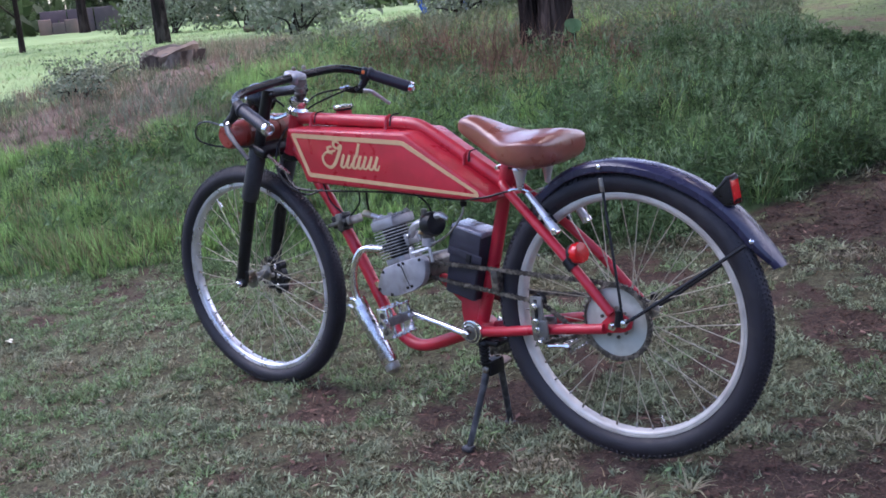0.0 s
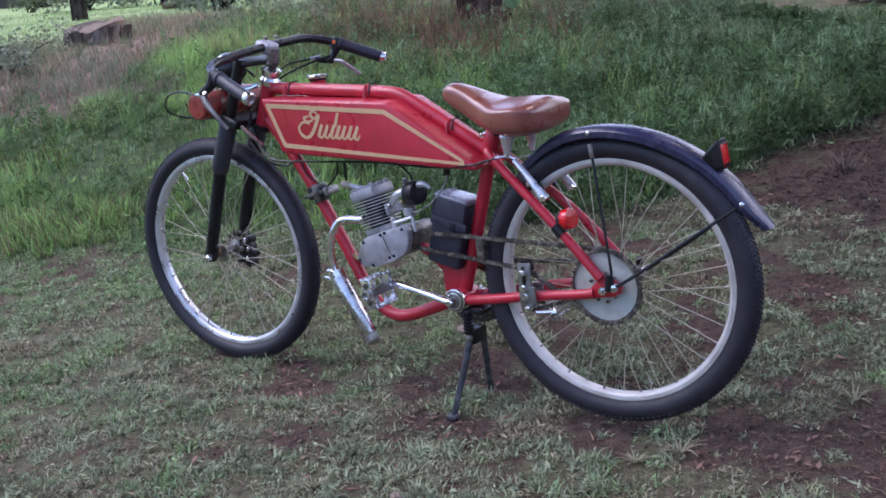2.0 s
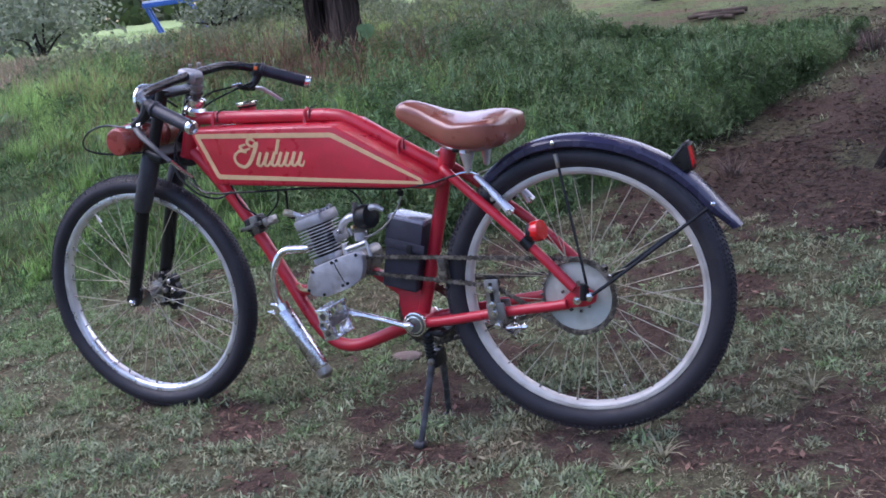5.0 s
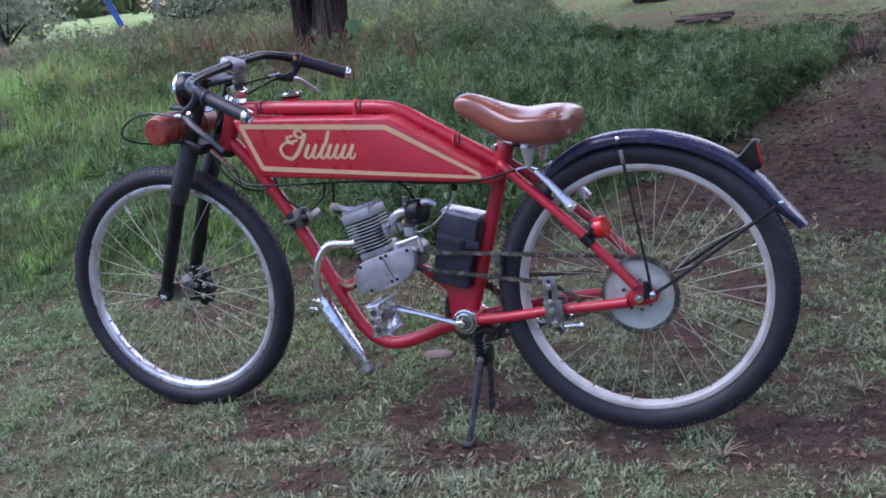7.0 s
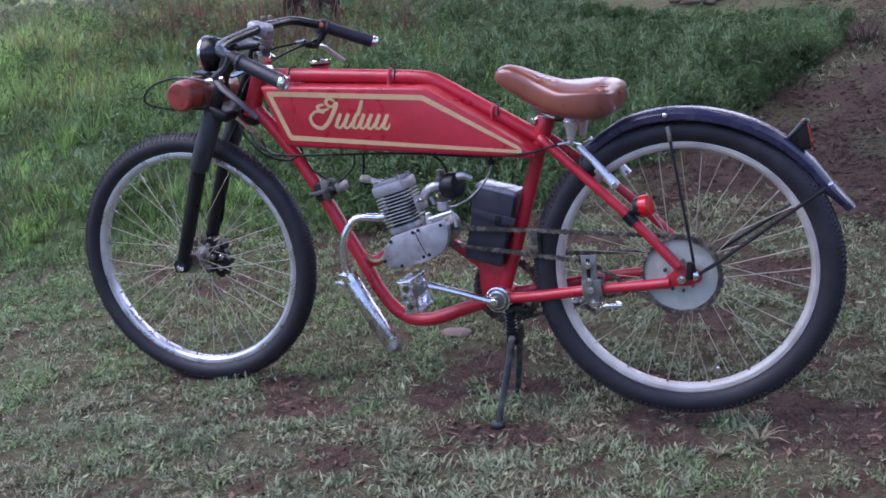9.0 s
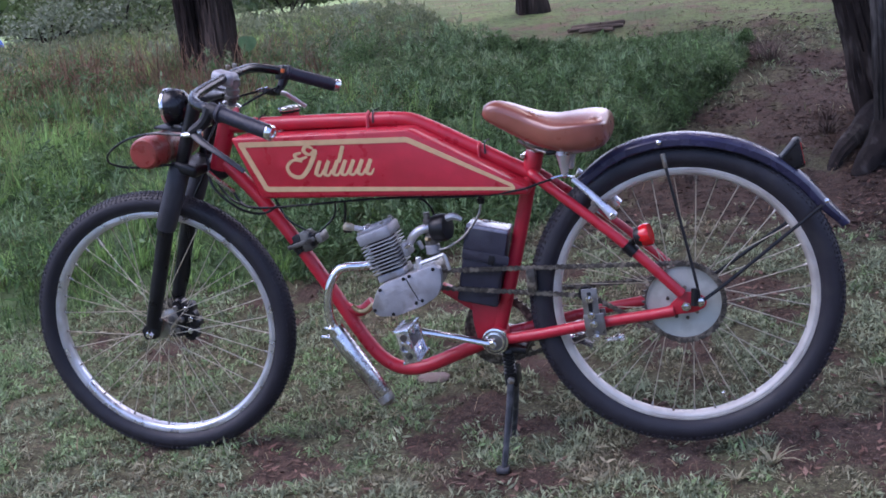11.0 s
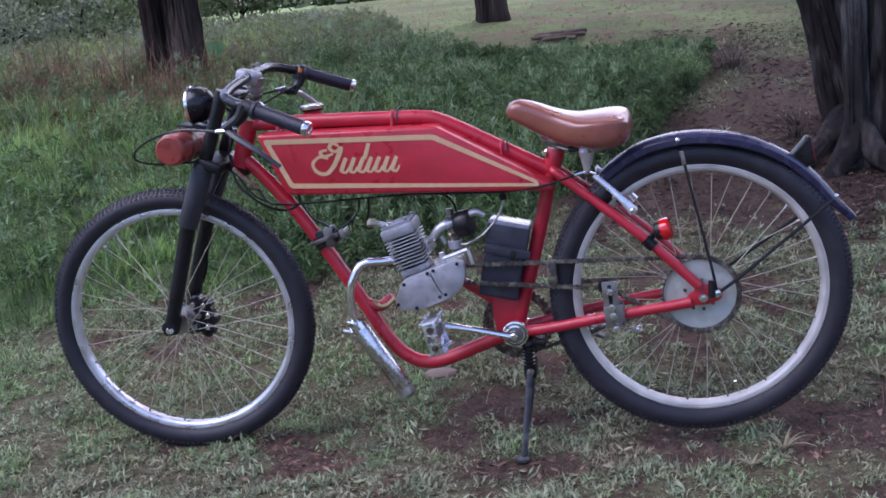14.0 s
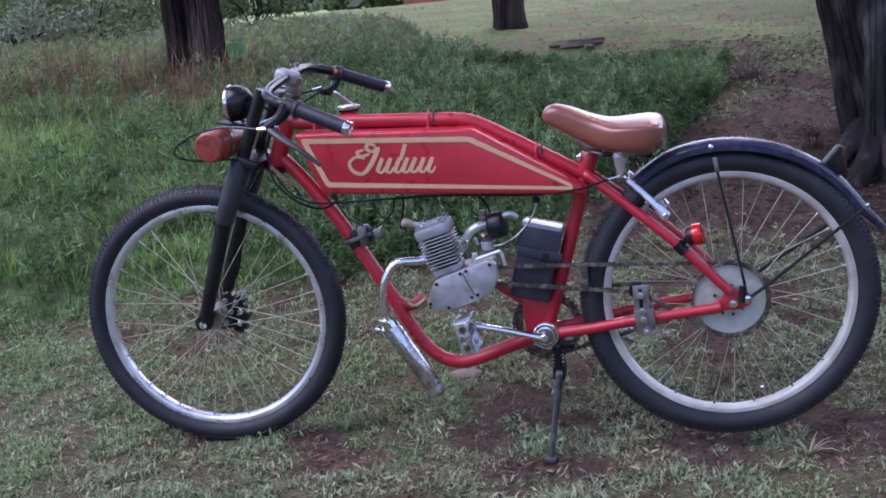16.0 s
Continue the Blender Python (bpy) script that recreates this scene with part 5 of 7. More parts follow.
# rim brake at the seat stays
for s in (-1, 1):
    rb = frame_part("brake_arm", tube([(0.412, s * 0.052, 0.612), (0.445, s * 0.058, 0.580), (0.475, s * 0.064, 0.548), (0.492, s * 0.064, 0.526)], [0.0060, 0.0075, 0.0095, 0.0120], 12, squash=0.6), RIMM, "polished alloy rim brake arm")
    part("brake_pad", block((0.050, 0.010, 0.012), Matrix.Translation((0.452, s * 0.030, 0.556)) @ pose(0, 0, 0, 0, 48, 0), 0.003), BLACK, rb)
    part("pad_bolt", rod((0.452, s * 0.032, 0.558), (0.452, s * 0.068, 0.558), 0.0055, 8), STEEL, rb)
    part("pivot_bolt", rod((0.490, s * 0.056, 0.528), (0.491, s * 0.074, 0.528), 0.0075, 8), CHROME, rb)
    part("return_spring", tube([(0.478, s * 0.060, 0.534), (0.462, s * 0.054, 0.560), (0.436, s * 0.050, 0.586)], 0.0014, 6), STEEL, rb)
frame_part("brake_noodle", tube([(0.370, -0.064, 0.618), (0.386, -0.061, 0.621), (0.402, -0.056, 0.620), (0.414, -0.046, 0.613)], 0.0032, 8), CHROME)
frame_part("brake_wire", tube([(0.414, -0.05, 0.612), (0.414, 0.05, 0.612)], 0.0016, 6, 1), STEEL)

# saddle
SX = (0.236, 0.246, 0.270, 0.305, 0.345, 0.385, 0.425, 0.460, 0.486, 0.499, 0.5045)
STOP = (0.772, 0.787, 0.792, 0.781, 0.763, 0.752, 0.752, 0.753, 0.749, 0.738, 0.7150)
SBOT = (0.764, 0.752, 0.735, 0.712, 0.690, 0.676, 0.668, 0.668, 0.676, 0.692, 0.7145)
SHALF = (0.008, 0.022, 0.031, 0.040, 0.058, 0.084, 0.100, 0.105, 0.096, 0.070, 0.0012)
bm = bmesh.new()
rings = []
t = np.linspace(0, 1, 40)


def sample(v, u):
    k = np.clip(u * (len(v) - 1), 0, len(v) - 1.0001)
    i = int(k)
    p = [v[max(0, min(len(v) - 1, i + j))] for j in (-1, 0, 1, 2)]
    f = k - i
    return 0.5 * (2 * p[1] + (p[2] - p[0]) * f + (2 * p[0] - 5 * p[1] + 4 * p[2] - p[3]) * f * f + (3 * p[1] - p[0] - 3 * p[2] + p[3]) * f ** 3)


M = 64
for u in t:
    x, zt, zb, hw = sample(SX, u), sample(STOP, u), sample(SBOT, u), sample(SHALF, u)
    ring = []
    for k in range(M):
        a = 2 * math.pi * k / M
        c, s = math.cos(a), math.sin(a)
        flat = float(ease((u - 0.40) / 0.20) * ease((1.03 - u) / 0.22))
        yy = math.copysign(abs(c) ** (0.62 - 0.26 * flat if s > 0 else 0.62), c) * hw
        zz = (zt + zb) / 2 + math.copysign(abs(s) ** (0.52 - 0.37 * flat if s > 0 else 0.62), s) * (zt - zb) / 2
        zz -= (0.004 + 0.012 * flat) * min(1.0, abs(yy) / max(hw, 1e-4)) ** 1.2 * (abs(s) ** 0.12 if s > 0 else 0.0)
        ring.append(bm.verts.new((x, yy - 0.048 + 0.07 * ease(u * 0.9) * 0.7, zz)))
    rings.append(ring)
for a, b in zip(rings, rings[1:]):
    for k in range(M):
        bm.faces.new((a[k], a[(k + 1) % M], b[(k + 1) % M], b[k]))
bm.faces.new(rings[0])
bm.faces.new(rings[-1])
bmesh.ops.recalc_face_normals(bm, faces=bm.faces)
saddle = frame_part("saddle", bm, LEATHER, "smooth brown leather sprung saddle")
part("saddle_pan", block((0.090, 0.100, 0.012), Matrix.Translation((0.405, 0.0, 0.672)) @ pose(0, 0, 0, 0, -2, 0), 0.005), BLACK, saddle)
for y in (-0.055, 0.055):
    part("saddle_spring", rings_along([((0.402, y, 0.674), 0.015), ((0.401, y, 0.666), 0.0180), ((0.399, y, 0.650), 0.0125), ((0.398, y, 0.632), 0.0085), ((0.397, y, 0.620), 0.0075), ((0.3968, y, 0.616), 0.004)], 16), RIMM, saddle)
    part("saddle_rail", tube([(0.300, y * 0.35, 0.700), (0.330, y * 0.4, 0.680), (0.380, y * 0.8, 0.668), (0.430, y, 0.668)], 0.0035, 8), STEEL, saddle)
frame_part("seat_post", rings_along([((0.326, 0, 0.655), 0.0125), ((0.338, 0, 0.700), 0.0125)], 16), CHROME)
frame_part("seat_clamp", block((0.040, 0.044, 0.022), Matrix.Translation((0.335, 0, 0.686)) @ pose(0, 0, 0, 0, 12, 0), 0.005), STEEL)
frame_part("collar_bolt", rod((0.306, -0.020, 0.664), (0.306, 0.020, 0.664), 0.0055, 8), CHROME)

# two-legged stand under the bottom bracket
stand = frame_part("stand", block((0.046, 0.070, 0.012), Matrix.Translation((0.243, 0, 0.232)) @ pose(0, 0, 0, 0, 8, 0), 0.003), BLACK, "black two-legged centre stand")
part("stand_head", block((0.030, 0.058, 0.040), Matrix.Translation((0.222, 0, 0.163)), 0.006), BLACK, stand)
st = [((0.223, -0.030, 0.236), 0.011)]
for k in range(7):
    z = 0.232 - 0.0085 * k
    st += [((0.223, -0.030, z), 0.0135), ((0.223, -0.030, z - 0.004), 0.0135), ((0.223, -0.030, z - 0.0045), 0.0095), ((0.223, -0.030, z - 0.0080), 0.0095)]
part("stand_spring", rings_along(st, 12), BLACK, stand)
part("pivot_bolt", rod((0.223, -0.028, 0.162), (0.223, -0.038, 0.162), 0.0085, 8), STEEL, stand)
for y0, y1, x1 in ((-0.024, -0.092, 0.194), (0.024, 0.092, 0.186)):
    lg = part("stand_leg", tube([(0.222, y0, 0.165), (0.214, y0 + (y1 - y0) * 0.3, 0.105), (x1 + 0.004, y1 * 0.93, -0.005), (x1, y1, -0.030)], [0.010, 0.0085, 0.0080, 0.0080], 10, squash=0.7), STANDM, stand)
    part("stand_foot", block((0.030, 0.026, 0.014), Matrix.Translation((x1 - 0.002, y1, -0.027)), 0.005), STANDM, lg)


# ---- plants: blades, leaves and litter ----
def blades(name, root, lean, length, width, droop, material, label, category, segs=3, kind="stuff", group=""):
    """Many curved, tapering blades in one mesh. root n x 3; lean n x 2 is the way each falls; droop bends it over."""
    n = len(root)
    lean = lean / np.maximum(1e-6, np.linalg.norm(lean, axis=1, keepdims=True))
    side = np.stack([-lean[:, 1], lean[:, 0], np.zeros(n)], 1)
    tw = rng.uniform(-0.9, 0.9, n)[:, None]
    out = np.concatenate([lean, np.zeros((n, 1))], 1)
    side = side * np.cos(tw) + out * np.sin(tw)
    verts = []
    for k in range(segs + 1):
        t = k / segs
        ang = droop * (0.35 + 0.65 * t)
        p = root + out * (length * t * np.sin(ang))[:, None]
        p = p + np.array([0, 0, 1.0]) * (length * t * np.cos(ang))[:, None]
        w = width * (1 - t) ** 0.7 * 0.5
        if k < segs:
            verts += [p - side * w[:, None], p + side * w[:, None]]
        else:
            verts += [p]
    m = 2 * segs + 1
    allv = np.stack(verts, 1).reshape(-1, 3)
    base = (np.arange(n) * m)[:, None]
    tris = []
    for k in range(segs - 1):
        a = 2 * k
        tris += [(a, a + 1, a + 3), (a, a + 3, a + 2)]
    a = 2 * (segs - 1)
    tris += [(a, a + 1, a + 2)]
    f = (base[:, :, None] + np.array(tris)[None]).reshape(-1, 3)
    ob = sheet(name, allv, f, material)
    return tagged(ob, label, category, group, kind)


def leaf_verts(centre, size, up_bias=0.4, aspect=0.45):
    """Small pointed leaves (two triangles each) at given centres, turned at random."""
    n = len(centre)
    d = rng.normal(size=(n, 3))
    d[:, 2] += up_bias
    d /= np.linalg.norm(d, axis=1, keepdims=True)
    s = np.cross(d, rng.normal(size=(n, 3)))
    s /= np.maximum(1e-6, np.linalg.norm(s, axis=1, keepdims=True))
    L, W = size[:, None], size[:, None] * aspect * 0.5
    v = np.stack([centre - d * L * 0.5, centre + s * W, centre + d * L * 0.5, centre - s * W], 1).reshape(-1, 3)
    f = (np.arange(n) * 4)[:, None] + np.array([[0, 1, 2, 3]])
    return v, f


def scatter(n, x0, x1, y0, y1):
    return rng.uniform(x0, x1, n), rng.uniform(y0, y1, n)


def clear_of_wheels(x, y):
    return ((np.abs(y) > 0.03) | (np.abs(x + 0.62) > 0.10)) & (((x - 0.19) ** 2 + (np.abs(y) - 0.09) ** 2) > 0.0006)


def by_stump(x, y):
    """1 on the trodden spot in front of the stump, 0 elsewhere."""
    return np.exp(-(((x + 4.75) / 0.55) ** 2 + ((y - 2.75) / 0.5) ** 2))


def tree_foot(x, y):
    """1 in the dead brown growth round the foot of the twin-trunked tree, 0 far from it."""
    return np.exp(-(((x + 2.25) / 0.90) ** 2 + ((y - 3.36) / 0.50) ** 2))


def back_low(x, y):
    """The plants grow lower at the back of the bank's near end."""
    return 1 - 0.55 * ease((y - 2.9) / 0.9) * ease((x + 0.7) / 0.5)


# low creeping turf
def build_turf():
    """Matted creeping turf: tiny leaves in clumps with dark gaps, and short blades between; greener towards the front wheel."""
    for n, k, kb, box, wide in ((36000, 4, 8, (-2.3, 2.0, -1.25, 1.5), 1.0), (23000, 3, 6, (-4.2, 3.4, -3.6, 4.2), 1.5)):
        x, y = scatter(n, *box)
        inner = (x > -2.3) & (x < 2.0) & (y > -1.25) & (y < 1.5)
        amount = turf_amount(x, y) * np.clip(0.66 + 1.0 * value_noise(x, y, 0.038, 16), 0.05, 1)
        keep = (rng.uniform(size=n) < np.clip(amount * 1.25 - 0.04, 0.04, 1) * (1 - 0.85 * earth_path(x, y))) & (bank(x, y) < 0.26) & clear_of_wheels(x, y)
        if wide > 1:
            keep &= ~inner & (rng.uniform(size=n) < ease((y + 3.6) / 2.0) * ease((3.4 - x) / 1.2))
        x, y, amount = x[keep], y[keep], amount[keep]
        lush = ease((0.30 - x) / 1.6) * (0.70 + 0.7 * value_noise(x, y, 0.30, 17))
        kind = rng.uniform(size=len(x)) + 0.5 * value_noise(x, y, 0.22, 18)
        for sel, m, label, tall in ((kind < 0.02 + 0.66 * lush, TURFGREEN, "short lush green turf in small patches", 1.1),
                                    (kind >= 0.02 + 0.66 * lush, TURF, "short creeping sage-green turf matted over the soil", 1.0)):
            num = int(sel.sum())
            size = rng.uniform(0.6, 1.5, num) * (0.95 + 0.35 * value_noise(x[sel], y[sel], 0.12, 14)) * wide * tall
            cx, cy, sz = np.repeat(x[sel], k), np.repeat(y[sel], k), np.repeat(size, k)
            a, r = rng.uniform(0, 2 * np.pi, len(cx)), np.sqrt(rng.uniform(0, 1, len(cx))) * 0.019 * sz
            px, py = cx + r * np.cos(a), cy + r * np.sin(a)
            c = np.stack([px, py, land(px, py) + rng.uniform(0.001, 0.015, len(cx)) * sz], 1)
            v, f = leaf_verts(c, rng.uniform(0.011, 0.027, len(cx)) * np.sqrt(sz) * wide ** 0.5, 0.35, 0.24)
            tagged(sheet("creeping_turf", v, f, m), label, "turf", kind="stuff")
            cx, cy, sz, am = np.repeat(x[sel], kb), np.repeat(y[sel], kb), np.repeat(size, kb), np.repeat(amount[sel], kb)
            a, r = rng.uniform(0, 2 * np.pi, len(cx)), rng.uniform(0, 0.018, len(cx)) * sz
            px, py = cx + r * np.cos(a), cy + r * np.sin(a)
            lean = np.stack([np.cos(a), np.sin(a)], 1) + rng.normal(size=(len(cx), 2)) * 0.6
            root = np.stack([px, py, land(px, py) - 0.001], 1)
            blades("low_turf", root, lean, rng.uniform(0.009, 0.027, len(cx)) * sz * (0.75 + 0.5 * am), rng.uniform(0.0026, 0.0062, len(cx)) * wide, rng.uniform(0.5, 1.75, len(cx)), m, label, "turf", 2)


def build_flakes():
    """Curled dead leaves and bark flakes, pinkish brown, in drifts between the turf."""
    x, y = scatter(30000, -2.7, 2.4, -1.3, 2.6)
    drift = np.clip(0.25 + 0.9 * value_noise(x, y, 0.28, 81) + 0.4 * ease((x - 0.1) / 1.0), 0, 1)
    keep = (bank(x, y) < 0.0) & (earth_path(x, y) < 0.5) & clear_of_wheels(x, y) & (rng.uniform(size=len(x)) < drift * np.clip(1.15 - turf_amount(x, y), 0.10, 1))
    x, y = x[keep], y[keep]
    c = np.stack([x, y, land(x, y) + rng.uniform(0.002, 0.012, len(x))], 1)
    v, f = leaf_verts(c, rng.uniform(0.010, 0.042, len(x)), 0.0, 0.34)
    v[:, 2] = np.repeat(c[:, 2], 4) + (v[:, 2] - np.repeat(c[:, 2], 4)) * 0.35
    tagged(sheet("dead_leaf_flakes", v, f, FLAKE), "pinkish brown dead leaves and bark flakes drifted between the turf", "litter", kind="stuff")


def build_straws():
    """Single dry straws and twigs lying about."""
    x, y = scatter(1100, -2.6, 2.4, -1.2, 2.2)
    keep = (bank(x, y) < -0.02) & clear_of_wheels(x, y)
    x, y = x[keep], y[keep]
    n = len(x)
    a = rng.uniform(0, 2 * np.pi, n)
    root = np.stack([x, y, land(x, y) + rng.uniform(0.004, 0.014, n)], 1)
    blades("dry_straws", root, np.stack([np.cos(a), np.sin(a)], 1), rng.uniform(0.03, 0.12, n), rng.uniform(0.0018, 0.0034, n), rng.uniform(1.45, 1.62, n), DRYGRASS, "dry straws and thin twigs scattered on the turf", "straw", 3)


def build_long_grass():
    # tussocks
    x, y = scatter(13000, -5.0, 1.4, 0.0, 6.6)
    b = bank(x, y)
    dens = ease((b + 0.04) / 0.22) * (0.80 + 0.25 * value_noise(x, y, 0.5, 21)) * (1.0 - 0.45 * ease((y - 2.8) / 2.0)) * (1.0 - 0.80 * ease((x + 1.1) / 0.9))
    keep = (rng.uniform(size=len(x)) < dens) & (b > -0.03)
    x, y, b = x[keep], y[keep], b[keep]
    k = 20
    n = len(x) * k
    a = rng.uniform(0, 2 * np.pi, n)
    r = rng.uniform(0, 0.030, n)
    size = np.repeat((0.70 + 0.45 * value_noise(x, y, 0.28, 23) + 0.30 * value_noise(x, y, 1.0, 24)) * (0.50 + 0.50 * ease(b / 0.5)) * (1.0 - 0.55 * ease((y - 2.3) / 1.6)), k)
    px, py = np.repeat(x, k) + r * np.cos(a), np.repeat(y, k) + r * np.sin(a)
    wind = np.repeat(2.0 * value_noise(x, y, 0.6, 22) - 0.8, k)
    lean = np.stack([np.cos(a) + 0.8 * np.cos(wind), np.sin(a) + 0.8 * np.sin(wind)], 1)
    length = rng.uniform(0.10, 0.29, n) * size * back_low(px, py) * (1 - 0.6 * by_stump(px, py)) * (1 - 0.45 * tree_foot(px, py))
    droop = np.clip(rng.normal(0.62, 0.36, n), 0.05, 1.5)
    root = np.stack([px, py, land(px, py) - 0.004], 1)
    width = rng.uniform(0.0032, 0.0082, n)
    brown = 0.05 + 0.24 * ease((y - 2.7 + 0.25 * (x + 1)) / 1.5) * ease((0.2 - x) / 1.2) + 0.34 * ease((value_noise(x, y, 0.42, 25) - 0.04) / 0.22) + 0.75 * tree_foot(x, y) + 0.55 * np.exp(-(((x + 4.4) / 0.8) ** 2 + ((y - 5.2) / 0.9) ** 2))
    dry = rng.uniform(size=n) < np.repeat(brown, k)
    g = ~dry
    blades("long_grass", root[g], lean[g], length[g], width[g], droop[g], LONGGRASS, "long lush green grass on the bank", "grass", 3)
    blades("dry_grass", root[dry], lean[dry], length[dry] * 1.05, width[dry] * 0.6, droop[dry], DRYGRASS, "dry brown grass stalks among green blades", "grass", 3)
    # thin undergrowth between the tussocks
    x, y = scatter(64000, -5.0, 1.4, 0.0, 6.6)
    b = bank(x, y)
    keep = (b > 0.0) & (rng.uniform(size=len(x)) < 0.8)
    x, y, b = x[keep], y[keep], b[keep]
    n = len(x)
    a = rng.uniform(0, 2 * np.pi, n)
    root = np.stack([x, y, land(x, y) - 0.004], 1)
    blades("undergrowth", root, np.stack([np.cos(a), np.sin(a)], 1), rng.uniform(0.04, 0.13, n) * (1.0 - 0.35 * ease((y - 2.3) / 1.6)), rng.uniform(0.002, 0.005, n), rng.uniform(0.2, 1.3, n), UNDER, "dark green and brown undergrowth between the tussocks", "grass", 2)


def build_weeds():
    """Feathery weeds: thin stems set with narrow leaflets."""
    x, y = scatter(11500, -4.6, 1.35, 0.6, 6.8)
    b = bank(x, y)
    dens = 0.08 + 0.90 * ease((value_noise(x, y, 0.55, 31) + 0.25) / 0.5) * ease((x + 1.9) / 1.4) + 0.30 * ease((y - 2.6) / 1.2)
    keep = (b > 0.06) & (rng.uniform(size=len(x)) < dens * 0.7 * (1 - 0.9 * tree_foot(x, y)))
    x, y, b = x[keep], y[keep], b[keep]
    n = len(x)
    z = land(x, y)
    h = rng.uniform(0.14, 0.30, n) * (0.55 + 0.45 * ease(b / 0.5)) * (0.9 + 0.35 * value_noise(x, y, 0.6, 32)) * (1.0 - 0.45 * ease((y - 2.6) / 1.6) * ease((0.3 - x) / 0.8)) * back_low(x, y) * (1 - 0.6 * by_stump(x, y))
    a = rng.uniform(0, 2 * np.pi, n)
    tip = np.stack([np.cos(a), np.sin(a)], 1) * (h * rng.uniform(0.05, 0.5, n))[:, None]
    k = 24
    t = rng.uniform(0.15, 1.0, (n, k))
    c = np.stack([x[:, None] + tip[:, :1] * t * t, y[:, None] + tip[:, 1:] * t * t, z[:, None] + h[:, None] * t], 2)
    c = c + rng.normal(size=c.shape) * (0.026 * (1.2 - t))[:, :, None]
    v, f = leaf_verts(c.reshape(-1, 3), rng.uniform(0.026, 0.070, n * k), 0.8, 0.16)
    back = np.repeat((y > 3.3) & (x < -0.6), k)
    for sel, m, label in ((~back, WEED, "feathery blue-green weeds growing through the long grass"), (back, HERB, "grey-green weeds at the back of the bank")):
        tagged(sheet("feathery_weeds", v.reshape(-1, 4, 3)[sel].reshape(-1, 3), f[:int(sel.sum())], m), label, "weeds", kind="stuff")


def build_clumps():
    """Rounded bushy weeds on the near end of the bank, with dark gaps between them."""
    x, y = scatter(1900, -3.7, 1.25, 0.8, 4.3)
    b = bank(x, y)
    keep = (b > 0.03) & (rng.uniform(size=len(x)) < 0.06 + 0.90 * ease((x + 1.5) / 1.4))
    x, y, b = x[keep], y[keep], b[keep]
    r = rng.uniform(0.07, 0.18, len(x)) * (0.75 + 0.25 * ease(b / 0.3)) * back_low(x, y)
    k = 220
    d = rng.normal(size=(len(x), k, 3))
    d /= np.linalg.norm(d, axis=2, keepdims=True)
    d[:, :, 2] = np.abs(d[:, :, 2])
    shell = rng.uniform(0.55, 1.08, (len(x), k, 1))
    c = np.stack([x, y, land(x, y) + 0.02], 1)[:, None] + d * shell * r[:, None, None] * np.array([1.0, 1.0, 1.25])
    v, f = leaf_verts(c.reshape(-1, 3), rng.uniform(0.020, 0.050, len(x) * k), 0.5, 0.18)
    tagged(sheet("bushy_weeds", v, f, BUSH), "rounded bushy green weeds crowding the grass bank", "weeds", kind="stuff")


def build_sprigs():
    """Pale radiating sprigs topping the bushy weeds."""
    x, y = scatter(4200, -2.4, 1.05, 0.9, 4.3)
    b = bank(x, y)
    keep = (b > 0.07) & (rng.uniform(size=len(x)) < (0.10 + 0.75 * ease((x + 1.7) / 1.3)) * np.clip(0.55 + 1.1 * value_noise(x, y, 0.30, 91), 0.05, 1))
    x, y, b = x[keep], y[keep], b[keep]
    k = 20
    z = land(x, y) + rng.uniform(0.05, 0.21, len(x)) * (0.5 + 0.5 * ease(b / 0.3)) * back_low(x, y)
    root = np.stack([np.repeat(x, k), np.repeat(y, k), np.repeat(z, k)], 1) + rng.normal(size=(len(x) * k, 3)) * 0.008
    a = rng.uniform(0, 2 * np.pi, len(root))
    size = np.repeat(rng.uniform(0.7, 1.35, len(x)), k)
    blades("weed_sprigs", root, np.stack([np.cos(a), np.sin(a)], 1), rng.uniform(0.022, 0.056, len(root)) * size, rng.uniform(0.0032, 0.0068, len(root)), rng.uniform(0.2, 1.5, len(root)), SPRIG, "pale green radiating weed sprigs over the bank", "weeds", 2)


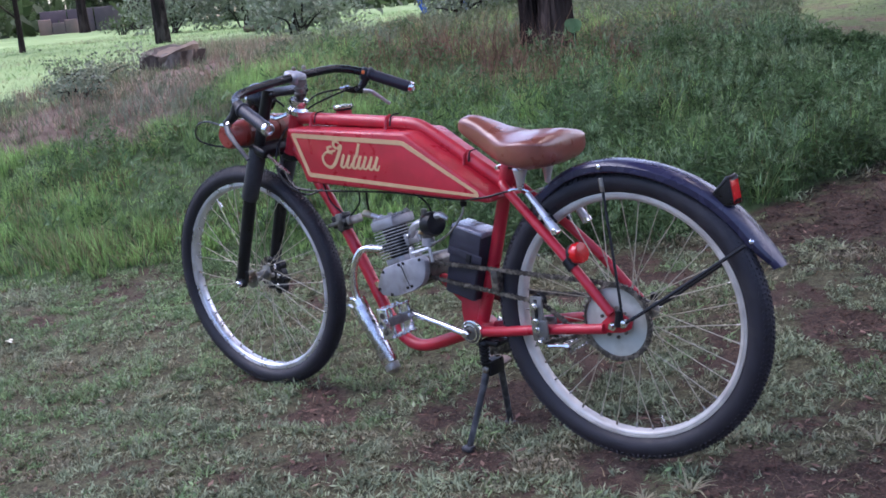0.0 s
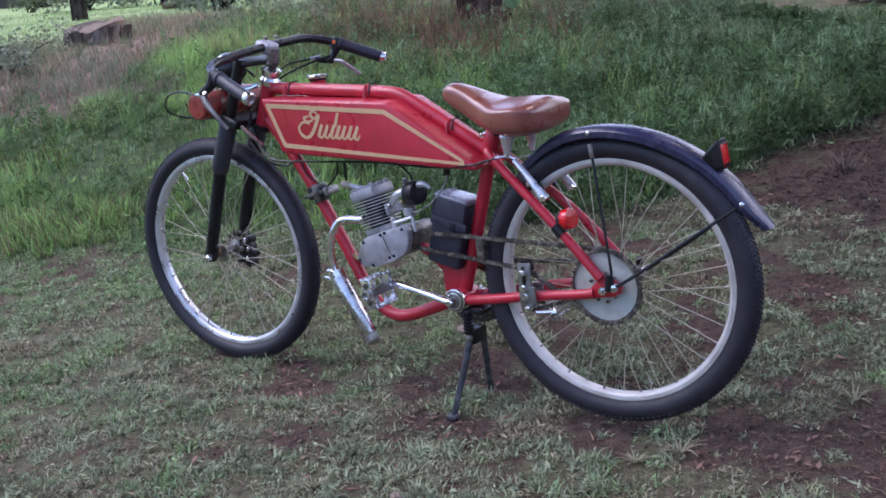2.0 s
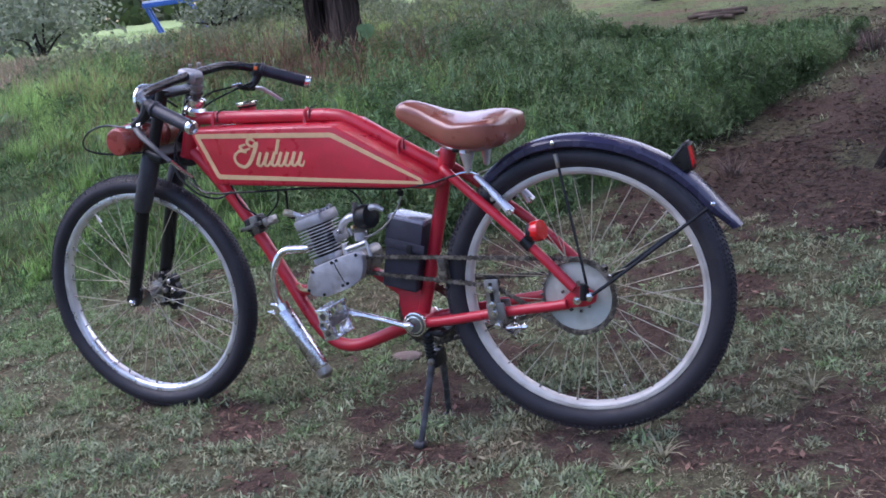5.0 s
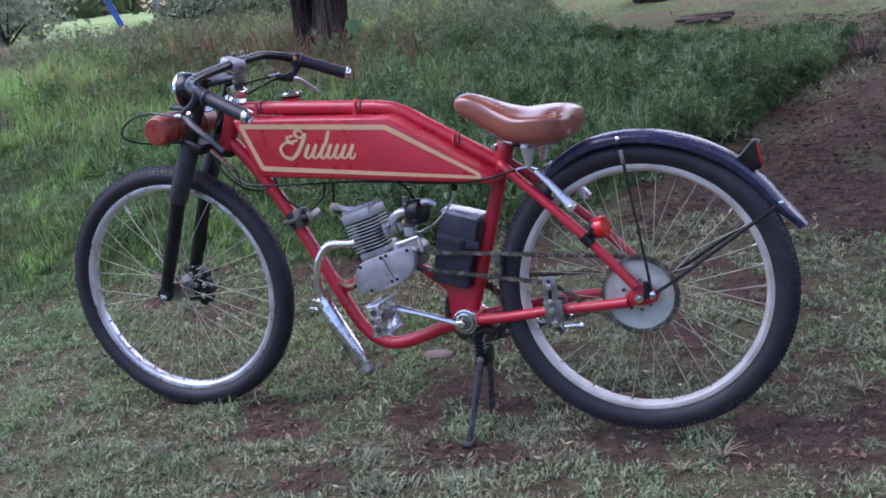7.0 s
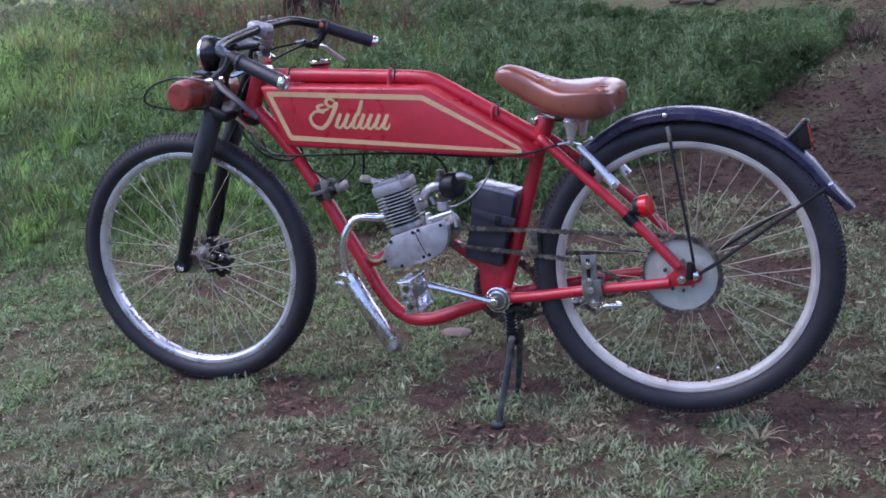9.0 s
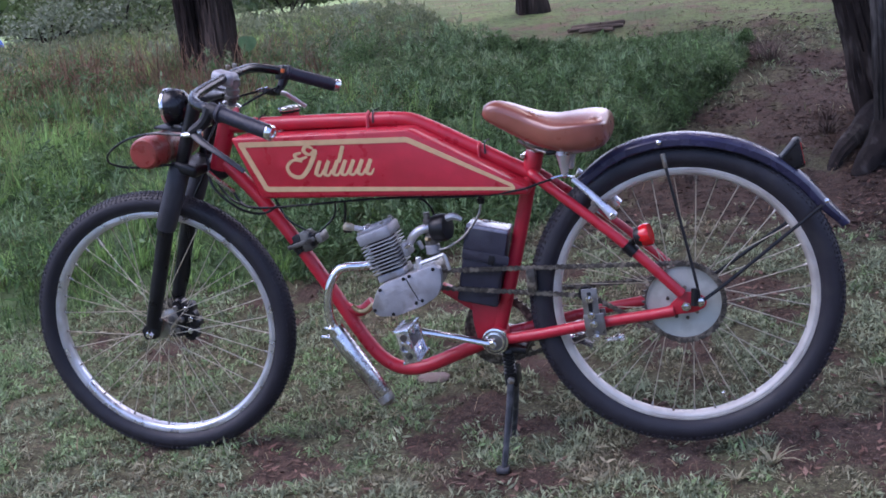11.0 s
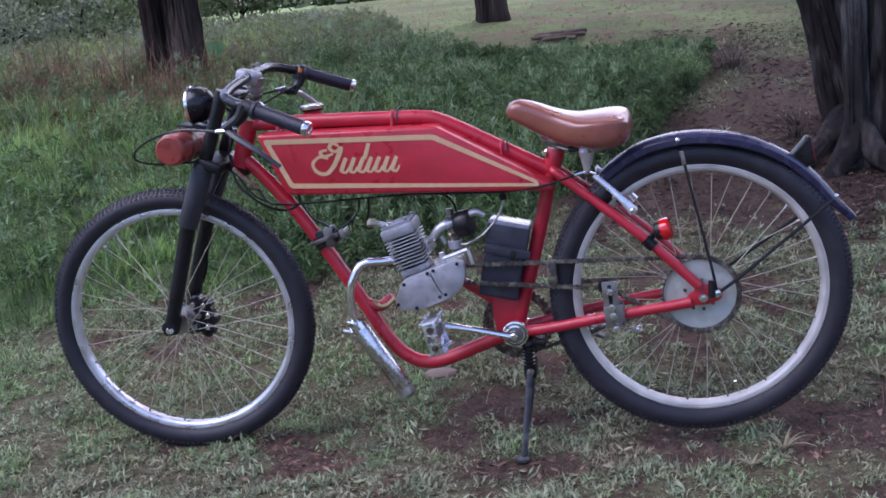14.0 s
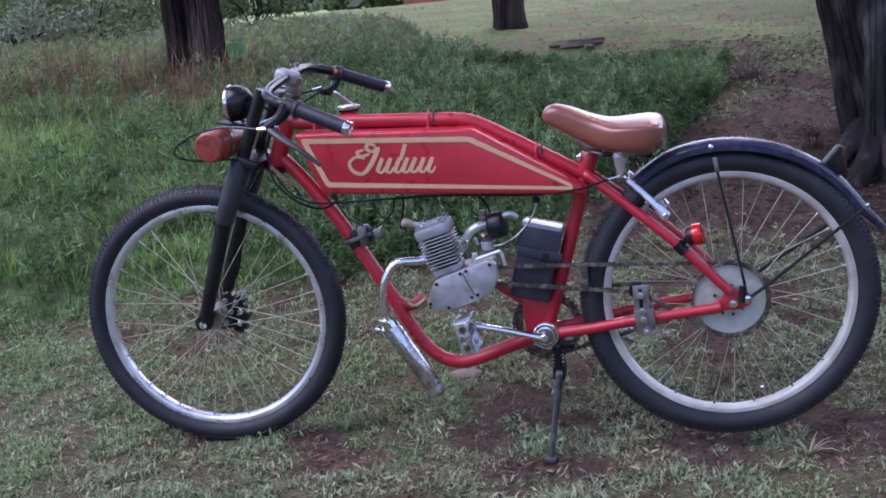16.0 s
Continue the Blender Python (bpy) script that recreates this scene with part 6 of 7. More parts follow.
def build_litter():
    x, y = scatter(84000, -5.5, 3.2, -1.5, 7.0)
    keep = ((y < 4.2) | ((x > 0.3) & (y > 4.7))) & (rng.uniform(size=len(x)) < np.clip(1.05 - turf_amount(x, y), 0.05, 1)) & (bank(x, y) < 0.05) & clear_of_wheels(x, y)
    x, y = x[keep], y[keep]
    n = len(x)
    a = rng.uniform(0, 2 * np.pi, n)
    lean = np.stack([np.cos(a), np.sin(a)], 1)
    root = np.stack([x, y, land(x, y) + rng.uniform(0.0005, 0.006, n)], 1)
    blades("needle_litter", root, lean, rng.uniform(0.015, 0.060, n), rng.uniform(0.0016, 0.0040, n), rng.uniform(1.35, 1.58, n), LITTER, "fallen brown needles and leaf scraps on bare soil", "litter", 2)
    # a thicker layer of dead leaves, coloured darker for the path's tree shade
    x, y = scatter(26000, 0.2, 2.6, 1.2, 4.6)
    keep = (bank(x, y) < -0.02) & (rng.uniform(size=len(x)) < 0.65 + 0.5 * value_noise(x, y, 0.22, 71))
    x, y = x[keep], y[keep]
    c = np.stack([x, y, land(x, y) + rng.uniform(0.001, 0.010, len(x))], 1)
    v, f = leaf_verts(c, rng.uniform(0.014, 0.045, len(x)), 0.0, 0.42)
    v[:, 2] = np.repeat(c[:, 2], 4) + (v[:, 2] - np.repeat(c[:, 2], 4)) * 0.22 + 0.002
    tagged(sheet("path_leaf_litter", v, f, DEADLEAF), "brown dead leaves on the earth path, coloured darker for tree shade", "litter", kind="stuff")
    # dark crumbs of soil
    x, y = scatter(10000, -3.2, 2.6, -1.3, 2.6)
    keep = (rng.uniform(size=len(x)) < 1.1 - turf_amount(x, y)) & (bank(x, y) < 0.0)
    x, y = x[keep], y[keep]
    c = np.stack([x, y, land(x, y) + 0.002], 1)
    v, f = leaf_verts(c, rng.uniform(0.005, 0.013, len(x)), 0.0, 0.9)
    tagged(sheet("soil_crumbs", v, f, SOILM), "dark crumbs of earth and broken leaves", "soil", kind="stuff")


def build_lawn():
    """Short grass on the open land behind the bank and beyond the path."""
    x, y = scatter(64000, -13, 4.5, 0.0, 13.0)
    out = bank(x, y) < 0.0
    left = out & (path_side(x, y) > 0.8)
    back = out & ~left & (y > 3.9 - 0.5 * ease((x - 0.9) / 0.5)) & (rng.uniform(size=len(x)) < np.clip(0.6 + 0.7 * value_noise(x, y, 0.9, 41), 0, 1) * np.where((x > 0.3) & (y > 4.9) & (y < 7.2), 0.6, 1.0))
    for keep, name, m, label, tall in ((left, "lawn_grass", LAWN, "short bright green lawn grass", 0.045), (back, "field_grass", FIELD, "short dull green grass of the open field", 0.022)):
        px, py = x[keep], y[keep]
        n = len(px)
        a = rng.uniform(0, 2 * np.pi, n)
        root = np.stack([px, py, land(px, py) - 0.003], 1)
        blades(name, root, np.stack([np.cos(a), np.sin(a)], 1), rng.uniform(0.6, 1.2, n) * tall, rng.uniform(0.004, 0.008, n), rng.uniform(0.5, 1.4, n), m, label, "grass", 2)


def build_dry_weeds():
    """Dead stalks along the path's edge and under the far trees."""
    x, y = scatter(4200, -5.2, 0.2, 1.4, 6.0)
    s = path_side(x, y)
    edge = np.exp(-((s + 0.05) / 0.45) ** 2) * ease((y - 1.5) / 0.4)
    keep = rng.uniform(size=len(x)) < np.clip(0.03 * edge + 1.1 * tree_foot(x, y) * (0.6 + 0.6 * value_noise(x, y, 0.35, 61)), 0, 1) * (1 - 0.9 * by_stump(x, y))
    x, y = x[keep], y[keep]
    k = 16
    px, py = np.repeat(x, k) + rng.normal(size=len(x) * k) * 0.03, np.repeat(y, k) + rng.normal(size=len(x) * k) * 0.03
    a = rng.uniform(0, 2 * np.pi, len(px))
    root = np.stack([px, py, land(px, py)], 1)
    blades("dry_weeds", root, np.stack([np.cos(a), np.sin(a)], 1), rng.uniform(0.06, 0.20, len(px)) * (1 + 1.2 * tree_foot(px, py)), rng.uniform(0.003, 0.007, len(px)), rng.uniform(0.1, 1.3, len(px)), RUST, "dead brown weed stalks by the path and tree", "weeds", 3)


def build_path_herbs():
    """Thin dry grass and pale herbs on the worn ground round the stump."""
    x, y = scatter(11000, -6.4, -2.6, 1.35, 4.6)
    s = path_side(x, y)
    keep = (s > -0.35) & (s < 1.5) & (rng.uniform(size=len(x)) < (0.50 + 0.55 * value_noise(x, y, 0.4, 51)) * (1 - 0.35 * worn_earth(x, y))) & (((x + 5.2) ** 2 + (y - 3.12) ** 2) > 0.07)
    x, y = x[keep], y[keep]
    k = 9
    px, py = np.repeat(x, k) + rng.normal(size=len(x) * k) * 0.022, np.repeat(y, k) + rng.normal(size=len(x) * k) * 0.022
    a = rng.uniform(0, 2 * np.pi, len(px))
    root = np.stack([px, py, land(px, py) - 0.003], 1)
    length = rng.uniform(0.04, 0.13, len(px)) * (1 - 0.3 * by_stump(px, py))
    kinds = np.repeat(rng.uniform(size=len(x)) + 0.35 * value_noise(x, y, 0.5, 52), k)
    for sel, name, m, label in ((kinds < 0.38, "path_dry_grass", PINKGRASS, "thin dry pinkish grass beside the worn path"), (kinds >= 0.38, "path_herbs", HERB, "low grey-green herbs beside the worn path")):
        n = int(sel.sum())
        blades(name, root[sel], np.stack([np.cos(a[sel]), np.sin(a[sel])], 1), length[sel], rng.uniform(0.003, 0.007, n), rng.uniform(0.1, 1.2, n), m, label, "grass", 2)


BUSH = mat("bushy_weed_leaves", (0.076, 0.130, 0.050), 0.7, var=0.35, scale=6, other=(0.19, 0.265, 0.125), amount=0.3, oscale=3.5, island=0.5, through_leaf=0.3, spec=0.3)
SPRIG = mat("sprig_leaves", (0.185, 0.280, 0.145), 0.6, var=0.3, scale=5, other=(0.23, 0.29, 0.16), amount=0.3, oscale=2.5, island=0.5, through_leaf=0.3, spec=0.2)
HERB = mat("herb_leaves", (0.165, 0.195, 0.108), 0.65, var=0.3, scale=4, other=(0.20, 0.24, 0.17), amount=0.3, oscale=2, island=0.4, through_leaf=0.25, spec=0.3)
WEED = mat("feathery_leaves", (0.112, 0.190, 0.074), 0.6, var=0.4, scale=6, other=(0.16, 0.235, 0.12), amount=0.3, oscale=3.0, island=0.55, through_leaf=0.3, spec=0.3)
FIELD = mat("field_blades", (0.135, 0.170, 0.072), 0.65, var=0.3, scale=2.0, other=(0.16, 0.140, 0.090), amount=0.40, oscale=1.1, island=0.2, through_leaf=0.3, spec=0.3)
LAWN = mat("lawn_blades", (0.20, 0.32, 0.130), 0.6, var=0.2, scale=1.0, other=(0.26, 0.26, 0.15), amount=0.3, oscale=0.7, island=0.3, through_leaf=0.3, spec=0.3)
UNDER = mat("undergrowth", (0.070, 0.130, 0.044), 0.7, var=0.3, scale=3, other=(0.10, 0.085, 0.050), amount=0.22, oscale=1.6, island=0.4, through_leaf=0.2, spec=0.2)
DEADLEAF = mat("dead_leaves_in_shade", (0.040, 0.027, 0.022), 0.8, var=0.3, scale=6, other=(0.080, 0.060, 0.048), amount=0.26, oscale=4, island=0.3, spec=0.2)
SOILM = mat("dark_soil", (0.088, 0.054, 0.042), 0.95, var=0.3, scale=20, island=0.45, spec=0.1)
PALEWEED = mat("pale_weed", (0.33, 0.31, 0.20), 0.6, var=0.2, scale=8, island=0.3, through_leaf=0.25, spec=0.3)
build_turf()
build_flakes()
build_straws()
build_long_grass()
build_weeds()
build_clumps()
build_sprigs()
build_litter()
build_lawn()
build_dry_weeds()
build_path_herbs()


def rosette(at, size, material, label, n=15):
    """One small leafy weed flat on the ground: narrow bent leaves, each a part."""
    x, y = at
    z = float(land(x, y))
    root = thing("rosette_weed", (x, y, z), label, "weed", "low weeds")
    for k in range(n):
        a = 2 * math.pi * k / n + rng.uniform(-0.3, 0.3)
        ln, w, d = size * rng.uniform(0.55, 1.0), rng.uniform(0.004, 0.008), rng.uniform(0.9, 1.4)
        out, side = V(math.cos(a), math.sin(a), 0), V(-math.sin(a), math.cos(a), 0)
        bm = bmesh.new()
        rows = []
        for t in (0.0, 0.35, 0.7, 1.0):
            c = V(x, y, z) + out * (0.005 + ln * t * math.sin(d * (0.5 + 0.5 * t))) + V(0, 0, ln * t * math.cos(d * (0.5 + 0.5 * t)) + 0.001)
            h = side * (w * (1.02 - t) ** 0.6 / 2)
            rows.append((bm.verts.new(c - h), bm.verts.new(c + V(0, 0, -0.0012)), bm.verts.new(c + h)))
        for r, q in zip(rows, rows[1:]):
            bm.faces.new((r[0], r[1], q[1], q[0]))
            bm.faces.new((r[1], r[2], q[2], q[1]))
        part("leaf", bm, material, root)
    return root


for at, s in (((0.775, -0.052), 0.085), ((0.70, -0.12), 0.05), ((0.10, -0.52), 0.06), ((-0.85, -0.25), 0.06), ((1.05, 0.32), 0.07)):
    rosette(at, s, PALEWEED, "pale ragged weed lying flat on the earth")


# ---- trees, stump, stones and the far side ----
def trunk_mesh(stations, seg, ridge, seed, bm=None, flare=0.0):
    """A tapering stem through (point, radius) stations with fissured bark; flare widens the foot into roots."""
    bm = bm or bmesh.new()
    pts = smooth_path([p for p, _ in stations], 9 if seg < 60 else 26)
    rad = np.interp(np.linspace(0, 1, len(pts)), np.linspace(0, 1, len(stations)), [r for _, r in stations])
    rings = []
    run = 0.0
    for i, p in enumerate(pts):
        if i:
            run += (p - pts[i - 1]).length
        d = (pts[min(i + 1, len(pts) - 1)] - pts[max(i - 1, 0)]).normalized()
        u = d.cross(V(0, 1, 0.01)).normalized()
        w = d.cross(u)
        ring = []
        for k in range(seg):
            a = 2 * math.pi * k / seg
            q = noise.noise(V(math.cos(a) * 3.2, math.sin(a) * 3.2, run * 1.6 + seed)) * 0.6 + noise.noise(V(math.cos(a) * 9, math.sin(a) * 9, run * 3.4 + seed * 2)) * 0.4
            root = flare * math.exp(-run / 0.19) * (0.55 + 0.45 * math.cos(a * 4 + seed))
            crack = abs(noise.noise(V(math.cos(a) * 14 + seed, math.sin(a) * 14, run * 5.0))) ** 0.6
            ring.append(bm.verts.new(p + (u * math.cos(a) + w * math.sin(a)) * (rad[i] * (1 + ridge * (q + 0.7 * crack - 0.35) + root))))
        rings.append(ring)
    for a, b in zip(rings, rings[1:]):
        for k in range(seg):
            bm.faces.new((a[k], a[(k + 1) % seg], b[(k + 1) % seg], b[k]))
    bm.faces.new(rings[0][::-1])
    bm.faces.new(rings[-1])
    return bm


def crown_mesh(blobs, count, size):
    """Leaves in uneven clusters round the given (centre, radius) blobs."""
    cs = []
    for c, r in blobs:
        n = int(count * r * r)
        sub = rng.normal(size=(10, 3))
        sub = np.array(c) + sub / np.linalg.norm(sub, axis=1, keepdims=True) * r * rng.uniform(0.3, 0.95, (10, 1)) * np.array([1, 1, 0.7])
        pick = sub[rng.integers(0, 10, n)]
        cs.append(pick + rng.normal(size=(n, 3)) * r * 0.24)
    c = np.concatenate(cs)
    return leaf_verts(c, rng.uniform(0.6, 1.4, len(c)) * size, 0.2, 0.5)


def tree(at, radius, tall, bark, label, seed, stems=None, flare=0.5, count=900, leaf=0.10, ridge=0.16, lean=(0.0, 0.0), reach=0.22, limbs=5, fork=0.50):
    x, y = at
    z = float(land(x, y))
    root = thing("tree", (x, y, z), label, "tree", "trees behind the bank")
    tips = []
    for sx, sy, r, lx, ly in stems or [(0, 0, radius, lean[0], lean[1])]:
        p = V(x + sx, y + sy, z - 0.12)
        st = [(p, r * 1.12), (p + V(lx * 0.08, ly * 0.08, 0.35), r * 1.02), (p + V(lx * 0.25, ly * 0.25, 1.2), r * 0.94), (p + V(lx * 0.6, ly * 0.6, tall * 0.5), r * 0.72), (p + V(lx, ly, tall), r * 0.28)]
        part("trunk", trunk_mesh(st, 88, ridge, seed + sx * 7, flare=flare), bark, root)
        for k in range(limbs):
            h = tall * (fork + (0.98 - fork) * k / limbs)
            a = seed * 1.7 + k * 2.4 + sx
            q = p + V(lx * h / tall, ly * h / tall, h)
            e = q + V(math.cos(a) * tall * reach, math.sin(a) * tall * reach, tall * 0.12)
            part("limb", trunk_mesh([(q, r * 0.36), (q.lerp(e, 0.5) + V(0, 0, 0.12), r * 0.24), (e, r * 0.08)], 8, ridge, seed + k), bark, root)
            tips.append((tuple(e), tall * 0.13))
        tips.append((tuple(p + V(lx, ly, tall)), tall * 0.15))
    v, f = crown_mesh(tips, count, leaf)
    sheet("crown", v - np.array([x, y, z]), f, CROWN, root)
    return root


tree((-2.14, 3.77), 0.150, 11.5, BARK, "tall dark twin-trunked tree with fissured bark in the grass bank", 3.0,
     stems=[(-0.084, -0.036, 0.060, -0.06, 0.1), (0.060, 0.026, 0.106, 0.02, 0.1)], flare=0.25, ridge=0.24, fork=0.62)
tree((-0.50, 5.50), 0.100, 10.5, BARK, "slim dark-barked tree on the open field", 8.0, fork=0.62)
# Crown is out of view; spread wide and dense to shade the path.
dark_tree = tree((1.400, 2.55), 0.098, 6.8, BARKGREY, "dark leaning twin-stemmed tree beside the earth path with bare roots", 5.0, stems=[(0, 0, 0.098, -0.86, 0.1), (0.035, -0.52, 0.085, 0.08, 0.1)],
                 flare=0.45, ridge=0.26, count=3700, leaf=0.145, reach=0.46, limbs=18, fork=0.40)
pale_tree = tree((1.300, 1.975), 0.045, 6.2, BARKPALE, "slender pale grey tree with cracked bark beside the path", 23.0, lean=(0.05, 0.1), flare=0.5, ridge=0.30, fork=0.55)


def bare_root(tree_, way, r):
    """A gnarled root snaking out over the earth, a part of its tree."""
    st = [(V(x, y, float(land(x, y)) + up), r * k) for x, y, up, k in way]
    part("root", trunk_mesh(st, 18, 0.35, 30.0), BARKGREY, tree_)


bare_root(dark_tree, ((1.345, 2.50, 0.06, 1.1), (1.285, 2.38, 0.050, 1.1), (1.215, 2.20, 0.040, 1.0), (1.135, 2.00, 0.024, 0.8), (1.075, 1.87, -0.03, 0.5)), 0.038)
bare_root(dark_tree, ((1.40, 2.50, 0.05, 1.0), (1.46, 2.36, 0.035, 0.9), (1.53, 2.20, 0.010, 0.7), (1.58, 2.08, -0.03, 0.4)), 0.034)
bare_root(pale_tree, ((1.300, 1.985, 0.16, 1.0), (1.265, 1.945, 0.07, 1.1), (1.215, 1.890, 0.030, 0.9), (1.150, 1.820, -0.03, 0.4)), 0.046)
bare_root(pale_tree, ((1.310, 1.975, 0.16, 1.0), (1.350, 1.920, 0.07, 1.1), (1.400, 1.860, 0.030, 0.9), (1.450, 1.800, -0.03, 0.4)), 0.046)
tree((-8.55, 5.70), 0.075, 6.0, BARKGREY, "thin straight grey trunk behind the stump", 11.0, flare=0.3)
tree((-10.70, 5.25), 0.030, 3.2, BARK, "small dark tree on the far lawn", 14.0, count=2600, leaf=0.12, lean=(-0.2, 0.2), reach=0.30, limbs=7, fork=0.16)
tree((-19.2, 13.0), 0.13, 6.0, BARK, "dark leafy tree at the far edge of the lawn", 17.0, count=1200, leaf=0.14)
tree((-21.5, 13.2), 0.11, 5.5, BARK, "dark leafy tree at the far edge of the lawn", 19.0, count=1200, leaf=0.14)


def build_stump():
    x, y = -5.08, 3.16
    z = float(land(x, y)) - 0.075

    def rim(px, py):
        return z + 0.190 + 0.20 * (py - y) + 0.012 * math.sin(px * 37)

    root = thing("tree_stump", (x, y, z), "weathered sawn tree stump with dark broken sides", "stump")
    bm = trunk_mesh([(V(x, y, z - 0.16), 0.275), (V(x, y, z), 0.255), (V(x + 0.01, y, z + 0.08), 0.240), (V(x + 0.02, y + 0.01, z + 0.190), 0.236)], 56, 0.30, 2.0, flare=0.25)
    for v in bm.verts:
        v.co.x = x + (v.co.x - x) * 0.76
        v.co.y = y + (v.co.y - y) * 0.94
        if v.co.z > z + 0.08:
            v.co.z += (rim(v.co.x, v.co.y) - z - 0.190) * (v.co.z - z - 0.08) / 0.11
    part("stump_side", bm, OLDWOOD, root)
    top = bmesh.new()
    ring = []
    for k in range(36):
        a = 2 * math.pi * k / 36
        r = 0.216 * (1 + 0.12 * noise.noise(V(math.cos(a) * 2, math.sin(a) * 2, 4)))
        ring.append((x + 0.02 + r * 0.76 * math.cos(a), y + 0.01 + r * 0.94 * math.sin(a)))
    c0 = [top.verts.new((px, py, rim(px, py) + 0.004)) for px, py in ring]
    c1 = [top.verts.new((px, py, rim(px, py) - 0.05)) for px, py in ring]
    mid = top.verts.new((x + 0.02, y + 0.01, z + 0.196))
    for k in range(36):
        top.faces.new((c0[k], c0[(k + 1) % 36], mid))
        top.faces.new((c0[k], c1[k], c1[(k + 1) % 36], c0[(k + 1) % 36]))
    part("sawn_top", top, CUTWOOD, root, "grey weathered sawn face")


build_stump()


def log_piece(at, length, r, turn, label, lift=0.0):
    x, y = at
    z = float(land(x, y)) + r * 0.75 + lift
    d = V(math.cos(radians(turn)), math.sin(radians(turn)), 0) * length / 2
    bm = trunk_mesh([(V(x, y, z) - d, r * 0.9), (V(x, y, z) - d * 0.4, r), (V(x, y, z) + d * 0.5, r * 0.95), (V(x, y, z) + d, r * 0.8)], 14, 0.25, x * 3 + y)
    return tagged(part("fallen_log", bm, CUTWOOD, None, ""), label, "log", "fallen wood on the field")


for at, ln, r, tn in (((-0.02, 4.64), 0.24, 0.018, 4), ((0.05, 4.58), 0.26, 0.016, -8), ((0.11, 4.63), 0.15, 0.020, 24), ((-0.09, 4.58), 0.15, 0.014, 40), ((0.09, 4.53), 0.12, 0.013, -50), ((0.0, 4.54), 0.17, 0.012, 14), ((-8.6, 7.2), 0.46, 0.05, 30)):
    log_piece(at, ln, r, tn, "short weathered piece of fallen wood in the grass", 0.012)


def stone(at, size, label, seed):
    x, y = at
    bm = bmesh.new()
    bmesh.ops.create_icosphere(bm, subdivisions=3, radius=1.0)
    for v in bm.verts:
        k = 1 + 0.22 * noise.noise(v.co * 1.3 + V(seed, 0, 0)) + 0.08 * noise.noise(v.co * 4 + V(0, seed, 0))
        v.co = V(v.co.x * size[0] * k, v.co.y * size[1] * k, v.co.z * size[2] * k)
    bmesh.ops.translate(bm, vec=(x, y, float(land(x, y)) + size[2] * 0.25), verts=bm.verts)
    return tagged(part("stone", bm, ROCKM, None), label, "stone", "stones in the earth")


stone((-0.085, 0.40), (0.046, 0.030, 0.013), "pale pinkish stone half sunk in the earth", 1.0)
stone((1.52, 0.95), (0.020, 0.016, 0.014), "small pale pebble on the brown earth", 4.0)
stone((0.30, -0.47), (0.018, 0.014, 0.007), "flat pinkish stone in the turf", 6.0)


def shrub(at, blobs, count, leaf, material, label, seed, name="shrub", stems=6):
    x, y = at
    z = float(land(x, y))
    root = thing(name, (x, y, z), label, "shrub", "shrubs along the field")
    bl = [((x + bx, y + by, z + bz), r) for bx, by, bz, r in blobs]
    for k in range(stems):
        b = bl[k % len(bl)][0]
        bm = trunk_mesh([(V(x + 0.06 * math.sin(k * 2.1), y + 0.06 * math.cos(k * 2.1), z - 0.03), 0.014), (V(x, y, z).lerp(V(*b), 0.5) + V(0.04 * math.sin(k), 0, 0.03), 0.010), (V(*b), 0.004)], 6, 0.1, seed + k)
        part("stem", bm, BARKGREY, root)
    v, f = crown_mesh(bl, count, leaf)
    sheet("foliage", v - np.array([x, y, z]), f, material, root)
    return root


def dry_tuft(at, size, label, n=60):
    """A bunch of dead twigs."""
    x, y = at
    a = rng.uniform(0, 2 * np.pi, n)
    r = rng.uniform(0, size * 0.4, n)
    px, py = x + r * np.cos(a), y + r * np.sin(a)
    root = np.stack([px, py, land(px, py)], 1)
    return blades("dry_tuft", root, np.stack([np.cos(a), np.sin(a)], 1), rng.uniform(0.4, 1.0, n) * size, rng.uniform(0.0025, 0.005, n), rng.uniform(0.3, 1.4, n), TWIG, label, "dead twigs", 3)


dry_tuft((0.96, 3.58), 0.19, "brown dead bush at the end of the grass bank", 160)
dry_tuft((0.58, 1.88), 0.11, "pinkish dry twigs lying on the earth path")
for at, size in (((1.12, 2.34), 0.10), ((1.24, 2.22), 0.12), ((1.40, 2.18), 0.10), ((1.56, 2.26), 0.12), ((1.14, 2.54), 0.09)):
    dry_tuft(at, size, "brown dead weeds round the foot of the dark tree", 90)


def pale_leaf(at, size, label):
    """A fallen curled leaf."""
    x, y = at
    z = float(land(x, y)) + 0.016
    bm = bmesh.new()
    rows = []
    for k in range(6):
        t = k / 5
        w = size * 0.32 * math.sin(math.pi * min(0.97, 0.08 + 0.9 * t))
        c = V(x + size * (t - 0.5), y, z + 0.006 * math.sin(3 * t))
        rows.append([bm.verts.new(c + V(0.1 * w * s, s * w, 0.25 * w * abs(s))) for s in (-1, 0, 1)])
    for a, b in zip(rows, rows[1:]):
        for k in (0, 1):
            bm.faces.new((a[k], a[k + 1], b[k + 1], b[k]))
    return tagged(part("fallen_leaf", bm, PALELEAF, None), label, "leaf")


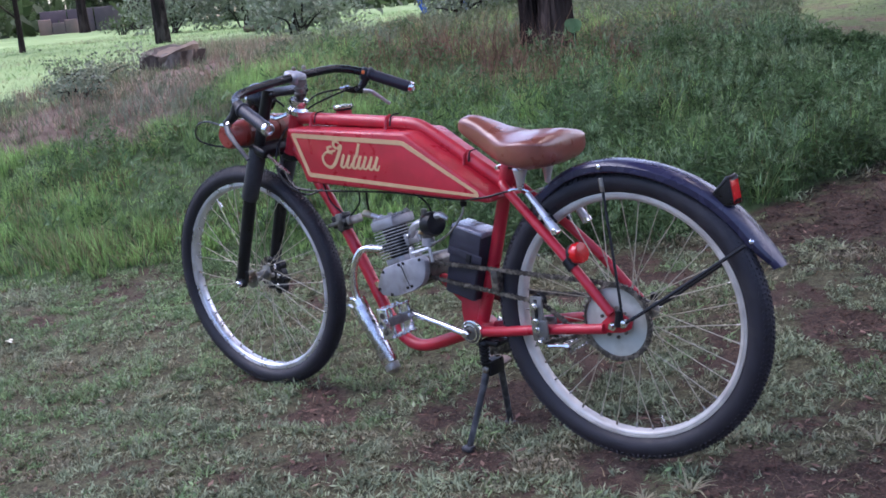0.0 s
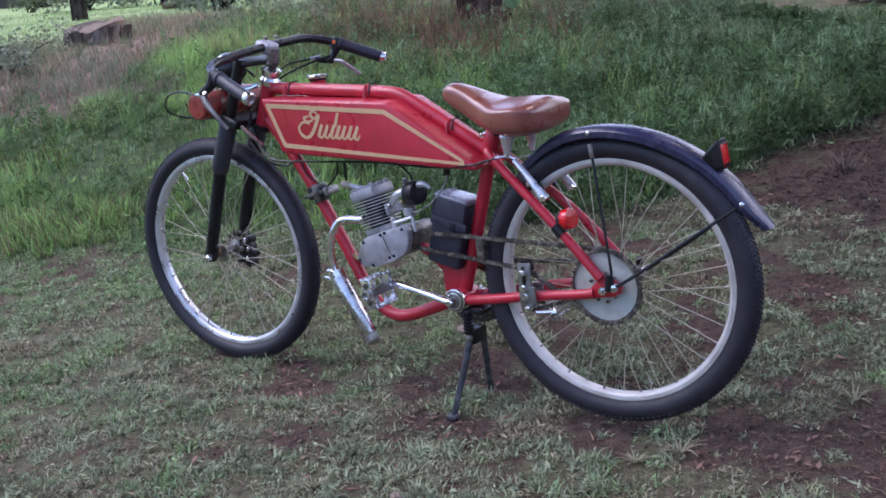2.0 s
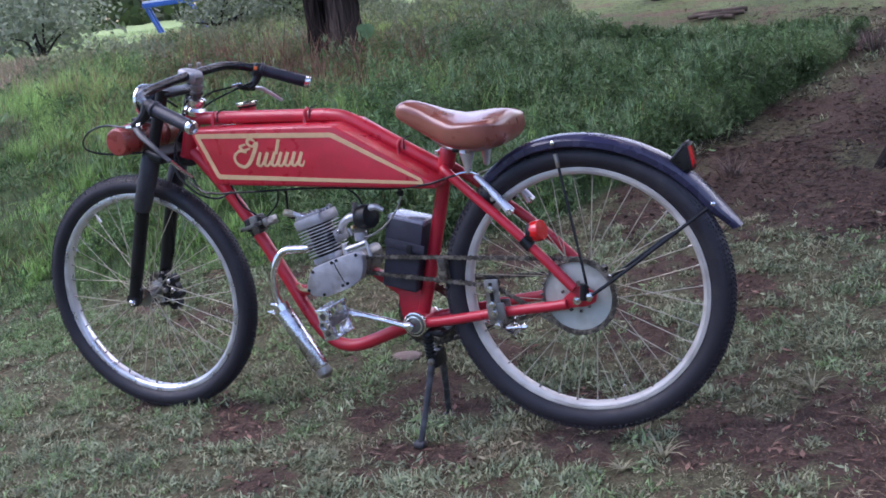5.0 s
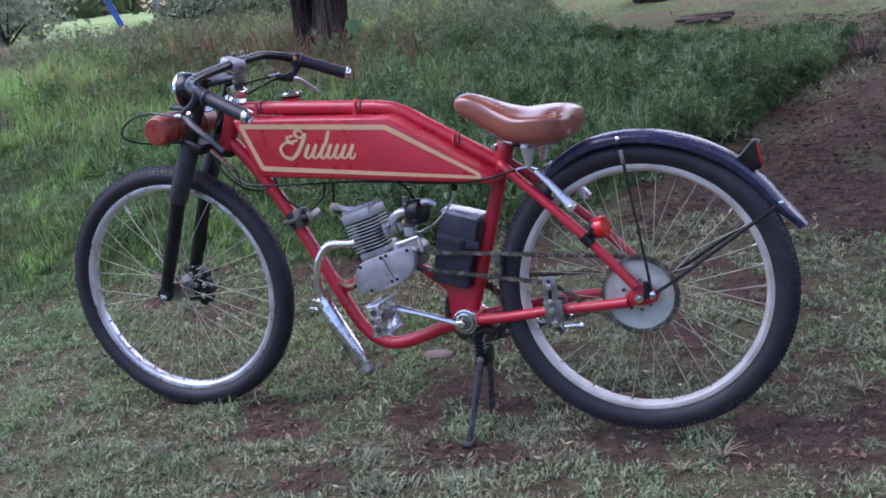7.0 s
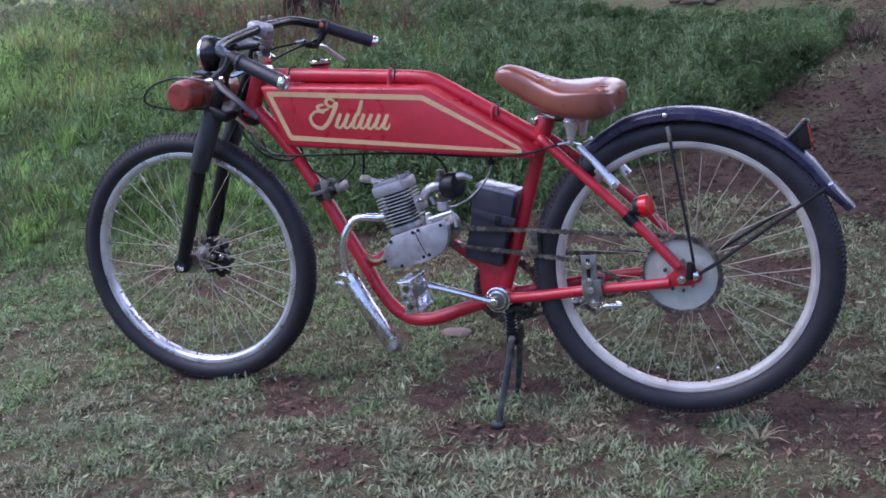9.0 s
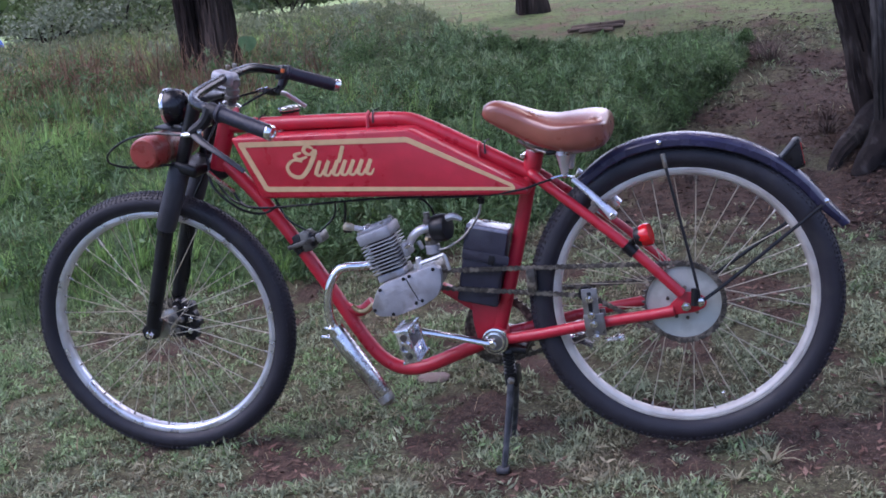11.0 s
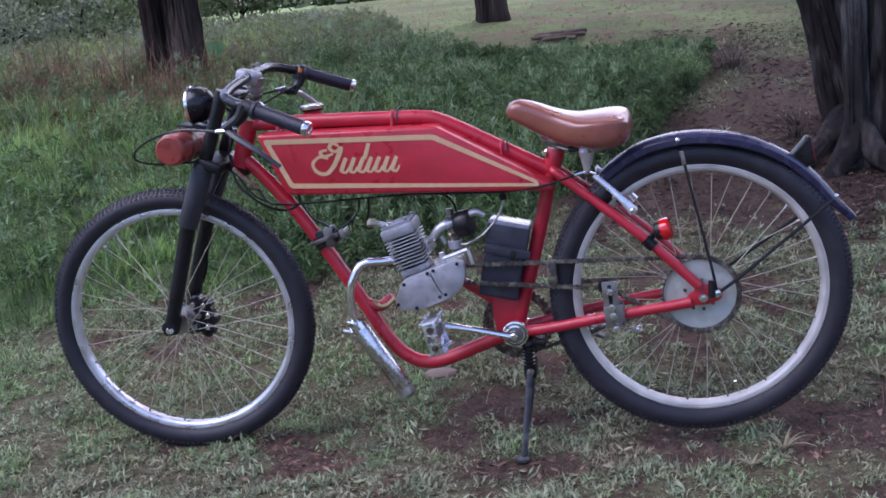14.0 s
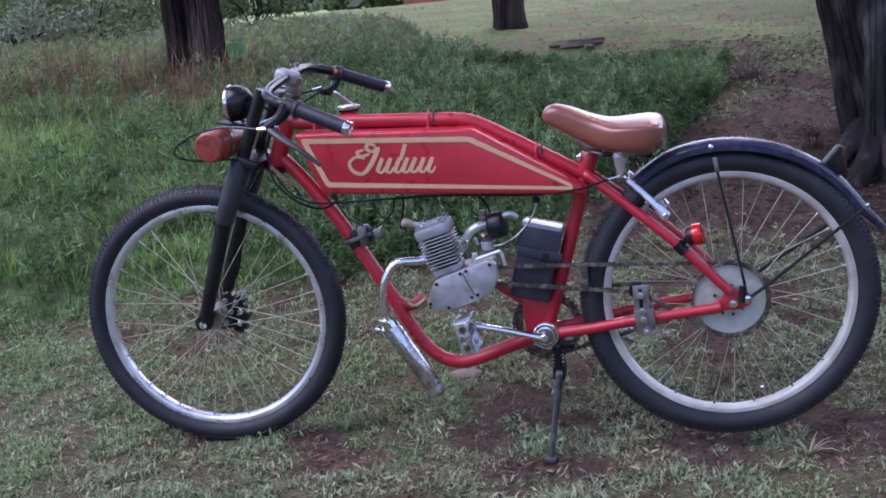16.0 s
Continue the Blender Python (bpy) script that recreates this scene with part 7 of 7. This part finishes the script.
def broad_leaf(at, tall, size, label):
    """One broad rounded leaf on a thin stalk, standing above the grass."""
    x, y = at
    z = float(land(x, y))
    root = thing("broad_leaf_weed", (x, y, z), label, "weed", "low weeds")
    part("stalk", tube([(x, y, z - 0.01), (x + 0.004, y - 0.004, z + tall * 0.5), (x, y, z + tall)], [0.004, 0.003, 0.0025], 7, 3), BROADM, root)
    bm = bmesh.new()
    side, up = V(0.93, 0.30, 0.0), V(0.06, -0.30, 0.95)
    mid = bm.verts.new(V(x, y, z + tall))
    for row, r in ((1, 0.5), (2, 1.0)):
        for k in range(20):
            a = 2 * math.pi * k / 20
            edge = 1 + 0.07 * math.sin(3 * a + 0.6)
            bm.verts.new(V(x, y, z + tall) + side * (size * 0.56 * r * edge * math.cos(a)) + up * (size * 0.48 * r * edge * math.sin(a)) + V(0.3, -0.9, 0.1) * (0.012 * r * r * math.cos(2 * a)))
    bm.verts.ensure_lookup_table()
    vs = bm.verts
    for k in range(20):
        j = (k + 1) % 20
        bm.faces.new((mid, vs[1 + k], vs[1 + j]))
        bm.faces.new((vs[1 + k], vs[21 + k], vs[21 + j], vs[1 + j]))
    bmesh.ops.solidify(bm, geom=bm.faces[:], thickness=0.0015)
    part("leaf", bm, BROADM, root)


BROADM = mat("broad_pale_leaf", (0.17, 0.30, 0.17), 0.5, var=0.2, scale=30, other=(0.22, 0.34, 0.20), amount=0.3, oscale=14, through_leaf=0.3)
broad_leaf((-1.82, 3.60), 0.185, 0.095, "pale green broad round leaf standing in the brown weeds")
PALELEAF = mat("pale_dead_leaf", (0.62, 0.60, 0.46), 0.6, var=0.12, scale=40)
pale_leaf((-1.785, -0.195), 0.048, "pale yellowish dead leaf lying on the turf")


def build_bench():
    """A low blue bench with a pale top, far off between the shrubs."""
    x, y = -8.3, 10.4
    z = float(land(x, y))
    m = Matrix.Translation((x, y, z)) @ pose(0, 0, 0, 0, 0, 30)
    root = thing("garden_bench", (x, y, z), "bright blue garden bench with a pale top far off between shrubs", "bench")
    part("seat", block((0.80, 0.32, 0.035), m @ Matrix.Translation((-0.10, 0, 0.44)), 0.008), PALETOP, root, "pale worn bench top")
    part("seat_edge", block((0.80, 0.020, 0.060), m @ Matrix.Translation((-0.10, -0.17, 0.400)), 0.004), TARP, root)
    for lx in (-0.38, 0.20):
        for s in (-1, 1):
            part("leg", tube([m @ V(lx - 0.10, s * 0.13, 0.42), m @ V(lx + 0.06, s * 0.14, -0.02)], 0.022, 8, 1), TARP, root)


PALETOP = mat("pale_bench_top", (0.62, 0.64, 0.72), 0.5, var=0.1, scale=10)
build_bench()

# low shrubs beside the path and the stump
shrub((-4.80, 2.30), [(0, 0, 0.10, 0.20), (0.20, -0.10, 0.07, 0.15), (-0.20, -0.08, 0.11, 0.18), (0.1, 0.22, 0.13, 0.17)], 12000, 0.024, GREYSHRUB, "low straggling green shrub beside the stump", 1.0)
shrub((-4.55, 1.98), [(0, 0, 0.06, 0.16), (0.16, 0.10, 0.05, 0.13), (-0.16, -0.06, 0.05, 0.13)], 14000, 0.026, PALESHRUB, "small pale blue-green herb at the path's edge", 2.0)
shrub((-5.15, 2.3), [(0, 0, 0.08, 0.15), (0.1, 0.15, 0.10, 0.14)], 8000, 0.030, GREYSHRUB, "low leafy shrub at the edge of the lawn", 3.0)
row = [(-11.9, 8.4, 0.80, PALESHRUB), (-11.0, 9.0, 0.85, PALESHRUB), (-10.1, 9.6, 0.80, PALESHRUB), (-14.6, 9.4, 0.32, SHRUB), (-26.5, 17.2, 1.6, SHRUB), (-28.5, 14.6, 1.8, SHRUB), (-24.5, 18.6, 1.7, SHRUB), (-30.0, 12.0, 1.9, SHRUB), (-22.0, 19.8, 1.6, SHRUB), (-7.5, 6.8, 0.65, PALESHRUB), (-5.2, 8.6, 0.60, SHRUB), (-5.4, 8.1, 0.90, SHRUB), (-4.6, 7.0, 0.55, SHRUB), (-4.9, 9.0, 0.95, PALESHRUB),
       (-3.9, 6.3, 0.40, SHRUB), (-3.8, 9.6, 0.80, SHRUB), (-6.4, 5.7, 0.45, PALESHRUB), (-4.4, 5.7, 0.30, PALESHRUB), (-3.9, 6.0, 0.34, PALESHRUB), (-3.5, 5.7, 0.26, SHRUB), (-4.7, 6.2, 0.36, SHRUB)]
for k, (x, y, r, m_) in enumerate(row):
    shrub((x, y), [(0, 0, r * 0.55, r * 0.75), (r * 0.5, 0.2, r * 0.5, r * 0.6), (-r * 0.5, -0.1, r * 0.45, r * 0.6), (0.1, 0.1, r * 1.15, r * 0.6)], 2600 if r > 0.4 else 6000, 0.070 if r > 0.4 else 0.042, m_,
          "tall grey-green shrub along the field's edge" if m_ is PALESHRUB else "dense olive-green shrub along the field's edge", 20.0 + k)
shrub((2.9, 8.6), [(0, 0, 0.3, 0.5), (0.6, 0.1, 0.25, 0.4), (-0.6, 0.0, 0.25, 0.4)], 3000, 0.06, SHRUB, "dark low shrub at the back of the field", 41.0)


WALLM = mat("purple_grey_brick", (0.15, 0.115, 0.13), 0.85, var=0.25, scale=3, other=(0.10, 0.08, 0.09), amount=0.4, oscale=1.4, bump=0.3, bscale=30)


def build_far_wall():
    """A low brick wall with a broken brick pier, far across the lawn."""
    x, y = -23.4, 14.1
    z = float(land(x, y))
    root = thing("garden_wall", (x, y, z), "distant low purplish brick wall with a pinkish brick pier across the lawn", "wall")
    turn = pose(0, 0, 0, 0, 0, 57)
    for k in range(3):
        part("wall_panel", block((0.62, 0.16, 0.60), Matrix.Translation((x, y, z + 0.27)) @ turn @ Matrix.Translation((k * 0.64 - 0.4, 0, 0)), 0.02), WALLM, root)
    for k, h in ((0, 0.40), (1, 0.30), (2, 0.36)):
        part("pier", block((0.30, 0.26, h), Matrix.Translation((x, y, z + h / 2 - 0.03)) @ turn @ Matrix.Translation((k * 0.31 - 0.62, -0.24, 0)), 0.02), BRICKM, root)


build_far_wall()


def build_fence():
    """A red plank fence across the far end of the field."""
    x, y = -3.7, 21.0
    z = float(land(x, y))
    root = thing("plank_fence", (x, y, z), "faded red wooden plank fence far across the field", "fence")
    for k in range(11):
        h = 1.25 + 0.03 * math.sin(k * 2.3)
        part("plank", block((0.145, 0.022, h), Matrix.Translation((x - 0.80 + 0.16 * k, y, z + h / 2 - 0.02)), 0.004), REDWOOD, root)
    for h in (0.35, 0.95):
        part("rail", block((1.80, 0.05, 0.08), Matrix.Translation((x, y + 0.04, z + h)), 0.006), REDWOOD, root)


REDWOOD = mat("faded_red_planks", (0.42, 0.13, 0.11), 0.75, var=0.2, scale=6, other=(0.30, 0.12, 0.10), amount=0.35, oscale=3, stretch=0.2)
build_fence()


def build_far_woods():
    """The far wooded edge all round; behind the camera unseen, added for chrome reflections."""
    vs, fs, o = [], [], 0
    for k in range(64):
        a = 2 * math.pi * k / 64
        r = 30 + 6 * math.sin(k * 1.7)
        c = (r * math.cos(a) - 1, r * math.sin(a) + 1, 1.0)
        blobs = [((c[0], c[1], 1.6), 2.0), ((c[0] + 1, c[1] - 1, 2.6), 1.8), ((c[0] - 1, c[1] + 1, 3.4), 1.5), ((c[0] + 1.5, c[1] + 1.5, 0.9), 1.8)]
        v, f = crown_mesh(blobs, 80, 0.58)
        vs.append(v)
        fs.append(f + o)
        o += len(v)
    tagged(sheet("far_woods", np.concatenate(vs), np.concatenate(fs), CROWN), "dark green woods round the far edge, partly unseen and added for reflections", "woods", kind="stuff")


build_far_woods()
